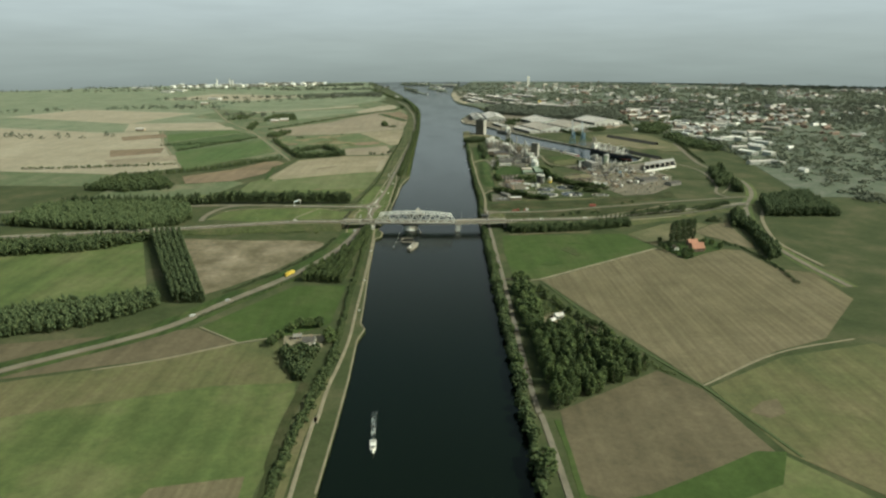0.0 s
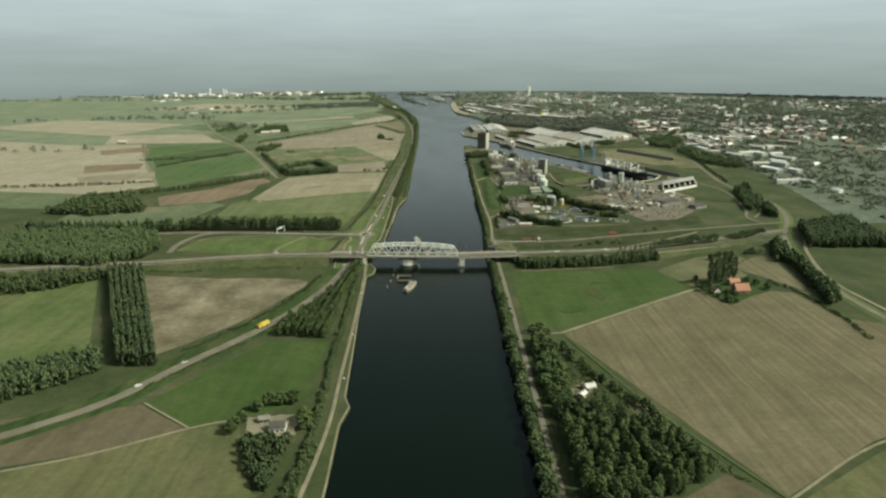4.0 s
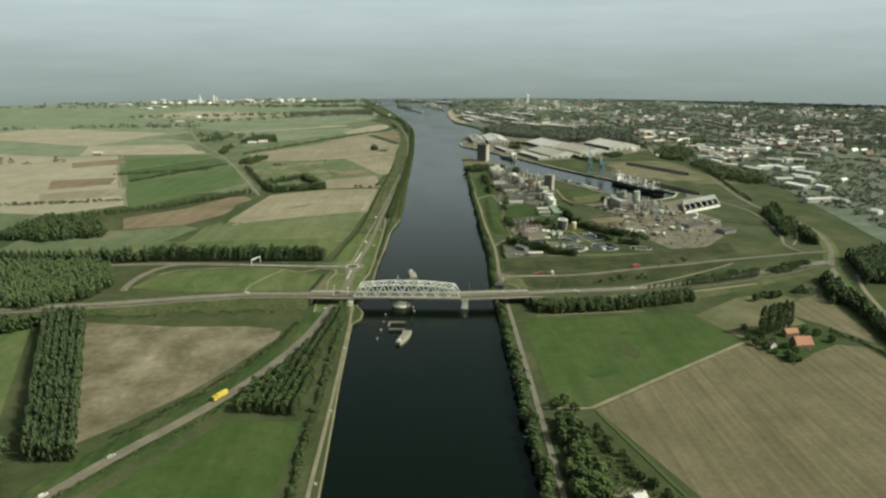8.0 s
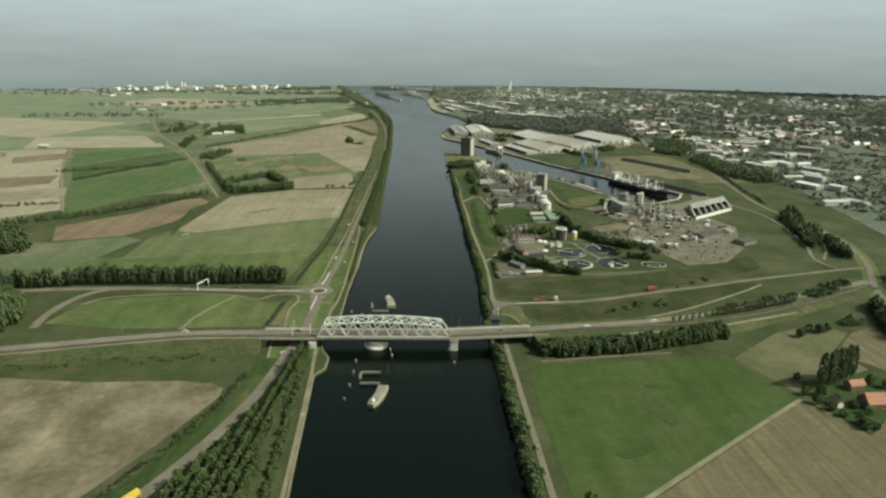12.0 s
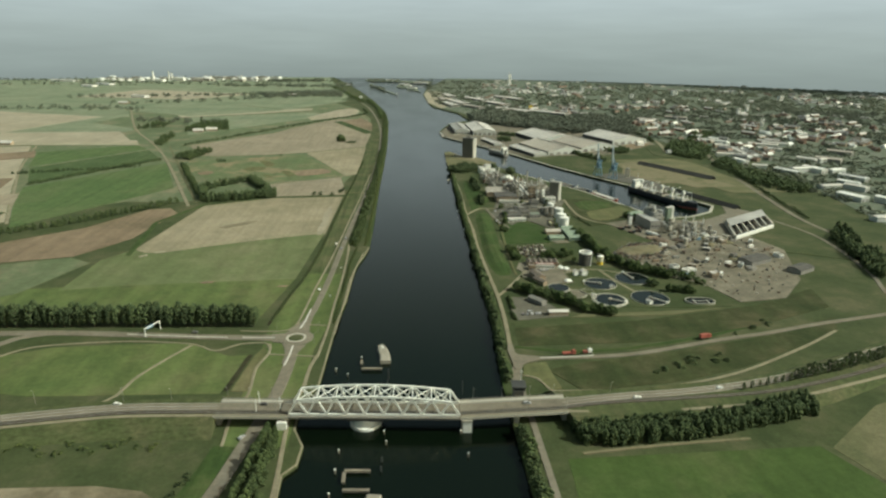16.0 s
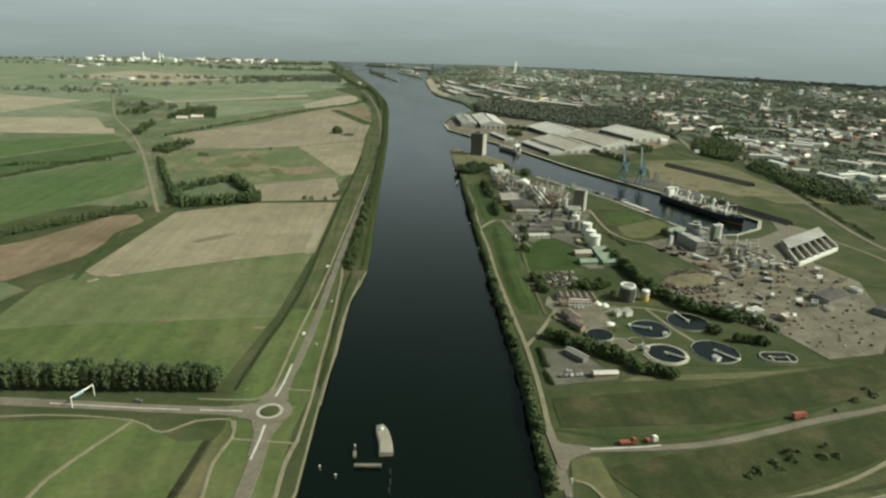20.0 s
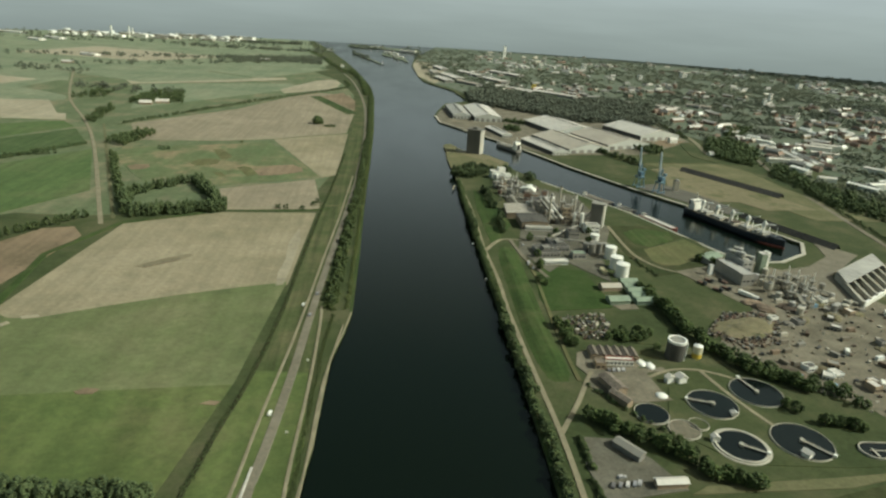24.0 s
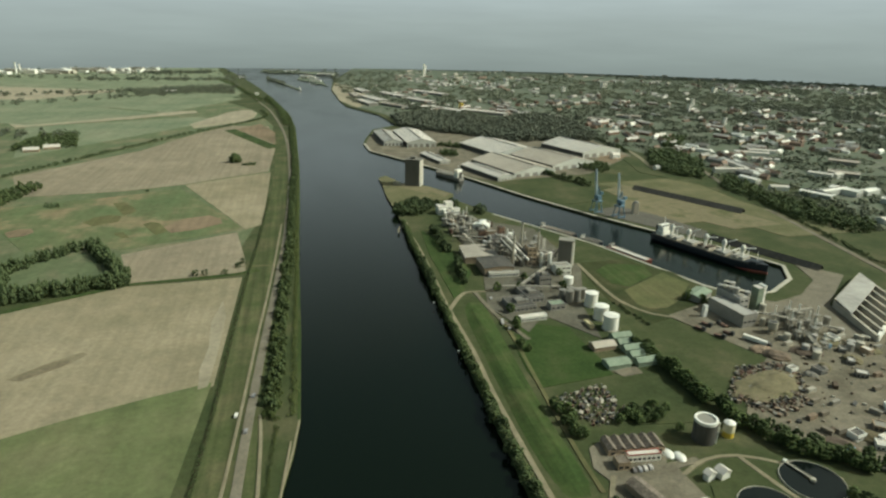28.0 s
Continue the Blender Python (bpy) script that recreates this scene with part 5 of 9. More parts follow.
# wood on the right bank
for _p in scatter([(92, -548), (162, -478), (152, -440), (126, -402), (112, -390), (92, -390)], 6.0, _rng):
    plant("forest", *_p, _rng.uniform(0.8, 1.25))
for _p in scatter([(92, -390), (104, -380), (108, -330), (107, -260), (95, -256), (91, -324)], 5.6, _rng):
    plant("broad", *_p, _rng.uniform(0.7, 1.05))
for _p in along([(113, -262), (121, -305), (133, -347), (142, -374), (151, -402)], 6.5, 1.0, _rng):
    plant("broad", *_p, _rng.uniform(0.45, 0.7))
wood("scrub", "rough olive scrub and brambles in the clearing", scatter([(108, -290), (120, -312), (150, -408), (180, -490), (164, -476), (126, -402), (110, -380)], 4.6, random.Random(3)), M_SCRUB, (0.8, 2.2), 1.8, 10, shape='dome', seed=3, low=0.0, category="scrub")
for _p in [(104, -232), (98, -238), (108, -244)]:
    plant("broad", *_p, 0.8)
# right bank bushes between the water and the road
for _p in along([(73, -655), (75.5, -540), (78, -420), (81, -250), (84, -120), (86, -10)], 4.0, 1.2, _rng):
    plant("bush", _p[0] - 1.8, _p[1], _rng.uniform(0.9, 1.9))
for _x, _y, _k in [(75.5, -629, 1.25), (76.5, -618, 1.1), (76, -582, 0.7), (77, -500, 0.8), (78, -470, 0.9), (78, -462, 0.75), (79, -396, 0.8), (80, -330, 0.9), (80.5, -322, 0.7), (82, -262, 0.8), (83, -205, 0.85), (84, -150, 0.8), (84, -140, 0.7), (85, -86, 0.8), (86, -30, 0.8)]:
    plant("broad", _x, _y, _k)
for _p in along([(85.5, 56), (89.5, 140), (93.5, 250), (96, 420)], 3.6, 1.6, _rng):
    plant("bush", *_p, _rng.uniform(0.9, 1.75))
wood("bank_bushes", "dense dark green bushes along the far canal bank", along([(97, 420), (100.5, 600), (105.5, 790), (109, 900)], 2.0, 1.7, random.Random(4)), M_LEAFD, (2.5, 5.5), 1.9, 30, shape='dome', seed=4, low=0.0, category="bushes")
wood("bank_bushes", "mixed green bushes on the grassy bank", along([(-21.5, 420), (-19, 494), (-15.7, 602), (-9.5, 752), (-4.5, 925), (-1, 1122), (3, 1283), (4, 1774), (-6, 2050), (-48, 2500)], 1.5, 3.6, random.Random(5)), M_SCRUB, (1.6, 4.4), 1.9, 26, shape='dome', seed=5, low=0.0, category="bushes")
wood("bank_bushes", "dark willow bushes standing out of the thicket", along([(-22, 424), (-19, 494), (-15.7, 602), (-9.5, 752), (-4.5, 925), (-1, 1122), (3, 1283), (4, 1774)], 6.0, 3.0, random.Random(105)), M_LEAFD, (3.6, 6.0), 2.4, 34, shape='dome', seed=105, low=0.0, category="bushes")
wood("reeds", "rank grass and low brambles on the stone-edged bank", along([(-26.5, 172), (-25.6, 217), (-23.4, 295), (-21.5, 360), (-18, 415)], 0.9, 1.1, random.Random(106)), M_SCRUB, (0.4, 1.0), 1.1, 8, shape='dome', seed=106, low=0.0, category="reeds")
wood("reeds", "dark reeds filling the ditch beside the field", along([(-71.3, 177), (-65.3, 244), (-59.1, 297), (-54.1, 366), (-50.2, 452), (-47, 560), (-42, 703), (-36, 840), (-29, 1050)], 1.2, 0.9, random.Random(107)), M_LEAFD, (0.5, 1.3), 1.2, 10, shape='dome', seed=107, low=0.0, category="reeds")
wood("reeds", "pale green reeds and low willow along the water", along([(-10.5, 424), (-8.5, 460), (-7, 550), (-3, 718), (2, 1000), (7, 1283), (9, 1700)], 1.6, 0.9, random.Random(85)), M_REED, (0.8, 1.8), 1.5, 10, shape='dome', seed=85, low=0.0, category="reeds")
# embankment trees
for _k in range(26):
    _x = 224 + _k * 4.6 + (9 if _k > 6 else _k * 1.5)
    plant("young", _x, float(np.interp(_x, (224, 255, 300, 340, 360), (42, 57, 80, 104, 118))), _rng.uniform(0.65, 0.95) * (0.75 if _k < 7 else 1.25), float(np.interp(_x, (224, 262, 298, 350), (4.6, 3.6, 2.5, 1.4))))
# farm poplars and shrubs
for _p in [(280.7, -84), (286.2, -82), (293.3, -78), (297, -76), (301.3, -74), (307.8, -68.9), (289, -80)]:
    plant("poplar", *_p, 1.0).scale = (0.85, 0.85, _rng.uniform(1.5, 1.75))
for _p in [(266, -95), (267, -110), (271, -120), (274, -129), (279, -140), (279, -147), (285, -147), (272, -70), (287, -116), (316, -78), (320, -72), (324, -84), (276, -96), (282, -104), (290, -126), (329, -100), (314, 20), (320, 26), (327, 34), (340, 34), (333, 30)]:
    plant("broad", *_p, _rng.uniform(0.5, 0.85))
# works and sewage plant
for _p in along([(114, 275), (137, 253), (154, 236), (168, 212), (184, 203)], 3.4, 3.2, _rng):
    plant("broad", *_p, _rng.uniform(0.75, 1.05))
for _p in along([(128, 318), (144, 282), (160, 252), (168, 236)], 5, 0.8, _rng):
    plant("bush", *_p, _rng.uniform(0.5, 0.9))
for _p in along([(216, 512), (217, 458), (219, 423), (224, 386), (234, 350), (262, 318)], 3.6, 2.4, _rng):
    plant("broad", *_p, _rng.uniform(0.7, 1.1))
for _p in along([(232, 602), (240, 545)], 5.0, 0.6, _rng):
    plant("bush", *_p, _rng.uniform(0.5, 0.8))
for _p in [(166, 396), (172, 402), (178, 396), (160, 390), (182, 404), (140, 504), (137, 512), (188, 376), (270, 330), (276, 322), (282, 316), (264, 338), (238, 296), (240, 288)]:
    plant("broad", *_p, _rng.uniform(0.55, 0.9))
for _p in along([(110, 251), (109, 232), (109, 216)], 2.4, 0.6, _rng) + along([(107, 208), (108, 189)], 2.4, 0.6, _rng):
    plant("bush", *_p, _rng.uniform(0.6, 0.9))
for _p in scatter([(130, 415), (140, 400), (138, 376), (130, 372)], 5, _rng) + scatter([(165, 398), (190, 404), (192, 392), (168, 386)], 5, _rng) + scatter([(248, 280), (272, 272), (272, 262), (250, 270)], 5, _rng):
    plant("broad", *_p, _rng.uniform(0.55, 0.85))
for _p in [(294, 599), (303, 591), (298, 603), (218, 700), (214, 680), (196, 668), (180, 668), (168, 640), (150, 640), (205, 640), (148, 585), (146, 560), (143, 548)]:
    plant("broad", *_p, _rng.uniform(0.6, 0.95))


# ---------------------------------------------------------------- woods, hedges
wood("woodland", "dense dark green wood beside the main road", scatter([(-450, 100), (-310, 116), (-276, 100), (-263, 66), (-262, 10), (-300, -40), (-460, 0)], 4.6, random.Random(11)), M_POPLAR, (9, 15), 2.3, 44, seed=11, shape="column", category="wood")
wood("tree_row", "dense row of tall dark poplars along the main road", along([(-250, 160), (-300, 146), (-350, 136), (-440, 128)], 3.6, 5, random.Random(12)), M_POPLAR, (12, 16), 2.3, 34, shape='column', seed=12, low=0.04, category="trees")
wood("woodland", "dark wood round a farm among the fields", scatter([(-402, 244), (-340, 278), (-394, 393), (-450, 390), (-460, 260)], 7, random.Random(14)), M_LEAFD, (7, 12), 3.6, 24, seed=14, category="wood")
wood("woodland", "dark green wood below the embankment", scatter([(-460, -112), (-272, -72), (-318, -130), (-470, -180)], 5.5, random.Random(13)), M_LEAFD, (7, 12), 3.0, 30, seed=13, category="wood")
wood("tree_belt", "planted belt of dark poplars in close rows", [(-279 + u * 29 + v * (91 - 6 * u), -54 - v * 262) for u in np.linspace(0, 1, 6) for v in np.linspace(0, 1, 58)], M_POPLAR, (9, 12), 1.9, 26, shape='column', seed=15, low=0.05, category="trees")
wood("tree_belt", "belt of dark trees along the country road", scatter([(-196, -326), (-206, -296), (-300, -350), (-400, -420), (-380, -450), (-240, -392)], 5.0, random.Random(16)), M_POPLAR, (7, 11), 2.4, 26, seed=16, category="trees")
wood("hedge", "ragged hedge on the embankment slope", along([(-250, -50), (-180, -36), (-100, -24)], 4.5, 8, random.Random(17)), M_SCRUB, (1.0, 2.4), 2.0, 14, shape='dome', seed=17, low=0.0, category="hedge")
wood("hedge", "dark brambles along the verge of the country road", along([(-156, -292), (-127, -232), (-104, -168), (-88, -108), (-80, -60)], 3.4, 1.8, random.Random(18)), M_LEAFD, (1.0, 2.4), 1.5, 14, shape='dome', seed=18, low=0.0, category="hedge")
wood("hedge", "dark brambles below the country road", along([(-162, -366), (-142, -322), (-115, -270), (-102, -238)], 3.4, 1.2, random.Random(19)), M_LEAFD, (0.8, 1.8), 1.4, 14, shape='dome', seed=19, low=0.0, category="hedge")
wood("woodland", "dark hedge wood planted round a clearing among the fields", along([(-211, 652), (-170, 673), (-133, 693)], 1.0, 9, random.Random(20)) + along([(-133, 695), (-150, 742), (-177, 812)], 1.6, 5, random.Random(28)) + along([(-212, 655), (-222, 700), (-229, 728)], 2.4, 4, random.Random(29)) + along([(-229, 728), (-206, 775), (-182, 812)], 3.4, 4, random.Random(128)), M_POPLAR, (7, 11), 2.2, 40, shape="column", low=0.03, seed=20, category="wood")
wood("hedge", "row of dark trees along a field", along([(-420, 400), (-340, 480), (-284, 560), (-240, 640)], 5.5, 1.0, random.Random(21)), M_LEAFD, (6, 9), 2.4, 22, seed=21, category="trees")
wood("hedge", "dark hedge along a lane", along([(-215, 650), (-224, 690), (-262, 820), (-298, 946)], 4.0, 3.0, random.Random(22)), M_LEAFD, (4, 8), 2.8, 22, seed=22, category="hedge")
wood("hedge", "line of scattered trees between fields", along([(-353, 1187), (-300, 1330), (-244, 1477), (-190, 1620), (-120, 1775), (-62, 1905), (-46, 1990), (-58, 2090)], 5.5, 2.0, random.Random(23)), M_LEAFD, (2.5, 5.5), 2.4, 16, seed=23, category="trees")
wood("woodland", "clumps of dark trees round a hamlet", scatter([(-330, 1020), (-300, 1130), (-285, 1120), (-300, 1010)], 8, random.Random(24)) + scatter([(-385, 1180), (-400, 1350), (-415, 1340), (-400, 1180)], 9, random.Random(25)) + scatter([(-402, 1420), (-320, 1470), (-350, 1640), (-400, 1600)], 10, random.Random(26)) + scatter([(-500, 1440), (-450, 1470), (-460, 1580), (-490, 1560)], 13, random.Random(44)), M_LEAFD, (6, 11), 3.8, 20, seed=24, category="trees")
wood("woodland", "round clump of dark trees in an open field", [(-79, 1318), (-82, 1322), (-76, 1324), (-80, 1330)], M_LEAFD, (10, 13), 5.0, 60, seed=26, low=0.03, category="trees")
wood("bushes", "low dark bushes beside the round clump", [(-66, 1296), (-62, 1294), (-58, 1296), (-52, 1300), (-55, 1298)], M_LEAFD, (3, 5), 3.4, 30, shape="dome", seed=126, low=0.0, category="bushes")
wood("hedge", "low dark hedge with single trees", [(-47, 745), (-50, 739), (-60, 716), (-75, 712), (-82, 711)] + along([(-352, 930), (-420, 885), (-505, 830)], 6, 1.5, random.Random(27)) + [(-251, 997), (-247, 1001), (-256, 1000), (-290, 1120), (-168, 1090), (-51, 733)], M_LEAFD, (3, 6), 2.4, 20, seed=27, category="trees")
_g = random.Random(30)
_far = scatter([(-402, 2601), (-300, 2740), (-202, 2830), (-120, 2700), (-90, 2500), (-160, 2560), (-250, 2560), (-371, 2450)], 15, _g)
for _a, _b, _n in [((-700, 2050), (-250, 2560), 60), ((-900, 2240), (-420, 2550), 70), ((-440, 2545), (-100, 2830), 120), ((-1600, 1400), (-800, 1900), 60), ((-1300, 900), (-650, 1000), 60), ((-560, 1640), (-350, 1590), 40), ((-1800, 2600), (-900, 2900), 90), ((-600, 3000), (-180, 3150), 120), ((-480, 3400), (-260, 3560), 160), ((-1500, 3000), (-560, 3060), 140), ((-820, 1900), (-600, 1890), 30)]:
    for _k in range(_n):
        _u = _g.random()
        _far.append((_a[0] + (_b[0] - _a[0]) * _u + _g.gauss(0, 14), _a[1] + (_b[1] - _a[1]) * _u + _g.gauss(0, 22)))
for _k in range(500):
    _far.append((_g.uniform(-2600, -130), _g.uniform(3050, 3700)))
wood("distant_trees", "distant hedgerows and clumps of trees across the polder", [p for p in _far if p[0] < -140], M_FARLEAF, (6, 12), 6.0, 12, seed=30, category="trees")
wood("far_dike_trees", "dark trees along the outer bend of the canal", along([(-60, 2330), (-100, 2560), (-150, 2850), (-210, 3150)], 9, 8, random.Random(31)) + along([(-4, 1800), (-20, 2150), (-55, 2420)], 5, 3, random.Random(32)), M_LEAFD, (4, 9), 4.0, 16, seed=31, category="trees")

# east
wood("woodland", "tall dark trees along the eastern road", scatter([(384, -42), (364, -152), (376, -146), (388, -100), (394, -30), (406, 40), (392, 24)], 4.6, random.Random(33)) + scatter([(379, 12), (402, 84), (408, 100), (420, 116), (412, 70), (394, 14)], 4.6, random.Random(34)) + [q for q in scatter([(500, 505), (536, 560), (512, 420), (476, 339), (457, 320)], 6.0, random.Random(35)) if abs(q[0] - np.interp(q[1], (322, 390, 488, 609), (506, 518, 516, 514))) > 6] + scatter([(509, 410), (497, 340), (476, 262), (474, 302)], 5.5, random.Random(133)), M_LEAFD, (6, 11), 2.8, 34, seed=33, low=0.03, category="trees")
wood("hedge", "low dark hedge beside the eastern road", along([(524, 609), (541, 746), (559, 875), (577, 1000), (600, 1130)], 5.5, 1.6, random.Random(134)), M_LEAFD, (2.0, 4.5), 2.2, 20, shape="dome", seed=134, low=0.0, category="hedge")
wood("woodland", "block of tall dark conifers behind the side road", scatter([(446, 86), (480, 201), (560, 250), (540, 90)], 5.0, random.Random(136)), M_POPLAR, (9, 13), 2.3, 34, shape="column", seed=136, low=0.03, category="wood")
wood("bushes", "dark bushes between the two eastern roads", scatter([(362, 130), (432, 196), (428, 172), (377, 122)], 4.6, random.Random(137)) + scatter([(356, 52), (372, 66), (384, 52), (366, 46)], 4.5, random.Random(138)), M_LEAFD, (2.5, 5.5), 2.2, 26, shape="dome", seed=137, low=0.0, category="bushes")
wood("hedge", "dark hedge behind the farm field", along([(338, -66), (352, -110), (358, -190), (352, -250)], 3.4, 1.2, random.Random(139)), M_LEAFD, (1.2, 2.8), 1.6, 18, shape="dome", seed=139, low=0.0, category="hedge")
wood("woodland", "dark wood between the harbour land and the trading estate", scatter([(615, 1458), (654, 1444), (646, 1312), (578, 1160), (551, 1190), (542, 1277)], 8, random.Random(36)) + scatter([(624, 1189), (614, 1102), (605, 1038), (620, 960), (640, 840), (600, 800), (560, 881), (570, 1020), (570, 1082)], 9, random.Random(136)) + scatter([(720, 1649), (776, 1652), (692, 1505), (658, 1504)], 9, random.Random(236)), M_LEAFD, (5, 10), 4.6, 20, seed=36, category="trees")
wood("bushes", "dark bushes round the small yard behind the warehouses", scatter([(440, 1300), (470, 1330), (480, 1290), (452, 1262)], 6, random.Random(237)) + along([(574, 1640), (575, 1532), (566, 1440)], 7, 3, random.Random(238)), M_LEAFD, (3, 6), 3.6, 22, seed=237, shape="dome", low=0.0, category="bushes")
sheet("field", [(532, 1374), (576, 1408), (552, 1254), (573, 1141), (600, 900), (570, 840), (551, 1000), (551, 1114), (504, 1227)], FZ + 0.03, M_GRASS, "green grass along the wood")
sheet("yard", [(477, 1342), (526, 1441), (552, 1401), (494, 1312)], FZ + 0.06, M_RUSSET, "brown yard round a white house", "yard")
ribbon("road", [(560, 1700), (572, 1600), (578, 1500), (571, 1408), (540, 1254)], 7, RZ, M_PATH, "pale road behind the warehouses")
wood("woodland", "round dark trees on the tip of the peninsula", scatter([(104, 940), (110, 968), (128, 1002), (150, 1006), (160, 984), (140, 950), (124, 930)], 6.0, random.Random(37)) + [(177, 992), (181, 985), (198, 945), (203, 952), (201, 938), (206, 946)], M_LEAFD, (6, 10), 3.8, 34, seed=37, low=0.03, category="trees")
wood("tree_row", "row of dark trees between the lane and the works", along([(134, 862), (133, 820), (132, 768)], 5.5, 2.2, random.Random(38)) + along([(135, 738), (132, 700), (129, 664)], 5.5, 1.6, random.Random(138)) + along([(103, 735), (103, 700), (101, 660)], 5, 1.2, random.Random(139)), M_LEAFD, (6, 9.5), 2.9, 30, seed=38, low=0.03, category="trees")
ribbon("footpath", [(104, 758), (106, 810), (108, 856), (103, 880), (98, 850)], 1.5, RZ, M_PATH, "pale path on the grassy point", "path")
wood("woodland", "line of dark trees beside the works", along([(222, 390), (246, 352), (268, 318), (286, 300)], 5.0, 3.0, random.Random(39)), M_LEAFD, (4, 7), 2.8, 24, seed=39, category="trees")
wood("hedge", "low dark hedge across the harvested field", along([(-640, 470), (-520, 500), (-408, 548)], 4.5, 2, random.Random(61)) + along([(-344, 1010), (-400, 880), (-452, 742)], 6, 1.5, random.Random(62)), M_LEAFD, (3, 6), 3.0, 16, seed=61, category="hedge")
_east = []
def built_up(x, y):
    """Below zero where the town is built close, above where trees stand."""
    return noise.noise(Vector((x * 0.0046, y * 0.0024, 3.7))) + 0.5 * noise.noise(Vector((x * 0.013, y * 0.006, 9.1)))


CLEARINGS = [[(329, 2958), (460, 2798), (416, 2534), (271, 2448)], [(263, 2376), (425, 2355), (533, 2292), (556, 2144), (459, 1973), (405, 2095), (242, 2198)],
             [(707, 2595), (996, 2813), (857, 2416), (646, 2311)], [(676, 1998), (804, 2093), (832, 2016), (780, 1854), (616, 1726), (626, 1830)], [(629, 1727), (715, 1695), (763, 1624), (665, 1409), (636, 1503), (588, 1581)],
             [(712, 1537), (825, 1542), (877, 1465), (641, 1058), (635, 1125), (614, 1226), (676, 1343), (660, 1409)], [(450, 3822), (684, 3923), (717, 3370), (795, 3238), (722, 2939), (586, 3032), (364, 3104)], [(515, 2497), (600, 2440), (621, 2306), (541, 2200), (471, 2281)]]


def streets(x, y):
    """Whether the houses stand close here, with few trees."""
    return any(inside((x, y), c) for c in CLEARINGS) or (built_up(x, y) < -0.24 and (x > 900 or y > 2500))


for _k in range(10200):
    _x, _y = _g.uniform(160, 2900), _g.uniform(1480, 4000)
    if (_x < 560 and _y < 1840) or (_x < 230 and _y < 2300) or _x > 0.72 * _y + 420 or (streets(_x, _y) and _g.random() < 0.88) or _g.random() < (_y - 2500) / 2600:
        continue
    _east.append((_x, _y))
for _k in range(700):
    _y = _g.uniform(1830, 2300)
    _east.append((_g.uniform(210, 330) + (2500 - _y) * 0.25, _y))
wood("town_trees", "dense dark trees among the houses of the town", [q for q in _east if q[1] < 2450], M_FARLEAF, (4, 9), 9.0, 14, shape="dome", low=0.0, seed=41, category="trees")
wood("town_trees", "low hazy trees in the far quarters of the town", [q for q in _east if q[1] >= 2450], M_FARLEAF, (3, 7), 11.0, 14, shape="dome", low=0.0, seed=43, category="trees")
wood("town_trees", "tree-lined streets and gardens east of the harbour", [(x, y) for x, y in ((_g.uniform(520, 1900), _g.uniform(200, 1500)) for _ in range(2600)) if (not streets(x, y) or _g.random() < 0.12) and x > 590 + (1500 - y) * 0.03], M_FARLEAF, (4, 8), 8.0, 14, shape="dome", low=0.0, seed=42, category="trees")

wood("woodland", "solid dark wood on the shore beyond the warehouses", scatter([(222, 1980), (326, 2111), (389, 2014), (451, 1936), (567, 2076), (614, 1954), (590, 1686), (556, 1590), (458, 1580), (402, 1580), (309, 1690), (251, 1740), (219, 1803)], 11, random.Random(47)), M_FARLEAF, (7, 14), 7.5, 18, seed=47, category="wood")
wood("hedge", "dark trees between the warehouses", scatter([(250, 1540), (285, 1520), (280, 1480), (246, 1500)], 8, random.Random(48)) + scatter([(420, 1260), (450, 1290), (470, 1250), (440, 1220)], 8, random.Random(49)) + along([(340, 1246), (386, 1113)], 4, 3, random.Random(50)) + scatter([(232, 1420), (250, 1440), (262, 1390), (240, 1380)], 7, random.Random(51)), M_LEAFD, (4, 9), 3.6, 20, seed=48, category="trees")

# ---------------------------------------------------------------- works: materials
M_ROOFPALE = plain("pale_roof_sheeting", (0.56, 0.53, 0.48), 0.14, 0.15, 0.6, streak=(1, 0.2, 1), stain=(0.48, 0.44, 0.37))
M_ROOFTAN = plain("tan_roof_sheeting", (0.41, 0.37, 0.31), 0.14, 0.15, 0.75, streak=(1, 0.2, 1), stain=(0.33, 0.29, 0.24))
M_ROOFMID = plain("greyish_town_roof", (0.33, 0.32, 0.295), 0.18, 0.2, 0.8)
M_WALLPALE = plain("pale_sheet_wall", (0.52, 0.53, 0.49), 0.14, 0.3, 0.7, stain=(0.40, 0.40, 0.36))
M_ROOFGREY = plain("grey_roof_sheeting", (0.24, 0.23, 0.20), 0.16, 0.15, 0.7, streak=(1, 0.2, 1), stain=(0.16, 0.14, 0.12))
M_ROOFDARK = plain("dark_bitumen_roof", (0.085, 0.080, 0.072), 0.2, 0.3, 0.9, stain=(0.13, 0.12, 0.10))
M_ROOFGREEN = plain("pale_green_roof_sheeting", (0.215, 0.265, 0.195), 0.16, 0.4, 0.85, stain=(0.27, 0.295, 0.225))
M_WALLTAN = plain("tan_brick_wall", (0.30, 0.235, 0.165), 0.18, 0.6, 0.9, objvar=0.15)
M_WALLGREY = plain("grey_sheet_wall", (0.23, 0.22, 0.20), 0.15, 0.5, 0.7, objvar=0.2)
M_BRICK = plain("red_brick_wall", (0.21, 0.135, 0.098), 0.2, 0.8, 0.9, objvar=0.2)
M_TILE = plain("orange_red_roof_tile", (0.40, 0.20, 0.13), 0.16, 0.7, 0.85)
M_TILEB = plain("brown_roof_tile", (0.19, 0.135, 0.105), 0.2, 0.7, 0.85, objvar=0.3)
M_BLUE = plain("blue_crane_paint", (0.13, 0.225, 0.31), 0.14, 0.6, 0.5, stain=(0.18, 0.24, 0.28))
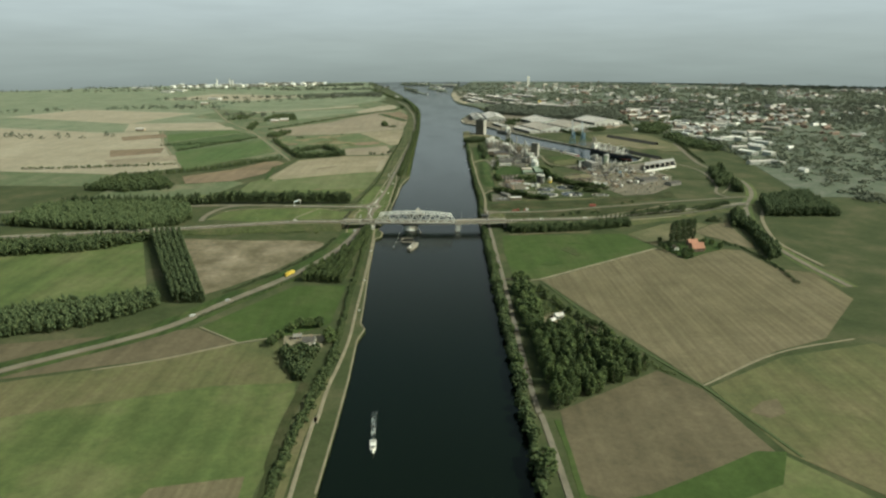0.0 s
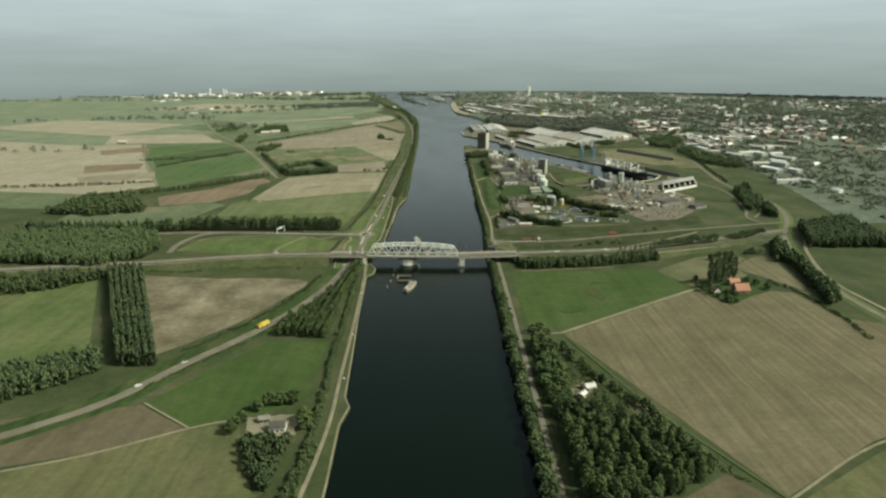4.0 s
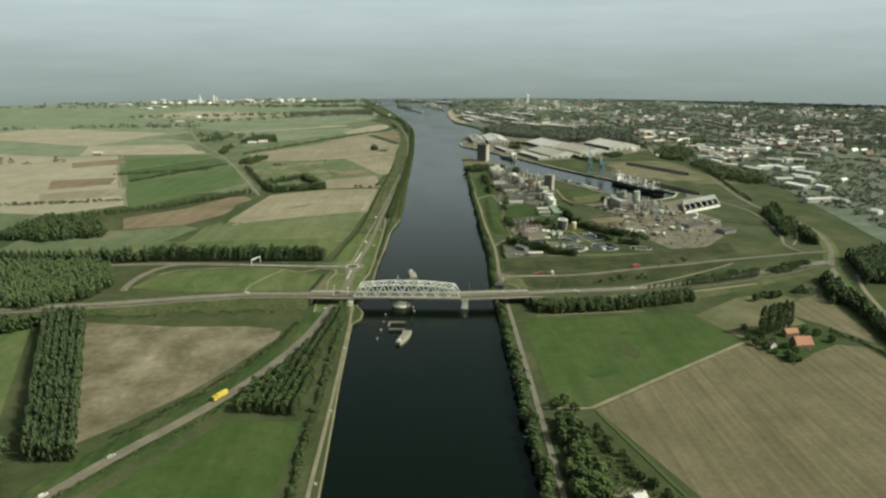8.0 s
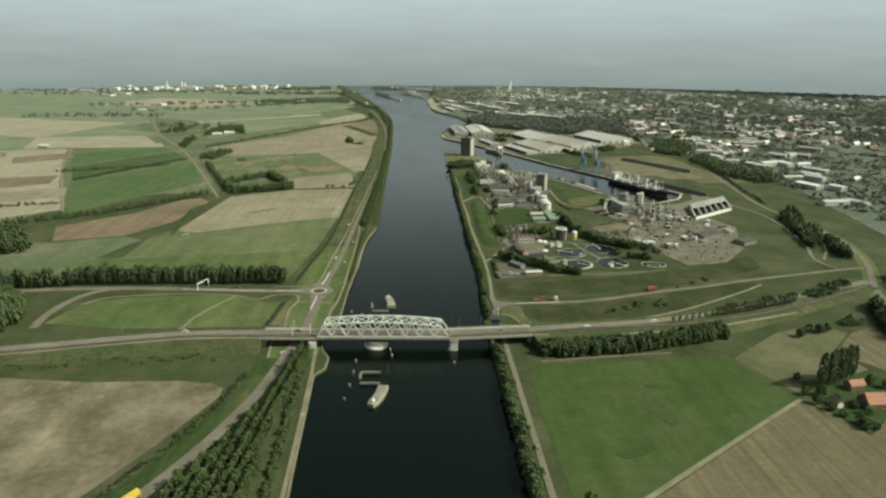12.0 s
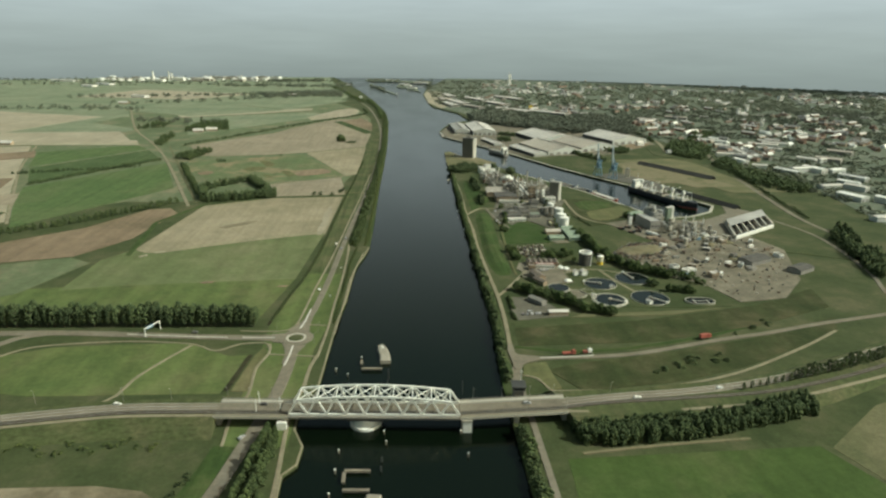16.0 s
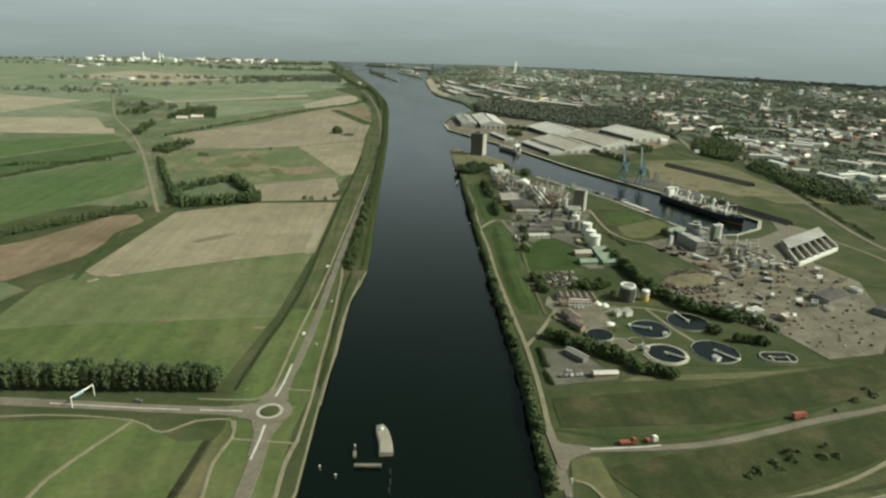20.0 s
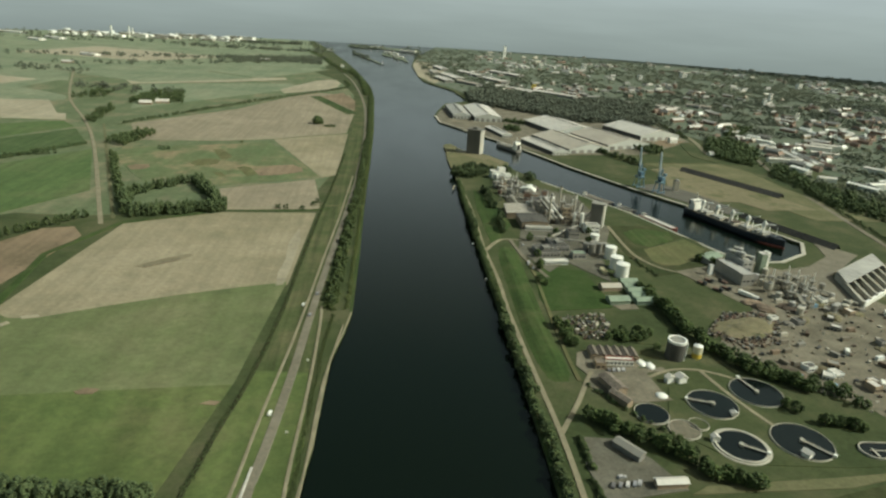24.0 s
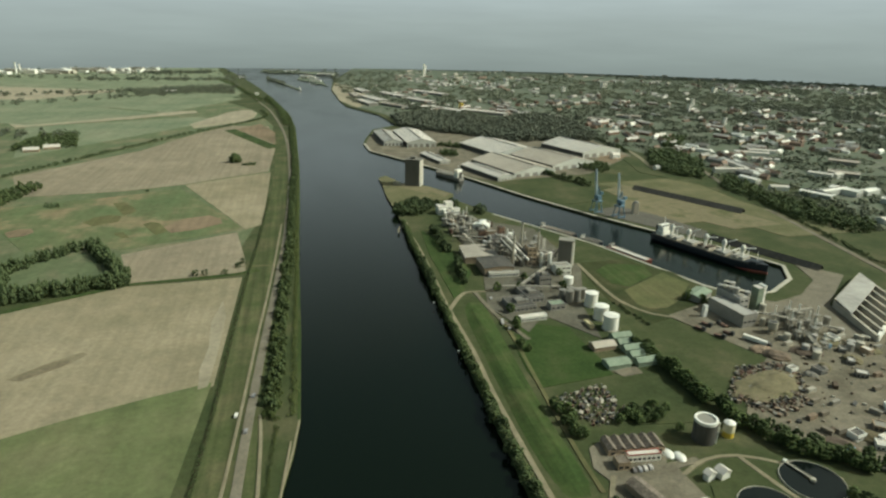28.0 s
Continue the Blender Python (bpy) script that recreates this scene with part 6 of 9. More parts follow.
M_JIB = plain("pale_blue_jib_paint", (0.50, 0.58, 0.63), 0.1, 0.6, 0.5)
M_HULL = plain("black_hull_paint", (0.020, 0.026, 0.034), 0.2, 0.3, 0.5, stain=(0.04, 0.04, 0.045))
M_REDP = plain("dull_red_paint", (0.30, 0.085, 0.06), 0.18, 0.5, 0.6, stain=(0.20, 0.08, 0.05))
M_RUST = plain("rusty_scrap", (0.15, 0.115, 0.085), 0.35, 0.9, 0.9, objvar=0.5)
M_CREAM = plain("dull_cream_paint", (0.50, 0.45, 0.27), 0.15, 0.5, 0.8)
M_BROWNRED = plain("rusty_red_iron", (0.125, 0.078, 0.058), 0.3, 0.9, 0.9)
M_YELLOW = plain("yellow_paint", (0.68, 0.50, 0.07), 0.1, 0.5, 0.5, stain=(0.50, 0.38, 0.10))
M_CARS = plain("car_paint", (0.30, 0.30, 0.31), 0.05, 0.5, 0.35, objvar=0.75)
M_BASINW = plain("settling_basin_water", (0.006, 0.009, 0.008), 0.2, 0.2, 0.16, spec=0.28)
# silo concrete of the sunlit face, its brightness put into the colour
M_PALEC = plain("lit_silo_concrete", (0.50, 0.48, 0.42), 0.10, 0.3, 0.85, streak=(1, 1, 0.12), stain=(0.36, 0.34, 0.29))
# dark tank sheeting, used too for the shade painted on warehouse sides
M_SHELL = plain("dark_tank_and_side_shade", (0.075, 0.073, 0.066), 0.2, 0.5, 0.7, streak=(1, 1, 0.15), stain=(0.11, 0.10, 0.09))
M_ROOFBROWN = plain("mottled_brown_roof", (0.15, 0.125, 0.10), 0.35, 0.7, 0.9, stain=(0.26, 0.23, 0.19))
# silo concrete of the shaded faces, stained and coloured darker for the shade
M_SILO = plain("shaded_stained_silo_concrete", (0.150, 0.145, 0.128), 0.16, 0.25, 0.9, streak=(1, 1, 0.12), stain=(0.15, 0.148, 0.14))


def hall(name, x, y, length, width, h, rise, turn, wall, roof, label, bays=0, lit=0, ribs=0, side=None):
    """A hall with a pitched roof, gates in one gable and ridge vents; length runs along its own y."""
    e = thing(name, (x, y, 0), label, "industrial hall" if length > 25 else "shed", turn=turn, lengthways=True)
    width, length = width * stretch(x, y, turn)[0], length * stretch(x, y, turn + 90)[0]
    a, b = width / 2, length / 2
    part("wall", house_walls(-a, -b, a, b, h, h + rise, 'y'), wall, e)
    bm = bmesh.new()
    gable(bm, -a, -b, a, b, h, h + rise, 'y', 0.5, 0.3)
    part("roof", bm, roof, e)
    for k in range(bays):
        u = -a + width * (k + 0.5) / bays
        part("gate", boxes((u - width / bays * 0.3, -b - 0.12, 0, u + width / bays * 0.3, -b + 0.05, h * 0.7)), M_WALLGREY, e, "grey sheet gate")
    # boxes over the long sides put their shade into the colour
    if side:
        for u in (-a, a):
            part("side_wall", boxes((u - 0.12, -b + 0.6, 0, u + 0.12, b - 0.6, h - 0.5)), side, e, "long side coloured dark for its shade")
    for k in range(lit):
        v = -b + length * (k + 0.5) / lit
        bm = bmesh.new()
        beam(bm, (-a * 0.85, v, h + rise * 0.15 + 0.45), (-a * 0.12, v, h + rise * 0.88 + 0.45), 1.4, 0.15)
        part("rooflight", bm, M_WHITE, e)
    for k in range(ribs):
        v = -b + length * (k + 0.5) / ribs
        bm = bmesh.new()
        for s in (-1, 1):
            beam(bm, (s * a, v, h + 0.28), (s * 0.3, v, h + rise + 0.34), 0.5, 0.12)
        part("roof_seam", bm, M_ROOFGREY, e)
    if length > 40:
        part("ridge_vent", boxes((-0.9, -b * 0.9, h + rise, 0.9, b * 0.9, h + rise + 1.1)), M_ROOFGREY, e)
    return e


def block(name, x, y, dx, dy, h, turn, wall, roof, label, rows=0, cols=0, plant_room=False, category="building", band=None):
    """A flat-roofed building with parapet, windows set in frames and roof plant."""
    e = thing(name, (x, y, 0), label, category, turn=turn)
    dx, dy = dx * stretch(x, y, turn)[0], dy * stretch(x, y, turn + 90)[0]
    a, b = dx / 2, dy / 2
    part("wall", boxes((-a, -b, 0, a, b, h)), wall, e)
    part("roof", boxes((-a + 0.3, -b + 0.3, h, a - 0.3, b - 0.3, h + 0.15)), roof, e)
    bm = boxes((-a - 0.1, -b - 0.1, h, a + 0.1, -b + 0.3, h + 0.55), (-a - 0.1, b - 0.3, h, a + 0.1, b + 0.1, h + 0.55), (-a - 0.1, -b + 0.3, h, -a + 0.3, b - 0.3, h + 0.55), (a - 0.3, -b + 0.3, h, a + 0.1, b - 0.3, h + 0.55))
    part("parapet", bm, band or wall, e)
    for r in range(rows):
        z = h * (r + 0.45) / max(rows, 1)
        for c in range(cols):
            u = -a + dx * (c + 0.5) / cols
            w = dx / cols * 0.33
            part("window", boxes((u - w, -b - 0.06, z - 0.6, u + w, -b + 0.05, z + 0.7)), M_GLASS, e)
    if plant_room:
        part("roof_plant", boxes((-a * 0.4, -b * 0.4, h + 0.15, a * 0.3, b * 0.3, h + 2.4), (a * 0.45, -b * 0.3, h + 0.15, a * 0.7, b * 0.1, h + 1.4)), M_GREYST, e)
    return e


def tank(name, x, y, r, h, mat, label, roof=None, rail=True, category="tank", group="", base=True):
    e = thing(name, (x, y, 0), label, category, group)
    part("shell", drums((0, 0, 0, h, r, r, 32)), mat, e)
    part("roof", drums((0, 0, h, h + r * 0.16, r * 1.01, r * 0.12, 32)), roof or mat, e)
    if rail:
        part("rim", drums((0, 0, h - 0.35, h + 0.05, r * 1.04, r * 1.04, 32)), mat, e)
        bm = bmesh.new()
        for k in range(10):
            q = -0.6 + k * 0.22
            beam(bm, (r * 1.06 * math.cos(q), r * 1.06 * math.sin(q), h * (0.05 + k * 0.095)), (r * 1.06 * math.cos(q + 0.22), r * 1.06 * math.sin(q + 0.22), h * (0.145 + k * 0.095)), 0.5, 0.15)
        part("stair", bm, M_GREYST, e)
    if base:
        part("plinth", drums((0, 0, -0.2, 0.4, r * 1.12, r * 1.12, 32)), M_CONC, e)
    return e


def lattice(name, x, y, w, h, label, mat=None, top=True):
    """An open steel tower with floors."""
    h *= 0.76
    e = thing(name, (x, y, 0), label, "process tower")
    mat = mat or M_GREYST
    for sx in (-1, 1):
        for sy in (-1, 1):
            part("post", beams(0.45, ((sx * w, sy * w, 0), (sx * w, sy * w, h))), mat, e)
    n = max(2, int(h / 4))
    for k in range(n):
        z = h * (k + 1) / n
        part("floor", boxes((-w - 0.4, -w - 0.4, z - 0.3, w + 0.4, w + 0.4, z)), M_GREYST if k % 2 else M_ROOFGREY, e)
        z0 = h * k / n
        part("brace", beams(0.2, ((-w, -w, z0), (w, -w, z)), ((w, -w, z0), (w, w, z)), ((-w, w, z0), (-w, -w, z))), mat, e)
    part("vessel", drums((0, 0, 0.5, h * 0.94, w * 0.55, w * 0.55, 16)), M_CONC, e, "pale upright vessel")
    if top:
        part("vent_pipe", drums((w * 0.5, w * 0.5, h, h + 6, 0.5, 0.4, 12)), M_WHITE, e)
    return e


def pipe_rack(x0, y0, x1, y1, h, label):
    e = thing("pipe_rack", (0, 0, 0), label, "pipe rack")
    e.matrix_basis = Matrix.Identity(4)
    a, b = Vector((*at(x0, y0), 0)), Vector((*at(x1, y1), 0))
    d = (b - a).normalized()
    s = Vector((d.y, -d.x, 0))
    n = max(2, int((b - a).length / 7))
    for k in range(n + 1):
        p = a + (b - a) * k / n
        for q in (-1.6, 1.6):
            part("post", beams(0.3, (p + s * q, p + s * q + Vector((0, 0, h)))), M_GREYST, e)
        part("cross_beam", beams(0.3, (p - s * 1.8 + Vector((0, 0, h)), p + s * 1.8 + Vector((0, 0, h)))), M_GREYST, e)
    for q, w in ((-1.3, 0.5), (-0.6, 0.35), (0.1, 0.6), (0.9, 0.4), (1.4, 0.3)):
        part("pipe", beams(w, (a + s * q + Vector((0, 0, h + 0.4)), b + s * q + Vector((0, 0, h + 0.4)))), M_CONC if w > 0.4 else M_GREYST, e)
    return e


# ---------------------------------------------------------------- grain silo and warehouses
_e = thing("grain_silo", (152, 1129, 0), "tall stained concrete grain silo at the harbour mouth", "silo", turn=-25.6)
part("body", boxes((-10, -8.5, 0, 10, 8.5, 35)), M_SILO, _e)
for _k in range(5):
    part("pilaster", boxes((-9.8 + _k * 4.75, -8.8, 0, -9.2 + _k * 4.75, -8.4, 34.6)), M_SILO, _e)
for _k in range(4):
    # cells on the sun side take the lit copy of the concrete
    part("cell", drums((9.6, -6.4 + _k * 4.25, 0, 34.4, 2.1, 2.1, 16)), M_PALEC, _e, "rounded silo cell coloured pale as the sunlit face")
part("parapet", boxes((-10.2, -8.9, 35, 11.6, 8.7, 35.8)), M_SILO, _e)
part("head_house", boxes((-4, -3, 35.8, 3, 3, 38.4)), M_SILO, _e)
part("loading_jetty", boxes((-22, -10, 0, -10, -6, 3), (-26, -9, 0, -22, -7, 5)), M_CONC, _e)

for _x, _y, _l, _w, _h, _r, _t, _m, _lab in [
        (342, 1456, 143, 90, 8, 9.0, 13, M_ROOFPALE, "large pale-roofed warehouse beside the basin"), (396, 1327, 129, 88, 8, 9.0, 16, M_ROOFTAN, "wide tan-roofed warehouse beside the basin"), (318, 1266, 140, 76, 7, 8.0, 14, M_ROOFTAN, "wide tan-roofed storage hall beside the quay"),
        (486, 1457, 131, 90, 9, 9.0, 16, M_ROOFPALE, "large pale-roofed warehouse behind the others"), (268, 1216, 120, 28, 6, 3.0, 14, M_ROOFPALE, "long pale-roofed shed on the quay"), (215, 1586, 180, 50, 9, 6.0, 1, M_ROOFPALE, "white-roofed shed on the harbour quay"), (169, 1590, 160, 32, 8, 4.0, 1, M_ROOFMID, "grey-roofed shed on the harbour quay"), (216, 1352, 90, 18, 5, 2.0, 11, M_ROOFPALE, "low white-roofed shed beside the quay")]:
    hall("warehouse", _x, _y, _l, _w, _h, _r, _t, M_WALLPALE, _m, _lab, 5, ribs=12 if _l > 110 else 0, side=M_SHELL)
for _x, _y, _l, _w, _t in [(690, 1262, 150, 16, -6), (704, 1256, 120, 12, -6), (790, 1412, 60, 22, 60), (652, 1226, 50, 16, 84), (640, 1140, 40, 12, 10), (646, 1070, 24, 16, 70), (700, 1460, 70, 14, 40), (772, 1332, 44, 18, 62), (826, 1440, 50, 20, 60), (672, 1180, 30, 12, 0)]:
    hall("commercial_hall", _x, _y, _l, _w, 6, 1.5, _t, M_WHITE, M_ROOFPALE if _w > 15 else M_WHITE, "long white-roofed commercial hall at the edge of town", 3)


# ---------------------------------------------------------------- quay cranes, ship, barges
def crane(x, y, turn, label):
    e = thing("quay_crane", (x, y, 0.3), label, "crane", "cranes on the quay", turn)
    for sx in (-5, 5):
        for sy in (-5, 5):
            part("portal_leg", beams(0.9, ((sx, sy, 0), (sx * 0.6, sy * 0.6, 14))), M_BLUE, e)
    part("portal_beam", boxes((-4.5, -4.5, 13.2, 4.5, 4.5, 14.4)), M_BLUE, e)
    for sy in (-5, 5):
        part("sill_beam", boxes((-5.5, sy - 0.6, 1.2, 5.5, sy + 0.6, 2.0)), M_BLUE, e)
    part("slewing_drum", drums((0, 0, 14.4, 16.4, 2.2, 2.2, 20)), M_DARK, e)
    part("machine_house", boxes((-2.4, -5.5, 16.4, 2.4, 2.4, 20.6)), M_BLUE, e)
    part("cabin", boxes((-1.2, 2.4, 16.8, 1.2, 4.4, 19.2)), M_GLASS, e)
    part("mast", beams(0.7, ((-1.6, -2, 20.6), (0, -1, 31)), ((1.6, -2, 20.6), (0, -1, 31)), ((0, 2, 20.6), (0, -1, 31))), M_BLUE, e)
    part("jib", beams(0.8, ((-1.3, 2.4, 19), (-0.3, 7, 50)), ((1.3, 2.4, 19), (0.3, 7, 50)), ((0, 1.2, 20), (0, 6, 50))), M_JIB, e, "pale blue jib raised almost upright")
    part("jib_lacing", beams(0.4, *[((-1.2 + 0.09 * k, 2.5 + 0.46 * k, 19 + 3.1 * k), (1.1 - 0.09 * k, 2.9 + 0.46 * k, 22 + 3.1 * k)) for k in range(10)]), M_JIB, e)
    part("counterweight", boxes((-1.6, -8.5, 23, 1.6, -5.5, 26)), M_BLUE, e)
    part("tie", beams(0.25, ((0, -1, 31), (0, -7, 26)), ((0, -1, 31), (0, 5.6, 42))), M_DARK, e)
    return e


crane(337, 940, 20, "tall blue quay crane with its jib raised")
crane(353, 909, 26, "tall blue quay crane with its jib raised")
_e = thing("hopper", (381, 930, 0), "tan concrete hopper standing on the storage yard", "hopper")
part("body", boxes((-3, -3, 0, 3, 3, 13)), M_CONC, _e)
part("cone", drums((0, 0, 13, 15, 3.2, 2.2, 16)), M_WALLGREY, _e)
_e = thing("coal_heap", (478, 1005, 0), "long dark heap of bulk goods on the yard", "heap", turn=-66)
_bm = bmesh.new()
gable(_bm, -75, -6, 75, 6, 0.2, 5.5, 'x', 0, 0.4)
part("mound", _bm, M_ROOFDARK, _e)


_e = thing("coal_heap", (436, 735, 0), "long dark heap of coal along the quay behind the ship", "heap", turn=-71)
_bm = bmesh.new()
gable(_bm, -55, -5, 55, 5, 0.2, 5.0, 'x', 0, 0.4)
part("mound", _bm, M_ROOFDARK, _e)


def hull_mesh(length, beam_w, low, high, bow=0.22):
    bm = bmesh.new()
    st = [(-0.5, 0.8), (-0.46, 1.0), (0.0, 1.0), (0.5 - bow, 1.0), (0.5 - bow * 0.45, 0.72), (0.5, 0.06)]
    rings = []
    for u, w in st:
        x, b = u * length, w * beam_w / 2
        sh = high + (1.6 if u > 0.4 else 0.0)
        rings.append([bm.verts.new(p) for p in ((x, -b * 0.8, low), (x, -b, low + (sh - low) * 0.5), (x, -b, sh), (x, b, sh), (x, b, low + (sh - low) * 0.5), (x, b * 0.8, low))])
    for r0, r1 in zip(rings[:-1], rings[1:]):
        for k in range(6):
            bm.faces.new((r0[k], r0[(k + 1) % 6], r1[(k + 1) % 6], r1[k]))
    bm.faces.new(rings[0])
    bm.faces.new(rings[-1])
    bmesh.ops.recalc_face_normals(bm, faces=bm.faces[:])
    return bm


def cargo_ship():
    e = thing("cargo_ship", (382, 744, WATER_Z), "dark blue-black bulk carrier with white deck cranes moored at the quay", "ship", turn=-72)
    e.scale = (stretch(382, 744, -72)[0], 0.88, 1.0)
    L = 152.0
    part("hull", hull_mesh(L, 21, -1.5, 6.5), M_HULL, e)
    part("boot_top", hull_mesh(L * 1.002, 21.1, -1.6, -0.1), M_REDP, e, "dull red waterline band")
    part("deck", boxes((-L * 0.48, -9.6, 6.5, L * 0.38, 9.6, 6.75)), M_TIMBER, e, "brown deck")
    part("deckhouse", boxes((-70, -6.5, 6.7, -60, 6.5, 11), (-69, -5.5, 11, -61, 5.5, 15), (-68, -7.5, 15, -62, 7.5, 17.5)), M_WHITE, e, "white stepped deckhouse")
    part("window_band", boxes((-62.02, -7, 15.8, -61.9, 7, 16.9)), M_GLASS, e)
    part("funnel", boxes((-75, -2, 6.7, -71, 2, 15)), M_DARK, e)
    part("mast", beams(0.4, ((-64, 0, 17.5), (-64, 0, 26))), M_WHITE, e)
    for k in range(5):
        x = -46 + k * 22
        part("hatch_coaming", boxes((x - 8, -7, 6.7, x + 8, 7, 8.2)), M_CONC, e, "pale hatch coaming")
        part("hatch_cover", boxes((x - 7.4, -6.4, 8.2, x + 7.4, 6.4, 8.9)) if k % 2 else boxes((x - 7.4, -6.4, 8.2, x - 2, 6.4, 9.6), (x + 2, -6.4, 8.2, x + 7.4, 6.4, 9.6)), M_ROOFMID if k != 2 else M_RUST, e, "grey hatch cover")
    for k in range(5):
        x = -52 + k * 24
        part("deck_crane", boxes((x - 1.2, -1.2, 6.7, x + 1.2, 1.2, 20)), M_WHITE, e, "white deck crane post")
        part("crane_house", boxes((x - 2.2, -2.0, 15, x + 2.2, 2.0, 18.6)), M_WHITE, e)
        part("crane_jib", beams(0.9, ((x, -0.8, 17), (x + 13, 2.2, 19 + 3 * (k % 2))), ((x, 0.8, 17), (x + 13, 3.0, 19 + 3 * (k % 2)))), M_WHITE, e, "white lattice jib")
        for s in (-1, 1):
            part("kingpost", beams(0.8, ((x + 3, s * 6.2, 6.7), (x + 3, s * 6.2, 14))), M_WHITE, e)
        part("winch", boxes((x + 2, -3, 6.7, x + 4.4, -1.6, 8.6), (x - 4, 2, 6.7, x - 2, 4, 8.4)), M_GREYST, e)
    part("hose_frame", beams(0.8, ((36, -7, 6.7), (36, -7, 14)), ((36, 7, 6.7), (36, 7, 14)), ((36, -7, 14), (36, 7, 14))), M_WHITE, e)
    part("forecastle", boxes((58, -7, 6.6, 66, 7, 9.2)), M_HULL, e)
    part("fore_mast", beams(0.4, ((62, 0, 9), (62, 0, 18))), M_WHITE, e)


cargo_ship()


def barge(x, y, turn, length, hold, label, empty=False):
    e = thing("barge", (x, y, WATER_Z), label, "barge", "moored barges", turn)
    length *= stretch(x, y, turn)[0]
    part("hull", hull_mesh(length, 8.5, -0.6, 2.2, 0.1), M_HULL if not empty else M_REDP, e)
    part("coaming", boxes((-length * 0.36, -3.5, 2.1, length * 0.4, -3.1, 3.4), (-length * 0.36, 3.1, 2.1, length * 0.4, 3.5, 3.4)), M_CONC, e)
    part("hatch_cover", boxes((-length * 0.36, -3.1, 2.1, length * 0.4, 3.1, 3.0)), hold, e)
    part("wheelhouse", boxes((-length * 0.45, -2.6, 2.2, -length * 0.39, 2.6, 5.2)), M_WHITE, e)
    part("wheelhouse_roof", boxes((-length * 0.46, -2.9, 5.2, -length * 0.38, 2.9, 5.5)), M_ROOFGREY, e)
    part("window", boxes((-length * 0.389, -2.2, 3.8, -length * 0.386, 2.2, 4.8)), M_GLASS, e)


barge(264, 849, -65.3, 58, M_ROOFBROWN, "long dark inland barge with grey hatches at the quay")
barge(303.5, 747, -73.5, 66, M_ROOFPALE, "long inland barge with a red hull and pale hatches", True)
barge(285, 803, -67, 32, M_ROOFDARK, "short dark barge with a red and white stern")
_e = thing("coaster", (210, 1197, WATER_Z), "grey coaster with a tall white deckhouse moored at the quay", "ship", turn=112.6)
_e.scale = (stretch(210, 1197, 112.6)[0], 1.0, 1.0)
part("hull", hull_mesh(66, 12, -1.0, 4.0, 0.22), M_WALLGREY, _e)
part("deckhouse", boxes((-29, -5, 4.0, -20, 5, 9), (-28, -4.4, 9, -21, 4.4, 13), (-27, -5.4, 13, -22, 5.4, 15.5)), M_WHITE, _e, "white stepped deckhouse")
part("mast", beams(0.5, ((-24, 0, 15.5), (-24, 0, 22))), M_WHITE, _e)
part("hatch_cover", boxes((-17, -4.2, 4.0, 4, 4.2, 6), (6, -4.2, 4.0, 22, 4.2, 6)), M_GREYST, _e)
part("funnel", boxes((-31.5, -1.5, 4, -29.4, 1.5, 12)), M_DARK, _e)
_e = thing("motor_boat", (-13, -592, WATER_Z), "small white motor boat under way on the canal", "boat", turn=-88)
part("hull", hull_mesh(11, 3.4, -0.5, 1.0, 0.4), M_WHITE, _e)
part("deck", boxes((-4.8, -1.3, 0.98, 2.4, 1.3, 1.06)), M_TIMBER, _e)
part("cabin", boxes((-1.8, -1.2, 1.0, 2.0, 1.2, 2.3)), M_WHITE, _e)
part("window", boxes((2.0, -1.0, 1.4, 2.06, 1.0, 2.1)), M_GLASS, _e)
_v, _f = [], []
for _i in range(13):
    _u = _i / 12
    _v += [(-4 - 30 * _u, -(0.9 + 0.8 * _u), 0.05), (-4 - 30 * _u, 0.9 + 0.8 * _u, 0.05)]
    if _i:
        _f.append((2 * _i - 2, 2 * _i - 1, 2 * _i + 1, 2 * _i))
M_FOAM, _nt, _bs = material("white_wake_foam")
_bs.inputs["Base Color"].default_value = (0.55, 0.58, 0.55, 1)
_al = ramp(_nt, noise_tex(_nt, position(_nt), 0.8, 5, 0.75, (1, 0.35, 1)), [(0.46, (0, 0, 0)), (0.66, (0.8, 0.8, 0.8))])
_nt.links.new(_al, _bs.inputs["Alpha"])
mesh_ob("wake", _v, _f, M_FOAM, _e, "thin white streak of wake")

wood("embankment_trees", "dense dark trees on the foot of the embankment", scatter([(112, -7), (150, -2), (200, 10), (228, 22), (262, 38), (258, 16), (226, 2), (200, -10), (150, -24), (112, -28)], 3.1, random.Random(45)), M_LEAFD, (5.0, 9.0), 1.9, 60, shape="column", seed=45, low=0.02, category="trees")
wood("house_trees", "thicket of dark trees beside the sandy farmyard", scatter([(-86, -436), (-56, -440), (-57, -487), (-66, -500), (-76, -470)], 5.0, random.Random(46)), M_LEAFD, (4, 8), 2.8, 34, seed=46, low=0.03, category="trees")


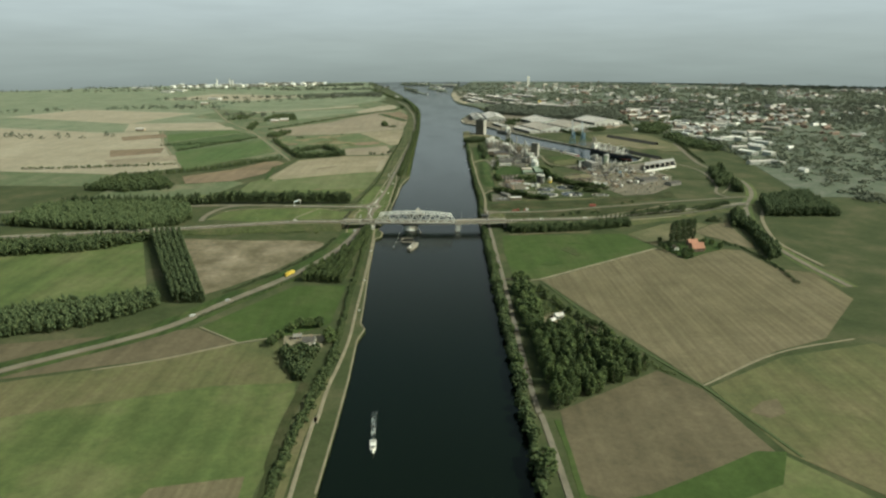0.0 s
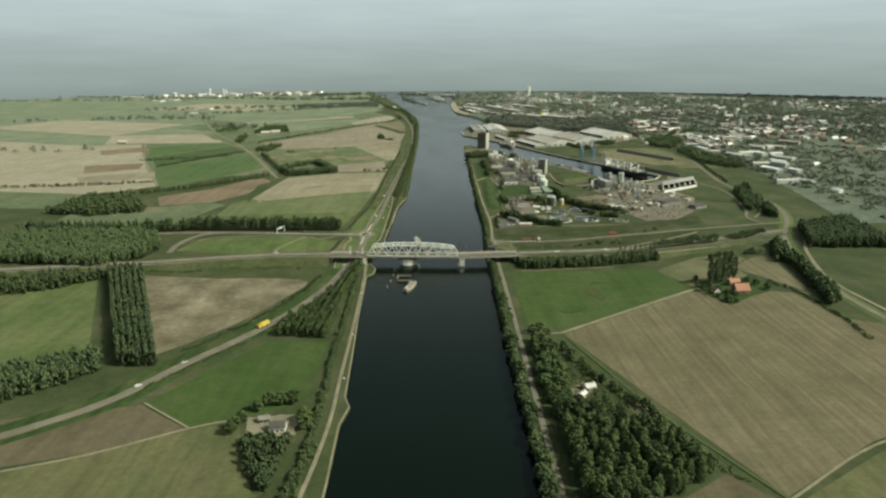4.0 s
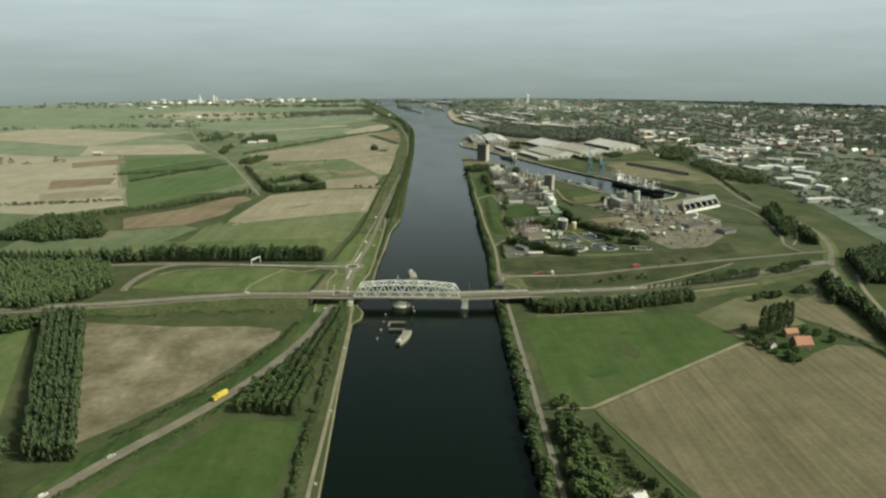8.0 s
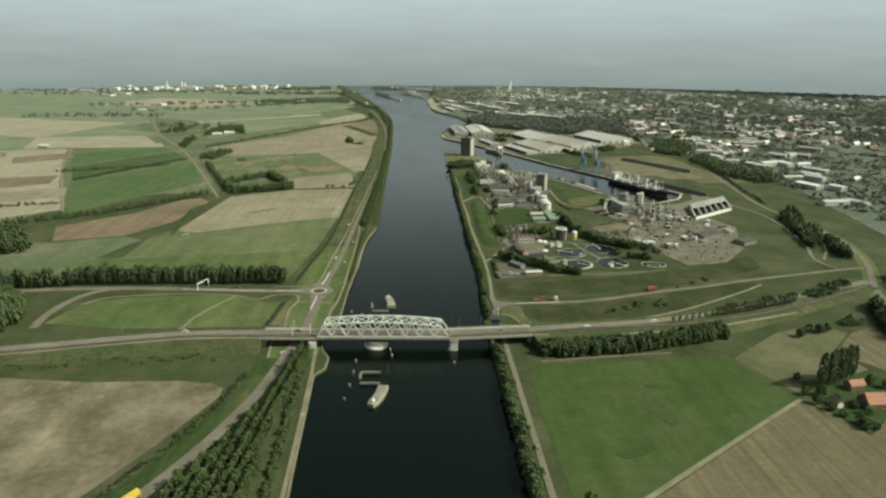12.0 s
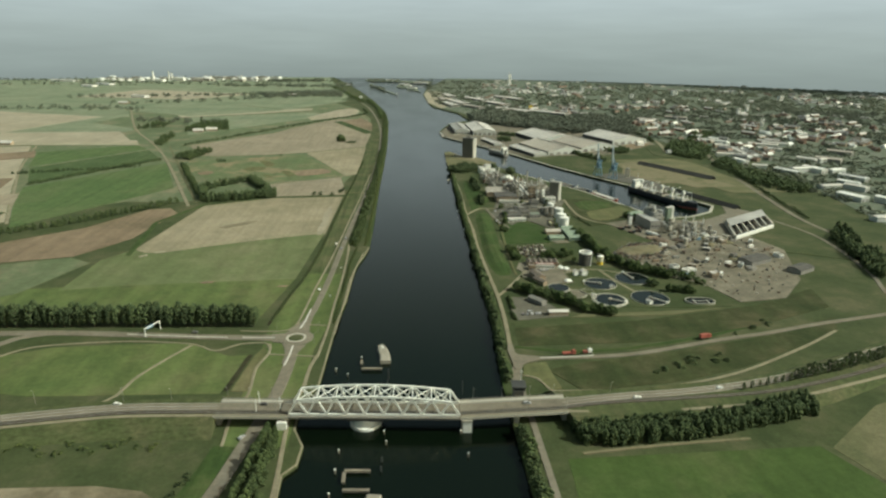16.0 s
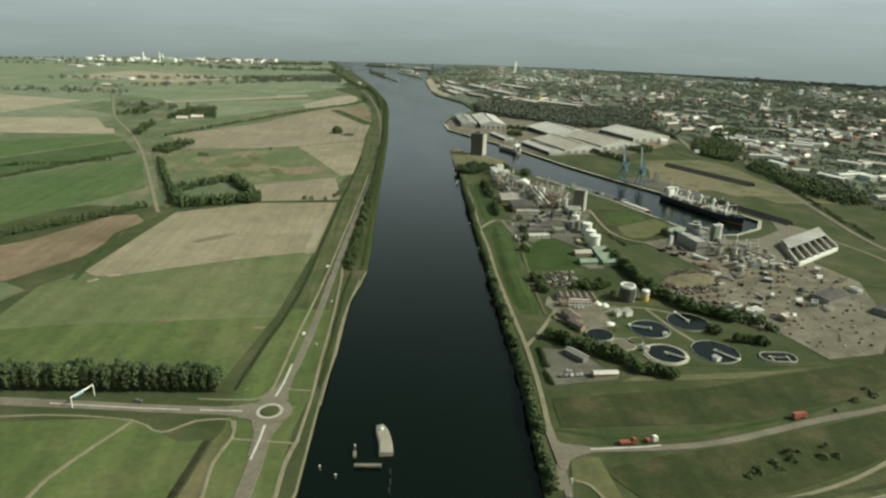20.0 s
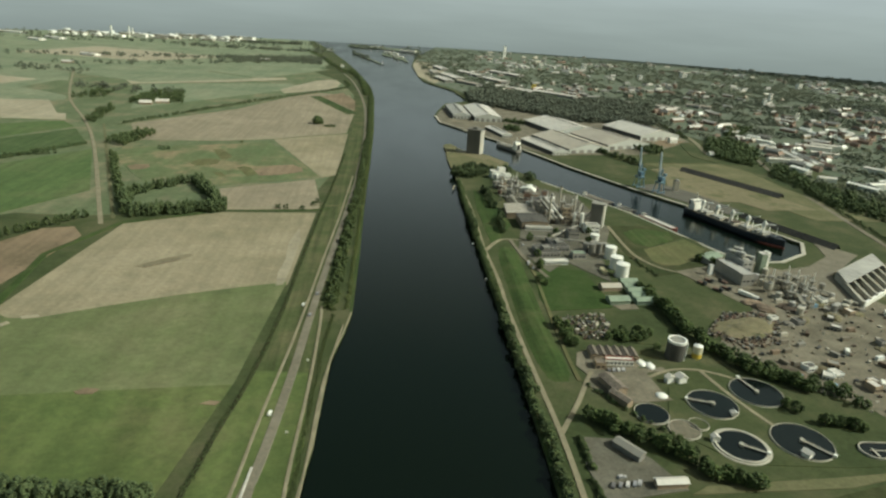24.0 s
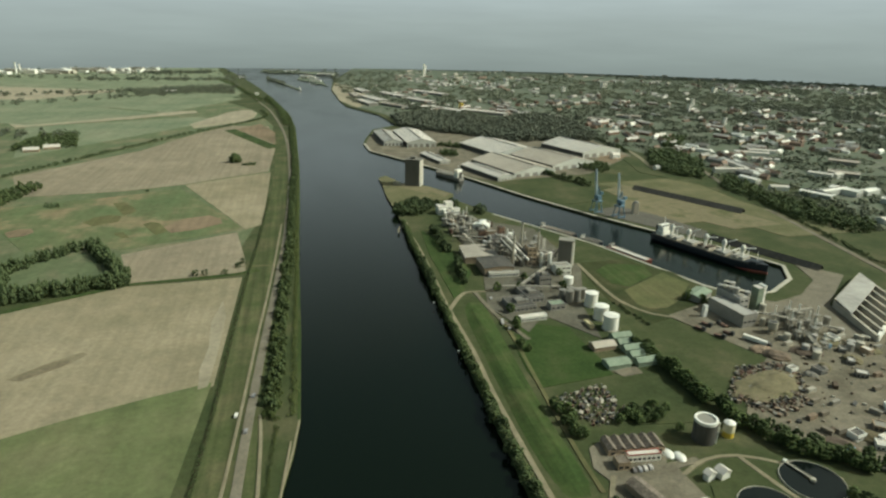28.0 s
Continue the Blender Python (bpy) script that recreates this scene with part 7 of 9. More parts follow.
# ---------------------------------------------------------------- tank farm and green sheds
for _x, _y, _r, _h in [(213, 594, 4.9, 11), (210, 563, 5.2, 10.5), (209, 540, 5.4, 11)]:
    tank("storage_tank", _x, _y, _r, _h, M_WHITE, "tall white cylindrical storage tank", group="white tanks")
for _x, _y, _r, _h in [(206, 608, 3.2, 10), (199, 604, 3.2, 10), (212, 612, 3.0, 9), (203, 616, 3.0, 9), (196, 614, 2.6, 8)]:
    tank("process_tank", _x, _y, _r, _h, M_GREYST, "grey steel process tank", group="grey tanks")
tank("process_tank", 214, 655, 4.0, 6, M_WHITE, "low white tank beside the track", group="white tanks")
for _x, _y, _l, _w, _lab in [(190, 503, 16, 11, "tan-roofed storage shed beside the lawn"), (188, 471, 16, 12, "pale green-roofed storage shed beside the lawn")] + [(208.5 - 0.2 * _k, 519 - 11.8 * _k, 14, 8.6, "pale green-roofed storage shed in a row") for _k in range(5)]:
    hall("storage_shed", _x, _y, _l, _w, 3.0, 2.0, 102, M_WALLTAN if "tan" in _lab else M_ROOFGREEN, M_ROOFTAN if "tan" in _lab else M_ROOFGREEN, _lab, 1)
sheet("yard", [(182, 462), (200, 468), (200, 456), (186, 452)], FZ + 0.07, M_YARD, "small gravel apron before the sheds", "yard")
block("low_store", 196, 548, 3, 14, 2.4, 8, M_CREAM, M_CREAM, "low cream-roofed store beside the tanks", category="shed")

# ---------------------------------------------------------------- chemical works
hall("process_hall", 163, 704, 36, 26, 7, 1.2, 0, M_WALLTAN, M_ROOFDARK, "large dark-roofed process hall with a white front", 2)
block("front_building", 166, 683, 26, 5, 3.6, 4, M_WHITE, M_ROOFGREY, "long white front building of the works", 1, 9)
block("brick_block", 199, 720, 8, 14, 17, 2, M_WALLTAN, M_ROOFGREY, "narrow tall tan brick process building", 4, 2, True)
block("filter_house", 188, 790, 22, 18, 9, 10, M_WALLGREY, M_ROOFDARK, "dark filter house among pipes", 1, 3, True)
_e = thing("storage_silo", (229, 714, 0), "tall twin storage silo coloured dark for shade and pale for sun", "silo", turn=-30)
part("body", boxes((-6, -5, 0, 6, 5, 24)), M_SILO, _e)
for _k in range(3):
    # again the lit copy, on the side towards the sun
    part("cell", drums((6, -3.4 + 3.4 * _k, 0, 23.5, 1.7, 1.7, 14)), M_PALEC, _e)
part("roof", boxes((-6.3, -5.3, 24, 7.8, 5.3, 24.8)), M_ROOFGREY, _e)
block("works_office", 160, 567, 21, 6, 3.2, 14, M_WHITE, M_ROOFPALE, "long white single-storey works office", 1, 10)
block("laboratory", 158, 600, 20, 26, 4, 14, M_WALLGREY, M_ROOFDARK, "dark flat-roofed laboratory block", 1, 6, True)
block("laboratory", 172, 622, 14, 30, 4.5, 14, M_WALLGREY, M_ROOFDARK, "dark flat-roofed brick block", 1, 4, True)
block("boiler_house", 192, 654, 10, 14, 9, 8, M_WALLGREY, M_ROOFDARK, "dark grey boiler house with roof plant", 2, 4, True)
block("workshop", 218, 688, 14, 12, 8, 8, M_WHITE, M_ROOFGREY, "white workshop block with a grey roof", 2, 3)
block("workshop", 184, 590, 12, 10, 5, 12, M_WALLGREY, M_ROOFGREEN, "small green-roofed workshop of the works", 1, 3)
hall("white_shed", 187, 868, 22, 16, 5, 2.0, -24, M_WHITE, M_WHITE, "small white shed with a steep roof", 1)
for _x, _y, _a, _h in [(158, 945, 12, 9), (166, 952, 9, 12), (172, 938, 8, 7)]:
    block("white_plant_building", _x, _y, _a, _a * 1.1, _h, 18, M_WHITE, M_ROOFPALE, "white block at the tip of the works", 1, 3)
for _x, _y, _w, _h, _lab in [(176, 742, 3.2, 22, "tall grey open process tower"), (184, 752, 3.0, 26, "tall grey open process tower with vessels"), (192, 764, 3.4, 20, "grey open steel process tower"), (170, 760, 2.6, 16, "low grey process tower"), (210, 748, 3.4, 18, "grey open steel process tower"), (216, 760, 2.8, 22, "tall grey process tower with a stack"), (206, 772, 3.0, 15, "low grey process tower"), (160, 832, 2.8, 13, "grey steel process tower with floors"), (152, 850, 2.8, 12, "grey steel process tower with floors"), (168, 842, 3.0, 15, "grey steel process tower with floors"), (178, 828, 2.6, 12, "low grey process tower"), (150, 880, 2.8, 11, "low grey process tower"), (170, 890, 2.6, 12, "grey steel process tower with floors"), (160, 905, 2.8, 13, "grey steel process tower with floors"), (178, 912, 2.8, 11, "low grey process tower"), (222, 780, 2.6, 14, "grey process tower beside the basin")]:
    lattice("process_tower", _x, _y, _w, _h, _lab)
_g = random.Random(52)
for _k in range(46):
    _x, _y = _g.uniform(150, 226), _g.uniform(730, 940)
    if _x > 232 - (_y - 730) * 0.27 or (140 < _x < 172 and 728 < _y < 806):
        continue
    if _g.random() < 0.5:
        tank("process_tank", _x, _y, _g.uniform(1.6, 3.4), _g.uniform(4, 9), _g.choice([M_WHITE, M_GREYST, M_GREYST, M_BROWNRED]), "small upright process tank among pipes", group="process tanks", rail=False)
    else:
        block("process_building", _x, _y, _g.uniform(5, 12), _g.uniform(5, 12), _g.uniform(3, 8), _g.choice([10, 20, 0]), _g.choice([M_WALLGREY, M_WALLTAN, M_BRICK]), _g.choice([M_ROOFGREY, M_ROOFDARK, M_ROOFBROWN]), "small flat-roofed process building", 1, 3, _g.random() < 0.4)
for _r in [(146, 812, 196, 800, 5), (160, 760, 158, 930, 5), (196, 740, 182, 900, 6), (150, 870, 186, 880, 5), (205, 700, 232, 790, 6), (170, 640, 205, 690, 5), (150, 640, 200, 632, 4.5)]:
    pipe_rack(*_r, "grey steel pipe rack carrying pale pipes")
for _x, _y, _h in [(181, 712, 30), (196, 742, 34), (212, 742, 26)]:
    _e = thing("chimney", (_x, _y, 0), "slim pale steel chimney of the works", "chimney", "works chimneys")
    part("shaft", drums((0, 0, 0, _h, 1.3, 0.9, 20)), M_CONC, _e)
    part("cap", drums((0, 0, _h, _h + 0.8, 1.05, 1.05, 20)), M_DARK, _e)

def conveyor(x0, y0, z0, x1, y1, z1, mat, label, w=1.7):
    """An inclined, roofed conveyor gallery on trestles."""
    e = thing("conveyor", (0, 0, 0), label, "conveyor", "conveyor galleries")
    e.matrix_basis = Matrix.Identity(4)
    a, b = Vector((*at(x0, y0), z0)), Vector((*at(x1, y1), z1))
    part("gallery", beams(w, (a, b)), mat, e)
    bm = bmesh.new()
    beam(bm, a + Vector((0, 0, w * 0.55)), b + Vector((0, 0, w * 0.55)), w * 1.15, 0.3)
    part("roof", bm, M_ROOFPALE if mat == M_WHITE else M_ROOFGREY, e)
    for u in (0.3, 0.65, 0.97):
        p = a + (b - a) * u
        for s in (-0.9, 0.9):
            part("trestle", beams(0.3, ((p.x + s, p.y, 0), (p.x + s * 0.5, p.y, p.z - w * 0.4))), M_GREYST, e)
    return e


for _r, _m, _lab in [((176, 738, 19, 188, 708, 6), M_DARK, "dark inclined conveyor gallery"), ((181, 740, 21, 194, 708, 7), M_WHITE, "white inclined conveyor gallery"), ((187, 740, 19, 198, 712, 7), M_DARK, "dark inclined conveyor gallery"), ((216, 716, 4, 226, 714, 20), M_GREYST, "grey conveyor up to the silo")]:
    conveyor(*_r, _m, _lab)
hall("pale_works_hall", 158, 748, 44, 30, 6, 0.8, -4, M_WALLTAN, M_ROOFTAN, "wide tan-roofed works hall behind the dark hall", 0, ribs=8)
block("works_annex", 214, 736, 14, 16, 6, 6, M_CONC, M_ROOFTAN, "pale flat-roofed works building", 1, 4, True)
block("works_annex", 218, 696, 14, 8, 5, 10, M_CONC, M_ROOFPALE, "pale flat-roofed works building beside the silo", 1, 4)
for _k, (_x, _y) in enumerate([(178, 716), (184, 722), (190, 712), (205, 706), (209, 714), (212, 704), (176, 730), (189, 738), (196, 748), (204, 730), (216, 716), (210, 726)]):
    tank("process_vessel", _x, _y, 1.3 + 0.25 * (_k % 3), 8 + (_k * 5) % 9, M_WHITE if _k % 2 else M_GREYST, "slim upright process vessel", group="process vessels", rail=False)

# ---------------------------------------------------------------- feed mill at the basin
block("feed_mill", 308, 552, 13, 44, 10, 17, M_WALLGREY, M_ROOFMID, "long grey feed mill with a pale flat roof beside the basin", 1, 3)
block("mill_upper_works", 318, 572, 9, 30, 14, 17, M_ROOFMID, M_ROOFMID, "pale grey upper works of the mill", 3, 2, True)
for _k in range(10):
    tank("mill_silo", 319.5 + (_k % 2) * 6 + (_k // 2) * -1.0, 562 + (_k // 2) * 6.4 + (_k % 2) * 2, 2.3, 15 + (_k * 7) % 5, M_ROOFMID if _k % 3 else M_CONC, "grey upright silo of the mill", group="mill silos", rail=False)
_e = thing("mill_tower", (335, 565, 0), "tall narrow mill tower with a bright white side", "tower", turn=17)
part("wall", boxes((-3.2, -3.2, 0, 2.2, 3.2, 20)), M_ROOFGREEN, _e, "pale grey-green sheeting")
part("white_side", boxes((2.2, -3.0, 0, 4.6, 3.0, 21.5)), M_WHITE, _e, "bright white right side")
part("roof", boxes((-3.4, -3.4, 20, 2.2, 3.4, 20.4)), M_ROOFPALE, _e)
hall("mill_store", 306, 604, 26, 14, 4.5, 1.5, -46, M_WALLGREY, M_ROOFGREEN, "low green-roofed store beside the mill")
block("loading_bin", 289, 557, 3.2, 3.2, 9, 17, M_WHITE, M_ROOFPALE, "small white loading bin in front of the mill", 0, 0)
_e = thing("loading_hopper", (321, 515, 0), "ring-shaped loading hopper on legs", "hopper")
part("drum", drums((0, 0, 4, 9, 3.2, 3.2, 24), (0, 0, 2, 4, 1.0, 3.2, 24)), M_CONC, _e)
part("opening", drums((0, 0, 9, 9.1, 2.6, 2.6, 24)), M_DARK, _e)
for _q in range(4):
    part("leg", beams(0.4, ((3 * math.cos(_q * 1.571), 3 * math.sin(_q * 1.571), 0), (3 * math.cos(_q * 1.571), 3 * math.sin(_q * 1.571), 5))), M_CONC, _e)
for _x, _y, _h in [(330, 530, 13), (338, 520, 11), (346, 538, 14), (352, 520, 10), (332, 500, 9), (344, 500, 12), (338, 478, 8), (356, 540, 9), (362, 526, 12)]:
    lattice("mixing_tower", _x, _y, 2.0, _h, "pale steel mixing tower with hoppers", M_CONC)
_g = random.Random(57)
for _k in range(22):
    _x, _y = _g.uniform(322, 372), _g.uniform(460, 560)
    tank("mixing_tank", _x, _y, _g.uniform(1.4, 2.8), _g.uniform(3, 9), _g.choice([M_CONC, M_ROOFMID, M_GREYST, M_CONC]), "small pale mixing tank in the works", group="mixing tanks", rail=False)
for _r in [(326, 545, 366, 500, 6), (330, 470, 352, 550, 5), (340, 540, 372, 548, 6)]:
    pipe_rack(*_r, "pale steel pipe rack of the mixing works")
_e = thing("storage_bunker", (0, 0, 0), "grey storage bunker with dark open bays and a white front", "bunker")
_e.matrix_basis = Matrix.Identity(4)
_f0, _f1, _b0, _b1 = (Vector((*at(*p), 0)) for p in ((386, 487), (456, 556), (404, 566), (474, 636)))


def bunker_wall(name, a, b, w, z0, z1, mat, label=""):
    bm = bmesh.new()
    beam(bm, a + Vector((0, 0, (z0 + z1) / 2)), b + Vector((0, 0, (z0 + z1) / 2)), w, z1 - z0)
    part(name, bm, mat, _e, label)


bunker_wall("front_wall", _f0, _f1, 2.4, 0, 3.8, M_WHITE, "bright white front wall")
bunker_wall("back_wall", _b0, _b1, 2.0, 0, 6.6, M_CONC)
mesh_ob("floor", [p + Vector((0, 0, 0.5)) for p in (_f0, _f1, _b1, _b0)], [(0, 1, 2, 3)], M_ROOFDARK, _e, "dark floor of the bays")
mesh_ob("back_roof", [_b0 + Vector((0, 0, 6.9)), _b1 + Vector((0, 0, 6.9)), _b1.lerp(_f1, 0.42) + Vector((0, 0, 6.0)), _b0.lerp(_f0, 0.42) + Vector((0, 0, 6.0)), _b0 + Vector((0, 0, 6.5)), _b1 + Vector((0, 0, 6.5)), _b1.lerp(_f1, 0.42) + Vector((0, 0, 5.6)), _b0.lerp(_f0, 0.42) + Vector((0, 0, 5.6))], [(0, 1, 2, 3), (7, 6, 5, 4), (0, 4, 5, 1), (1, 5, 6, 2), (2, 6, 7, 3), (3, 7, 4, 0)], M_ROOFMID, _e, "pale grey sheet roof")
for _k in range(7):
    _u = _k / 6
    bunker_wall("bay_wall", _b0.lerp(_b1, _u), _f0.lerp(_f1, _u), 1.6 if 0 < _k < 6 else 2.2, 0, 5.2, M_CONC)

# yard clutter
_g = random.Random(61)
for _k in range(64):
    _x, _y = _g.uniform(262, 410), _g.uniform(318, 520)
    if not inside((_x, _y), [(226, 374), (252, 420), (300, 500), (318, 520), (400, 520), (415, 440), (360, 310), (270, 320)]):
        continue
    if _k % 3:
        _e = thing("container", (_x, _y, 0.3), "worn steel container standing in the gravel yard", "container", "containers in the yard", _g.choice([20, 22, 110, 65]))
        part("body", boxes((-3, -1.2, 0.1, 3, 1.2, 2.7)), _g.choice([M_RUST, M_BLUE, M_WHITE, M_CONC, M_GREYST, M_TIMBER]), _e)
        part("door", boxes((3.0, -1.1, 0.25, 3.06, 1.1, 2.55)), M_GREYST, _e)
        part("skid", boxes((-3, -1.0, -0.05, 3, -0.7, 0.1), (-3, 0.7, -0.05, 3, 1.0, 0.1)), M_DARK, _e)
    else:
        block("yard_building", _x, _y, _g.uniform(4, 8), _g.uniform(5, 11), _g.uniform(2.6, 4.5), _g.choice([20, 22, -40]), _g.choice([M_WALLGREY, M_WHITE, M_WALLTAN]), _g.choice([M_ROOFGREY, M_ROOFPALE, M_ROOFDARK]), "low flat-roofed building in the yard", 1, 3)


def heap_of_scrap(name, poly, gap, mats, label, seed, h=(0.6, 2.6)):
    """Loose pieces piled on the ground: one object for each colour."""
    g = random.Random(seed)
    places = scatter(poly, gap, g)
    for i, m in enumerate(mats):
        bm = bmesh.new()
        for k, (x, y) in enumerate(places):
            if k % len(mats) == i:
                s = g.uniform(0.7, 2.2)
                solid(bm, pose(*at(x, y), 0.4 + g.uniform(0, 0.6), g.uniform(-20, 20), g.uniform(-20, 20), g.uniform(0, 180)) @ Matrix.Diagonal((s, s * g.uniform(0.5, 1.6), g.uniform(*h), 1)))
        tagged(part(name, bm, m, None), label, "scrap", "", "stuff")


heap_of_scrap("scrap_heap", [(134, 428), (168, 442), (172, 406), (148, 384), (136, 400)], 3.3, [M_RUST, M_CONC, M_GREYST, M_BROWNRED, M_TIMBER, M_DARK], "heap of rusty and pale scrap on rough grass", 5)
heap_of_scrap("scrap_heap", [(232, 408), (262, 456), (294, 462), (300, 440), (276, 396), (252, 380)], 2.8, [M_RUST, M_DARK, M_GREYST, M_RUST, M_TIMBER, M_BROWNRED], "wide ring of dark rusty scrap and machines", 6, (0.6, 3.2))
_e = thing("sand_mound", (266, 424, 0), "broad heap of tan sand and rubble among the scrap", "heap", turn=25)
_bm = bmesh.new()
bmesh.ops.create_icosphere(_bm, subdivisions=4, radius=1.0)
for _v in _bm.verts:
    _n = noise.noise(_v.co * 2.0)
    _v.co = Vector((_v.co.x * 27 * (1 + 0.25 * _n), _v.co.y * 13 * (1 + 0.25 * _n), max(-0.3, _v.co.z * 4.0 * (1 + 0.4 * _n))))
part("mound", _bm, M_SAND, _e)

heap_of_scrap("yard_clutter", [(236, 380), (258, 330), (300, 252), (340, 266), (376, 320), (405, 430), (396, 500), (330, 500), (300, 470)], 12.5, [M_DARK, M_CONC, M_RUST, M_TIMBER], "scattered pallets, machines and bales in the yard", 7, (0.8, 2.4))

# ---------------------------------------------------------------- sewage works
def basin(x, y, r, wet, label, bridge=True, turn=0.0, rim=0.6):
    e = thing("settling_basin", (x, y, 0), label, "basin", "round settling basins", turn)
    v, f, n = [], [], 56
    for k in range(n):
        a = 2 * math.pi * k / n
        for rr, z in ((r, -0.2), (r, 0.9), (r + rim * 0.5, 1.0), (r + rim * 0.55, 0.35), (r + rim, 0.32), (r + rim, -0.2)):
            v.append((rr * math.cos(a), rr * math.sin(a), z))
    for k in range(n):
        for j in range(5):
            a, b = 6 * k + j, 6 * ((k + 1) % n) + j
            f.append((a, b, b + 1, a + 1))
    mesh_ob("rim", v, f, M_CONC, e, "pale concrete rim")
    part("water", drums((0, 0, 0.1, 0.62, r + 0.1, r + 0.1, 56)), wet, e, "dark still water")
    if bridge:
        part("scraper_bridge", boxes((0, -0.5, 1.2, r + 0.6, 0.5, 1.5), (0, -0.5, 2.1, r, -0.42, 2.2), (0, 0.42, 2.1, r, 0.5, 2.2)), M_CONC, e, "pale walkway to the middle")
        part("centre_drum", drums((0, 0, 0.3, 1.9, 1.3, 1.3, 20)), M_CONC, e)
        part("drive", boxes((r - 0.2, -0.9, 1.0, r + 1.4, 0.9, 2.2)), M_WHITE, e)
    return e


basin(195, 294, 13.5, M_BASINW, "round settling basin with dark water and a walkway", turn=160)
basin(228, 313, 14.5, M_BASINW, "round settling basin with dark water", turn=100)
basin(227, 252, 15.0, M_BASINW, "large round settling basin with dark water", turn=-60)
_e = thing("aeration_tank", (266, 244, 0), "long round-ended aeration tank with dark water", "basin", turn=0)


def rounded(length, width, n=14):
    r = width / 2
    return [(s * (length / 2 - r) + r * math.cos(a), r * math.sin(a)) for s, a0 in ((1, -90), (-1, 90)) for a in (radians(a0 + 180 * k / n) for k in range(n + 1))]


_v, _f, _in, _out = [], [], rounded(23.0, 12.0), rounded(24.2, 13.2)
for (_x0, _y0), (_x1, _y1) in zip(_in, _out):
    _v += [(_x0, _y0, -0.2), (_x0, _y0, 1.4), (_x1, _y1, 1.4), (_x1, _y1, -0.2)]
for _k in range(len(_in)):
    for _j in range(3):
        _a, _b = 4 * _k + _j, 4 * ((_k + 1) % len(_in)) + _j
        _f.append((_a, _b, _b + 1, _a + 1))
mesh_ob("rim", _v, _f, M_CONC, _e, "pale concrete rim")
mesh_ob("water", [(x, y, 0.8) for x, y in _in], [tuple(range(len(_in)))], M_BASINW, _e, "dark still water")
for _x in (-5.5, 5.5):
    part("walkway", boxes((_x - 0.5, -5.8, 1.4, _x + 0.5, 1.0, 1.65)), M_CONC, _e, "pale walkway")
part("dividing_wall", boxes((-7, -0.25, -0.2, 7, 0.25, 1.2)), M_CONC, _e)
basin(192, 245, 12.0, M_BASINW, "double-ringed settling basin with dark water", turn=-40, rim=2.6)
basin(156, 279, 9.0, M_BASINW, "small round settling basin beside the yard", False)
basin(168, 261, 8.0, M_YARD, "drained round basin with a grey floor", False)
basin(178, 268, 5.0, M_GRASS, "overgrown low round basin", False)
_e = thing("digester", (196, 364, 0), "tall dark cylindrical digester with a white rim", "tank")
part("shell", drums((0, 0, 0, 12.0, 5.9, 5.9, 40)), M_SHELL, _e)
_v, _f = [], []
for _k in range(40):
    _a = 2 * math.pi * _k / 40
    for _rr, _z in ((5.95, 11.4), (5.95, 13.0), (4.7, 13.0), (4.7, 12.1)):
        _v.append((_rr * math.cos(_a), _rr * math.sin(_a), _z))
for _k in range(40):
    for _j in range(3):
        _a, _b = 4 * _k + _j, 4 * ((_k + 1) % 40) + _j
        _f.append((_a, _b, _b + 1, _a + 1))
mesh_ob("rim", _v, _f, M_WHITE, _e, "white rim")
part("roof", drums((0, 0, 12.0, 12.4, 4.9, 4.9, 40)), M_ROOFGREY, _e)
part("stair", beams(0.5, ((4.6, -4.2, 0.2), (5.6, -3.4, 12))), M_WHITE, _e)
_e = thing("gas_tank", (211, 366, 0), "small cream and yellow cylindrical tank", "tank")
part("shell", drums((0, 0, 0, 8.0, 2.9, 2.9, 28)), M_YELLOW, _e)
part("upper_shell", drums((0, 0, 3.2, 8.2, 2.95, 2.95, 28)), plain("cream_paint", (0.66, 0.62, 0.45), 0.08, 0.5, 0.5), _e)
part("dome", drums((0, 0, 8.2, 9.2, 3.0, 0.8, 28)), M_WHITE, _e)
for _x, _y in [(171, 351), (175.5, 347)]:
    _e = thing("dome_cover", (_x, _y, 0.3), "white domed cover of a small tank", "tank cover", "white domes")
    _bm = bmesh.new()
    bmesh.ops.create_uvsphere(_bm, u_segments=24, v_segments=12, radius=3.0, matrix=Matrix.Diagonal((0.9, 1.4, 0.45, 1)))
    part("cover", _bm, M_WHITE, _e)
    part("base", drums((0, 0, -0.3, 0.25, 3.2, 3.2, 28)), M_CONC, _e)
_e = thing("dome_cover", (169, 303, 0.3), "white domed cover of a small tank", "tank cover", "white domes")
_bm = bmesh.new()
bmesh.ops.create_uvsphere(_bm, u_segments=24, v_segments=12, radius=3.2, matrix=Matrix.Diagonal((1.1, 1.0, 0.45, 1)))
part("cover", _bm, M_WHITE, _e)
part("base", drums((0, 0, -0.3, 0.25, 3.5, 3.5, 28)), M_CONC, _e)
for _x, _y, _a, _b, _h, _t, _lab in [(180, 324, 5, 4, 5, 10, "small white pump house between basins"), (187, 325, 5.5, 6, 5.5, 10, "white pump house between basins"), (222, 236, 4, 5, 4, 20, "small white and blue kiosk"), (180, 250, 3.5, 3.5, 4, 0, "small white kiosk beside the basin"), (202, 281, 3, 3, 3, 0, "small white kiosk beside the basin")]:
    hall("pump_house", _x, _y, _b, _a, _h * 0.7, _h * 0.3, _t, M_WHITE, M_ROOFPALE, _lab)
block("sewage_office", 156, 348, 17, 5, 4.2, 0, M_WHITE, M_ROOFPALE, "long white-roofed office with a red trim", 1, 7, band=M_REDP)
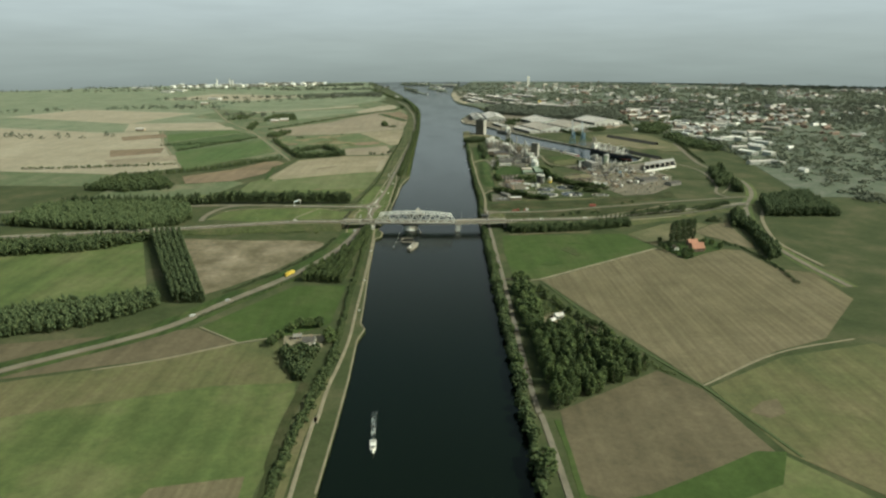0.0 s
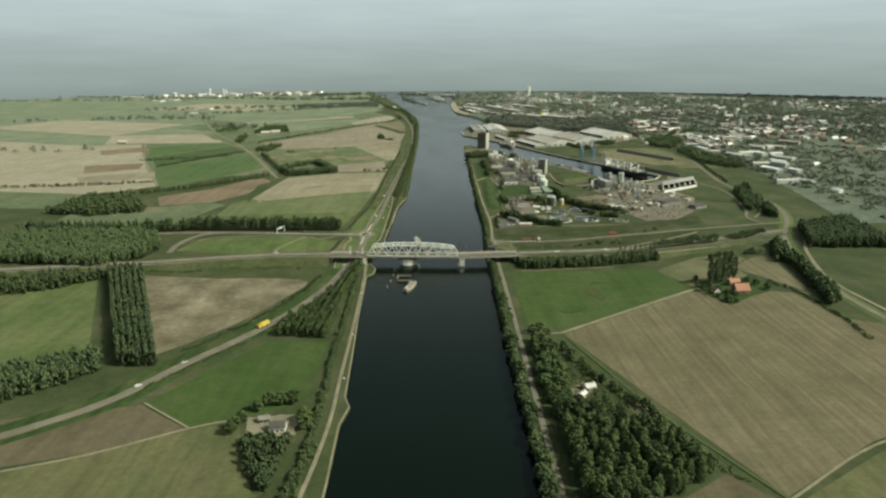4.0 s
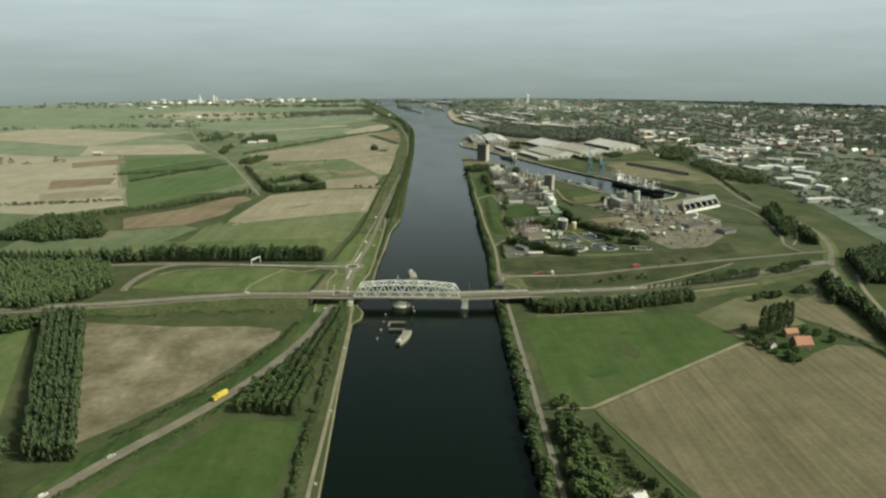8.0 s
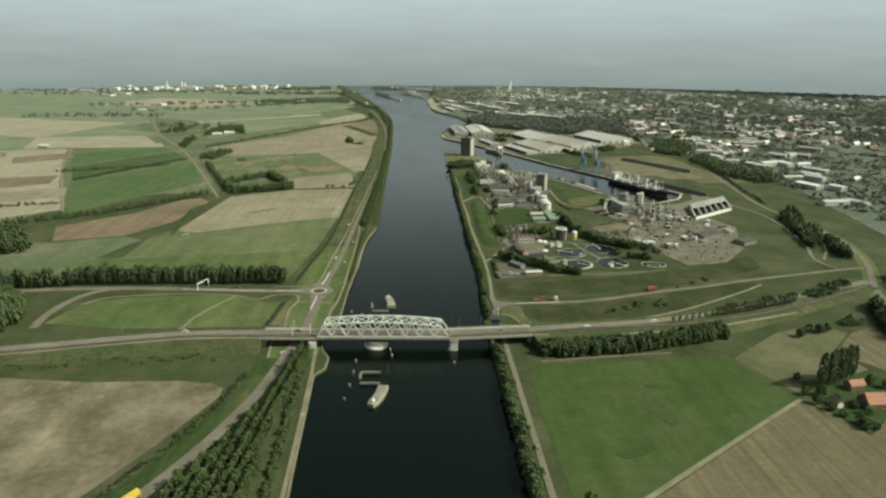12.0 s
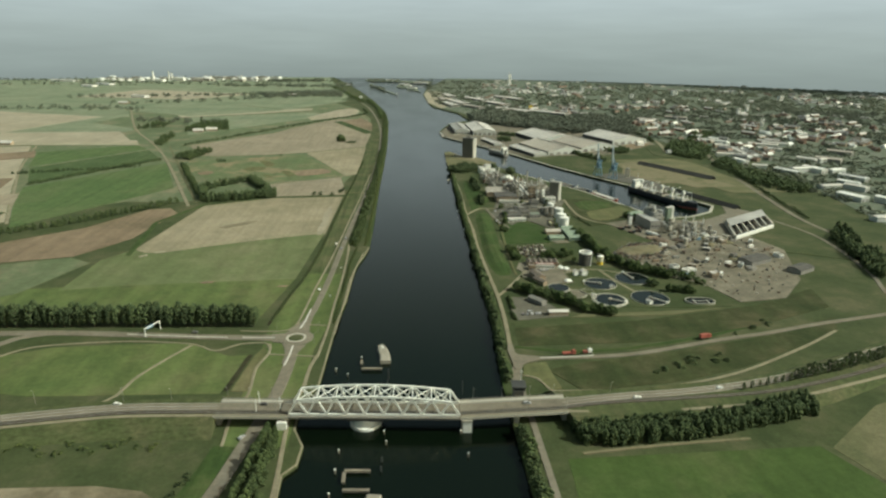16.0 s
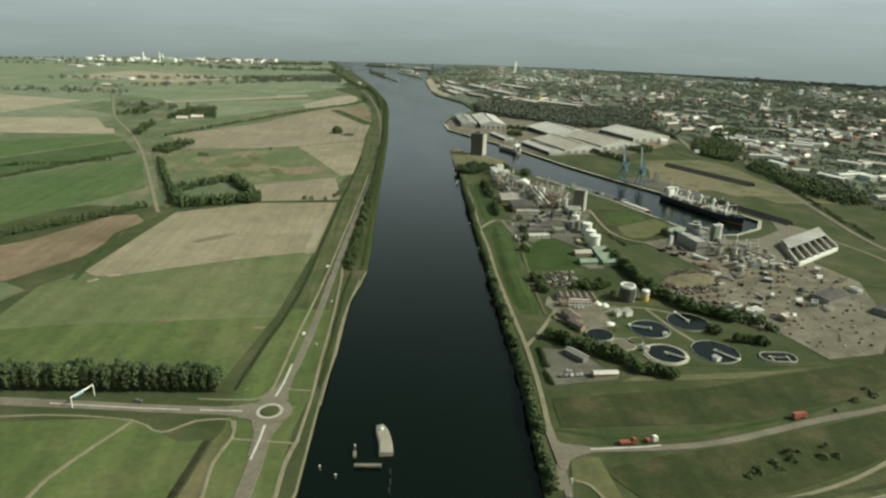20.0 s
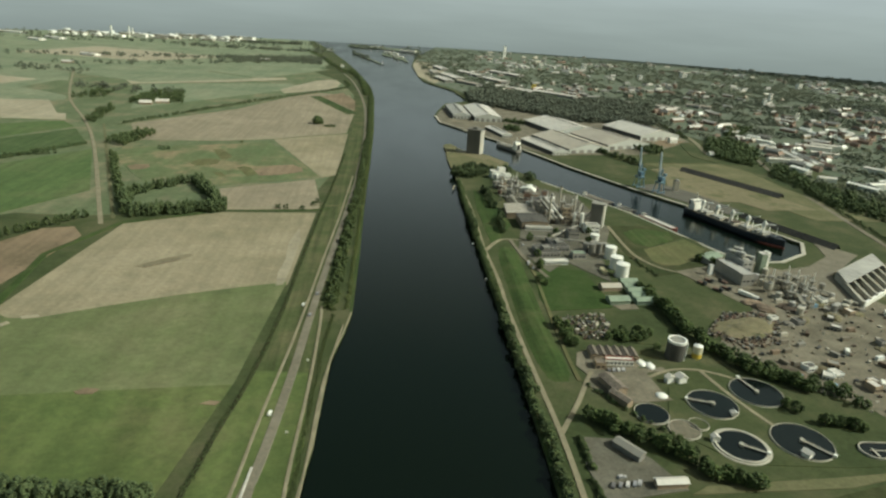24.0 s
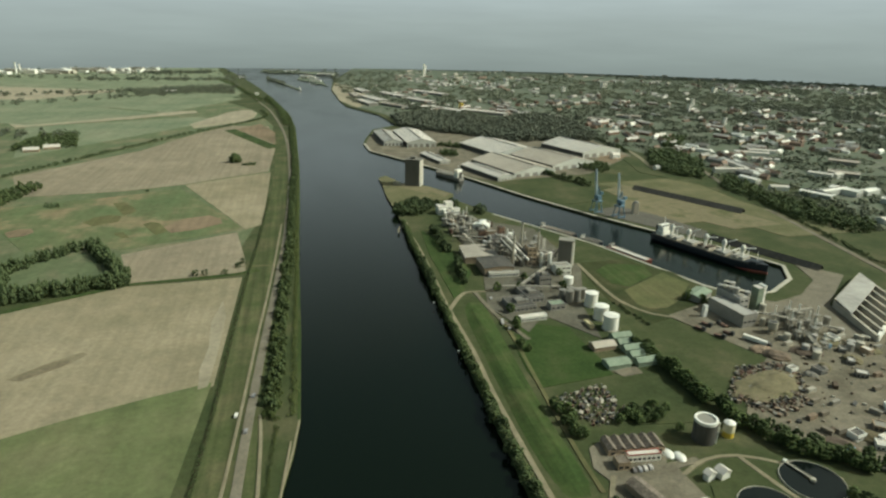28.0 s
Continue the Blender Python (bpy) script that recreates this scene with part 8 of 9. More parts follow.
_e = thing("sewage_store", (155.5, 361, 0), "low brown store with a many-ridged roof behind the office", "building")
part("wall", boxes((-15, -5.5, 0, 15, 5.5, 3.4)), M_WALLTAN, _e)
for _k in range(6):
    _bm = bmesh.new()
    gable(_bm, -15 + 5 * _k, -5.6, -10.1 + 5 * _k, 5.6, 3.5, 5.0, 'y', 0.0, 0.2)
    part("roof_ridge", _bm, M_ROOFBROWN, _e)
    part("window", boxes((-13.6 + 5 * _k, -5.56, 1.0, -11.4 + 5 * _k, -5.45, 2.4)), M_GLASS, _e)
block("sewage_store", 143, 343, 6, 9, 4.2, 0, M_WALLTAN, M_ROOFBROWN, "low brown-roofed store on the yard", 1, 2)
hall("control_house", 143, 312, 22, 8, 4.2, 1.6, 12, M_WALLTAN, M_ROOFBROWN, "brown-roofed control house of the sewage works")
hall("control_house", 143, 294, 16, 5, 3.6, 1.2, 24, M_WALLTAN, M_ROOFBROWN, "low brown wing of the control house")
hall("yard_shed", 131, 234, 18, 6, 3.6, 1.2, 28, M_WALLGREY, M_ROOFGREY, "grey-roofed shed with a white end on the yard", 1)
hall("yard_shed", 142, 203, 15, 5.5, 3.2, 1.2, 98, M_WALLTAN, M_ROOFPALE, "tan-roofed shed with a white end on the yard", 1)

# spoil heaps and stores in the big yard
_g = random.Random(66)
for _k in range(16):
    _x, _y, _r, _h = _g.uniform(262, 380), _g.uniform(340, 500), _g.uniform(4, 11), _g.uniform(1.5, 4)
    if not inside((_x, _y), [(236, 376), (256, 420), (300, 495), (380, 500), (400, 440), (356, 320), (276, 326)]):
        continue
    _e = thing("spoil_heap", (_x, _y, 0.2), "rounded heap of brown bulk material in the yard", "heap", "heaps in the yard", _g.uniform(0, 180))
    _bm = bmesh.new()
    bmesh.ops.create_icosphere(_bm, subdivisions=3, radius=1.0)
    for _v in _bm.verts:
        _n = noise.noise(_v.co * 2.2 + Vector((_k, 0, 0)))
        _v.co = Vector((_v.co.x * _r * (1 + 0.25 * _n), _v.co.y * _r * 0.7 * (1 + 0.25 * _n), max(-0.3, _v.co.z * _h * (1 + 0.3 * _n))))
    part("mound", _bm, _g.choice([M_SAND, M_RUST, M_BROWN, M_CONCD]), _e)
hall("dark_store", 366, 384, 34, 18, 4.5, 1.6, -52, M_WALLGREY, M_ROOFDARK, "dark-roofed store with a pale end in the yard", 2)
hall("dark_store", 398, 352, 26, 15, 4.0, 1.4, -50, M_WALLGREY, M_ROOFDARK, "low dark-roofed store beside the yard", 1)


# ---------------------------------------------------------------- houses by the canal
def cottage(name, x, y, a, b, h, rise, turn, wall, roof, label):
    e = thing(name, (x, y, 0), label, "house", turn=turn)
    part("wall", house_walls(-a / 2, -b / 2, a / 2, b / 2, h, h + rise), wall, e)
    bm = bmesh.new()
    gable(bm, -a / 2, -b / 2, a / 2, b / 2, h, h + rise)
    part("roof", bm, roof, e)
    part("chimney", boxes((a * 0.25 - 0.4, -0.4, h + rise * 0.6, a * 0.25 + 0.4, 0.4, h + rise + 1.0)), M_BRICK, e)
    part("door", boxes((-0.5, -b / 2 - 0.06, 0, 0.5, -b / 2 + 0.04, 2.1)), M_DARK, e)
    for u in (-0.32, 0.3):
        w = part("window", boxes((a * u - 0.7, -b / 2 - 0.08, 0.9, a * u + 0.7, -b / 2 + 0.04, 2.2)), M_GLASS, e)
        part("window_frame", boxes((a * u - 0.85, -b / 2 - 0.06, 0.75, a * u + 0.85, -b / 2 + 0.02, 0.9), (a * u - 0.85, -b / 2 - 0.06, 2.2, a * u + 0.85, -b / 2 + 0.02, 2.35)), M_WHITE, w)
    return e


cottage("house", -66.5, -423, 8.5, 6, 3.0, 2.6, 8, M_WHITE, M_ROOFDARK, "white house with a dark roof in a sandy yard")
cottage("barn", -76, -411, 6, 4, 2.4, 1.6, 20, M_WALLTAN, M_ROOFGREY, "small grey-roofed barn in the sandy yard")
cottage("farmhouse", 300, -112, 12.5, 10, 3.6, 5.0, 8, M_BRICK, M_TILE, "farmhouse with a large orange-red tiled roof")
cottage("farm_shed", 303, -84, 10, 6, 3.4, 2.8, 12, M_BRICK, M_TILE, "small shed with an orange-red tiled roof")
cottage("farm_shed", 277, -112, 7, 5, 2.8, 2.2, 100, M_WHITE, M_TILEB, "small white shed among the farm trees")
cottage("shack", 120, -357, 7, 5, 2.6, 1.6, 30, M_WHITE, M_ROOFPALE, "small pale shack in a scrub clearing")
cottage("shack", 113, -371, 6, 4, 2.4, 1.4, 60, M_WALLTAN, M_ROOFPALE, "small tan-roofed shack in the scrub clearing")
wood("rubble", "pale rubble and sand lying in the clearing", scatter([(103, -362), (115, -346), (124, -354), (113, -370)], 4.5, random.Random(71)), M_CONC, (0.4, 0.9), 1.2, 6, shape='dome', seed=71, low=0.0, category="rubble")


# ---------------------------------------------------------------- vehicles
def wheel(e, x, y, r, w):
    bm = bmesh.new()
    bmesh.ops.create_cone(bm, cap_ends=True, segments=14, radius1=r, radius2=r, depth=w, matrix=pose(x, y, r, 90, 0, 0))
    t = part("wheel", bm, M_RUBBER, e)
    bm = bmesh.new()
    bmesh.ops.create_cone(bm, cap_ends=True, segments=10, radius1=r * 0.55, radius2=r * 0.55, depth=w * 1.06, matrix=pose(x, y, r, 90, 0, 0))
    part("rim", bm, M_GREYST, t)


def car(x, y, z, turn, mat, label):
    e = thing("car", (x, y, z), label, "car", "cars on the roads", turn)
    bm = bmesh.new()
    prof = [(-2.1, 0.35), (2.1, 0.35), (2.15, 0.75), (1.2, 0.9), (0.5, 1.4), (-1.3, 1.42), (-2.0, 0.95)]
    a = [bm.verts.new((px, -0.85, pz)) for px, pz in prof]
    b = [bm.verts.new((px, 0.85, pz)) for px, pz in prof]
    bm.faces.new(a)
    bm.faces.new(b)
    for i in range(len(prof)):
        bm.faces.new((a[i - 1], a[i], b[i], b[i - 1]))
    bmesh.ops.recalc_face_normals(bm, faces=bm.faces[:])
    part("body", bm, mat, e)
    bm = bmesh.new()
    v = [bm.verts.new(p) for p in ((1.22, -0.75, 0.93), (1.22, 0.75, 0.93), (0.56, 0.7, 1.4), (0.56, -0.7, 1.4))]
    bm.faces.new(v)
    part("windscreen", bm, M_GLASS, e)
    part("side_window", boxes((-1.3, -0.88, 0.95, 0.5, -0.84, 1.32)), M_GLASS, e)
    part("side_window", boxes((-1.3, 0.84, 0.95, 0.5, 0.88, 1.32)), M_GLASS, e)
    for wx in (-1.35, 1.35):
        for wy in (-0.78, 0.78):
            wheel(e, wx, wy, 0.33, 0.22)
    return e


def lorry(name, x, y, z, turn, box_mat, cab_mat, label, length=11.0, flat=False):
    e = thing(name, (x, y, z), label, "lorry", "", turn)
    part("chassis", boxes((-length / 2, -0.9, 0.6, length / 2, 0.9, 1.0)), M_DARK, e)
    part("load_bed" if flat else "cargo_box", boxes((-length / 2, -1.2, 1.0, length / 2 - 2.9, 1.2, 1.9 if flat else 3.6)), box_mat, e)
    c = part("cab", boxes((length / 2 - 2.5, -1.2, 0.6, length / 2 - 0.1, 1.2, 3.0), (length / 2 - 2.3, -1.1, 3.0, length / 2 - 0.7, 1.1, 3.3)), cab_mat, e)
    part("windscreen", boxes((length / 2 - 0.1, -1.05, 1.8, length / 2 - 0.05, 1.05, 2.8)), M_GLASS, c)
    for wx in (-length * 0.38, -length * 0.26, length * 0.36):
        for wy in (-1.05, 1.05):
            wheel(e, wx, wy, 0.48, 0.3)
    return e


lorry("yellow_lorry", -107, -226, 0.45, 246, M_YELLOW, M_YELLOW, "bright yellow lorry on the country road", 11)
lorry("red_lorry", 133, 112.4, 0.45, 10, M_REDP, M_REDP, "red tipper lorry on the works road", 9, True)
lorry("red_lorry", 146, 115.6, 0.45, 12, M_REDP, M_WHITE, "short red lorry on the works road", 6, True)
lorry("red_lorry", 238, 149.5, 0.45, 24, M_REDP, M_REDP, "red lorry on the works road", 9)
lorry("white_lorry", 299, 496, 0.4, -66, M_WHITE, M_DARK, "long white lorry parked beside the mill", 19)
for _x, _y, _t in [(272, 528, 20), (281, 536, 20), (279, 511, 25), (288, 516, 25), (292, 534, 200)]:
    lorry("parked_lorry", _x, _y, 0.4, _t - 90, M_BROWNRED, M_DARK, "dark red lorry parked beside the mill", 8, True)
for _x, _y, _z, _t, _m, _lab in [
        (155, 24, 6.3, 14, M_WHITE, "white car on the embankment road"), (-54, 9, 7.1, 0, M_CARS, "dark car on the viaduct"), (-43, 262, 0.45, 88, M_WHITE, "white van on the canal road"), (-38.5, 430, 0.45, 85, M_WHITE, "white car on the canal road"),
        (-33, 410, 0.39, 84, M_CARS, "dark car on the canal road"), (-30.5, 455, 0.39, 84, M_CARS, "dark car on the canal road"), (-164, -356, 0.45, 58, M_WHITE, "white car on the country road"), (-146, -312, 0.45, 62, M_CARS, "grey car on the country road"),
        (-132, 9, 6.5, 0, M_WHITE, "white car on the embankment road"), (90, 13, 7.1, 6, M_CARS, "dark car on the side span"), (84.0, -392, 0.36, 85, M_CARS, "dark car on the narrow canal road"), (88.5, -170, 0.36, 86, M_CARS, "grey car on the narrow canal road"),
        (210, 43, 4.8, 22, M_WHITE, "white car on the embankment road"), (-62, -20, 0.37, 70, M_CARS, "grey car below the viaduct"), (-120, 149, 0.45, 0, M_CARS, "grey car on the main road")]:
    car(_x, _y, _z, _t, _m, _lab)
for _x, _y, _t in [(115, 201, 70), (118.5, 201.5, 70), (122, 202.3, 70), (125.5, 203, 70), (128, 204, 70), (121, 209, 20), (147.5, 337, 80), (150.5, 337.5, 80), (153.5, 338, 80), (156.5, 338.5, 80), (136, 560, 80), (137, 566, 80), (138, 548, 80), (141, 620, 80)]:
    car(_x, _y, 0.36, _t, M_CARS, "parked car on a paved works yard")


# ---------------------------------------------------------------- lamps, gantry, signs
def lamp_post(x, y, z, h, turn, label="tall slim grey lamp post beside the road"):
    e = thing("street_lamp", (x, y, z), label, "street lamp", "lamps along the road", turn)
    part("pole", drums((0, 0, 0, h, 0.12, 0.07, 8)), M_GREYST, e)
    part("arm", beams(0.1, ((0, 0, h), (1.4, 0, h + 0.3))), M_GREYST, e)
    part("lantern", boxes((1.1, -0.15, h + 0.2, 1.8, 0.15, h + 0.36)), M_CONC, e)


for _x, _y, _z in [(-104, 13.5, 6.7), (-130, 14, 6.3), (-74, 14.5, 7), (-62, 14.5, 7), (-50, 14.5, 7), (-46, -4, 7), (60, 15, 7), (76, 17, 7), (92, 19.5, 7), (106, 22, 7), (110, 5, 7), (88, 1, 7), (-176, 12, 5.2), (140, 28, 6.3)]:
    lamp_post(_x, _y, _z, 9.0, 90 if _y < 5 else -90)
for _x, _y in [(-64, 152), (-36, 152), (-64, 130), (-37, 130), (-55, 112)]:
    lamp_post(_x, _y, 0.0, 8.0, 45)
_e = thing("sign_gantry", (-148, 148, 0), "white steel sign gantry across the main road", "sign gantry", turn=72)
part("post", beams(0.5, ((-7, 0, 0), (-7, 0, 6.5))), M_WHITE, _e)
part("post", beams(0.5, ((7, 0, 0), (7, 0, 6.5))), M_WHITE, _e)
part("beam", beams(0.6, ((-7, 0, 6.5), (7, 0, 6.5))), M_WHITE, _e)
part("sign_board", boxes((-5, -0.15, 5.0, 1, 0.15, 7.2)), M_BLUE, _e, "blue sign board")
_e = thing("barrier_post", (93, 58, 0), "white signal mast beside the bridge junction", "signal mast")
part("mast", drums((0, 0, 0, 10, 0.25, 0.18, 10)), M_WHITE, _e)
part("signal", boxes((-0.5, -0.3, 8.5, 0.5, 0.3, 10.3)), M_WHITE, _e)
part("ladder", boxes((0.25, -0.2, 0, 0.35, 0.2, 9)), M_WHITE, _e)
for _x, _y in [(-38, -130), (-37, -250), (-36, -345), (-33, 240), (-29, 330), (95, 610), (94, 505), (78, -300), (77, -420)]:
    _e = thing("mooring_sign", (_x, _y, 0), "small white shipping sign on the bank", "sign", "signs on the bank")
    part("post", drums((0, 0, 0, 2.2, 0.08, 0.08, 8)), M_GREYST, _e)
    part("board", boxes((-0.7, -0.06, 1.6, 0.7, 0.06, 2.9)), M_WHITE, _e)


# ---------------------------------------------------------------- signals at the bridge ends
def signal_post(x, y, h, mat, label):
    e = thing("signal_post", (x, y, DECK), label, "signal post", "signals of the bridge")
    part("pole", drums((0, 0, 0, h, 0.22, 0.16, 8)), mat, e)
    part("signal_head", boxes((-0.35, -0.35, h - 1.6, 0.35, -0.1, h)), mat, e)


signal_post(54.8, 26.0, 9.0, M_DARK, "tall dark signal mast at the end of the truss")
for _x, _y in ((-56.9, -0.0), (-56.8, 11.9), (-44.7, 4.6)):
    signal_post(_x, _y, 7.0, M_WHITE, "white barrier signal post beside the bridge road")


# ---------------------------------------------------------------- the town
M_TOWN = soil("gardens_and_streets", (0.092, 0.116, 0.080), (0.118, 0.136, 0.100), (0.160, 0.164, 0.138), 0.03, 0.12)
sheet("town_ground", [(236, 1850), (215, 2060), (150, 2270), (145, 2840), (175, 3220), (310, 4250), (900, 5900), (5000, 7900), (3400, 900), (900, 240), (560, 240), (640, 820), (700, 1060), (610, 1350), (540, 1700)], 0.05, M_TOWN, "gardens, streets and yards of a town", "ground")
for _pts, _w in (([(40, 2780), (20, 2880), (-3, 3005), (-30, 3130), (-62, 3270)], 9), ([(-190, 3190), (-170, 3240), (-128, 3310)], 22), ([(112, 3040), (96, 3150), (60, 3240), (52, 3330)], 20), ([(126, 2960), (118, 3080), (122, 3200)], 8)):
    ribbon("mole", _pts, _w, 0.1, M_TOWN, "low harbour mole at the canal's end", "mole", edge=2.0)
for _poly in ([(-95, 3700), (-60, 3640), (60, 3660), (120, 3560), (190, 3600), (210, 3780), (-90, 3800)], [(40, 3280), (60, 3190), (108, 3300), (96, 3420), (48, 3390)]):
    sheet("far_islet", _poly, 0.02, M_TOWN, "low islet with locks at the canal's end", "ground")
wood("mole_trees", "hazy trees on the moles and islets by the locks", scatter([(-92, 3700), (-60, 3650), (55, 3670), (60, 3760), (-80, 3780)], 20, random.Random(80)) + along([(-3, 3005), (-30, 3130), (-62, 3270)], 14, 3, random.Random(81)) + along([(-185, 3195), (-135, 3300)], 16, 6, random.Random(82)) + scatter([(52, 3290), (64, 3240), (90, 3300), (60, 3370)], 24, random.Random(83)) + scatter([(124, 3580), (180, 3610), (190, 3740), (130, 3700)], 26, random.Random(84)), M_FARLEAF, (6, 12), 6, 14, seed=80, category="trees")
for _x, _y, _l, _w, _t in [(86, 3330, 40, 16, 70), (76, 3400, 44, 14, 80), (100, 3160, 36, 12, 75), (20, 3720, 40, 14, 85), (150, 3560, 60, 18, 80), (-150, 3270, 14, 8, 40)]:
    hall("lock_shed", _x, _y, _l, _w, 6, 2.0, _t, M_WHITE, M_ROOFPALE, "pale shed beside the locks at the canal's end", 1)
_e = thing("harbour_light", (40, 2780, 0), "white harbour light on the end of a mole", "beacon")
part("tower", drums((0, 0, 0, 8, 1.6, 1.2, 14)), M_WHITE, _e)
part("lantern", drums((0, 0, 8, 10, 1.0, 0.6, 14)), M_REDP, _e)
_e = thing("white_hut", (-79, 2548, 0), "small bright white hut on the dike bend", "hut")
part("wall", boxes((-5, -4, 0, 5, 4, 5)), M_WHITE, _e)
_bm = bmesh.new()
gable(_bm, -5, -4, 5, 4, 5, 7.5)
part("roof", _bm, M_ROOFPALE, _e)
sheet("yard", [(134, 2420), (136, 2820), (160, 3100), (230, 2900), (220, 2560), (205, 2330), (165, 2215)], FZ + 0.08, M_FARTAN, "pale sandy quay along the town's edge", "yard")

M_ROOFS = [M_TILEB, M_ROOFMID, M_ROOFTAN, M_ROOFPALE]


def town_house(i, roof, wall):
    e = thing("town_house", (0, 0, 0), "small brick house with a pitched roof in the town", "house", "houses of the town")
    a, b, h, r = [(14, 8, 5, 3.5), (24, 8, 5.5, 3.2), (10, 9, 4, 4), (34, 9, 5.5, 3)][i % 4]
    part("wall", house_walls(-a / 2, -b / 2, a / 2, b / 2, h, h + r), wall, e)
    bm = bmesh.new()
    gable(bm, -a / 2, -b / 2, a / 2, b / 2, h, h + r)
    part("roof", bm, roof, e)
    part("chimney", boxes((-0.5, -0.5, h + r - 0.5, 0.5, 0.5, h + r + 1.2)), M_BRICK, e)
    return e


_pats = [town_house(i, M_ROOFS[i % 4], [M_BRICK, M_WALLGREY, M_WALLTAN][i % 3]) for i in range(6)]
_g = random.Random(90)
_spots = []
while len(_spots) < 190:
    _x, _y = _g.uniform(330, 1300), _g.uniform(850, 2500)
    if (_x < 640 and _y < 1350) or (_x < 560 and _y < 1860) or _x > 0.55 * _y + 260 or not (streets(_x, _y) or _g.random() < 0.06):
        continue
    _spots.append((_x, _y))
for _k, (_x, _y) in enumerate(_spots):
    _m = pose(*at(_x, _y), 0.1, 0, 0, _g.choice([20, 28, 110, 116, 65]) + _g.uniform(-5, 5))
    if _k < len(_pats):
        _pats[_k].matrix_basis = _m
    else:
        copy_thing(_g.choice(_pats), _m)


def far_houses(name, count, area, mat, label, seed, size=(8, 26), h=(4, 9)):
    """Roofs and walls too far off to count, joined by colour."""
    g = random.Random(seed)
    vs, fs = [], []
    while len(fs) < count * 7:
        x, y = g.uniform(area[0], area[2]), g.uniform(area[1], area[3])
        if (x < 560 and y < 1860) or (x < 240 and y < 2330) or x > 0.72 * y + 420 or not (streets(x, y) or g.random() < 0.05):
            continue
        a, b, hh, t = g.uniform(*size) / 2, g.uniform(7, 11) / 2, g.uniform(*h), g.choice([0.4, 1.97, 1.1]) + g.uniform(-0.1, 0.1)
        x, y = at(x, y)
        n = len(vs)
        for px, py, pz in ((-a, -b, 0), (a, -b, 0), (a, b, 0), (-a, b, 0), (-a, -b, hh * 0.6), (a, -b, hh * 0.6), (a, b, hh * 0.6), (-a, b, hh * 0.6), (-a, 0, hh), (a, 0, hh)):
            vs.append((x + px * math.cos(t) - py * math.sin(t), y + px * math.sin(t) + py * math.cos(t), pz))
        fs += [tuple(n + i for i in f) for f in ((0, 1, 5, 4), (2, 3, 7, 6), (1, 2, 6, 9, 5), (3, 0, 4, 8, 7), (4, 5, 9, 8), (6, 7, 8, 9), (0, 3, 2, 1))]
    return tagged(mesh_ob(name, vs, fs, mat), label, "houses", "", "stuff")


far_houses("distant_houses", 120, (240, 1900, 2400, 3650), M_TILEB, "brown roofs of distant town houses", 91)
far_houses("distant_houses", 80, (240, 1900, 2400, 3650), M_ROOFPALE, "pale roofs and walls of distant town houses", 92)
far_houses("distant_houses", 190, (240, 1900, 2400, 3650), M_ROOFMID, "grey roofs of distant town houses", 93, (12, 36))
far_houses("distant_houses", 34, (500, 3400, 3000, 4300), M_CONC, "pale tall blocks at the far edge of the town", 97, (14, 34), (6, 12))
far_houses("distant_houses", 60, (400, 3500, 3000, 4300), M_ROOFTAN, "grey roofs at the far edge of the town", 98, (14, 44), (3, 6))
far_houses("distant_houses", 70, (640, 500, 1900, 1900), M_TILEB, "brown roofs of houses east of the harbour", 95)
far_houses("distant_houses", 60, (640, 500, 1900, 1900), M_WHITE, "pale roofs of houses east of the harbour", 96)
for _x, _y, _l, _w, _t in [(200, 2330, 120, 26, 10), (230, 2440, 150, 30, 12), (190, 2560, 110, 24, 4), (260, 2260, 100, 22, 25), (300, 2600, 140, 30, 20), (220, 2740, 120, 26, 8), (380, 2160, 110, 30, 30), (460, 2110, 130, 34, 40), (350, 2420, 120, 30, 22), (420, 2700, 140, 34, 30), (560, 2060, 60, 30, 40), (600, 2010, 46, 26, 40), (700, 1960, 52, 28, 40), (800, 2040, 60, 18, 60), (690, 1950, 46, 16, 50), (900, 1300, 50, 22, 40), (820, 1180, 48, 22, 40)]:
    hall("quay_warehouse", _x, _y, _l, _w, 7, 2.0, _t, M_WALLGREY, M_ROOFPALE if _w > 25 else M_ROOFTAN, "pale-roofed hall at the edge of the town", 2)
cottage("house", 520, 1374, 14, 10, 6, 4, 20, M_WHITE, M_ROOFPALE, "white house in a brown yard behind the warehouses")
cottage("house", 544, 1254, 9, 7, 4, 3, 30, M_WHITE, M_ROOFMID, "small white house at the edge of the wood")
for _x, _y, _l, _w, _t, _m in [(690, 1010, 50, 30, 22, 0), (745, 1060, 54, 34, 24, 0), (685, 880, 42, 30, 20, 1), (735, 930, 48, 30, 22, 0), (672, 745, 46, 30, 18, 0), (640, 610, 44, 30, 16, 1), (790, 1200, 44, 28, 30, 1)]:
    for _o, _f in ((-0.36, _g.uniform(0.34, 0.6)), (0.38, _g.uniform(0.3, 0.5))):
        hall("trade_hall", _x + _o * _w * 1.5, _y + _g.uniform(-34, 34), _l * _g.uniform(0.55, 1.1), _w * _f, _g.uniform(5, 8), 1.4, _t + _g.choice((0, 0, 90)) + _g.uniform(-6, 6), M_WALLPALE, (M_WHITE, M_ROOFPALE)[_m], ("white-roofed hall on the trading estate by the trees", "pale grey-roofed hall on the trading estate by the trees")[_m], 2)
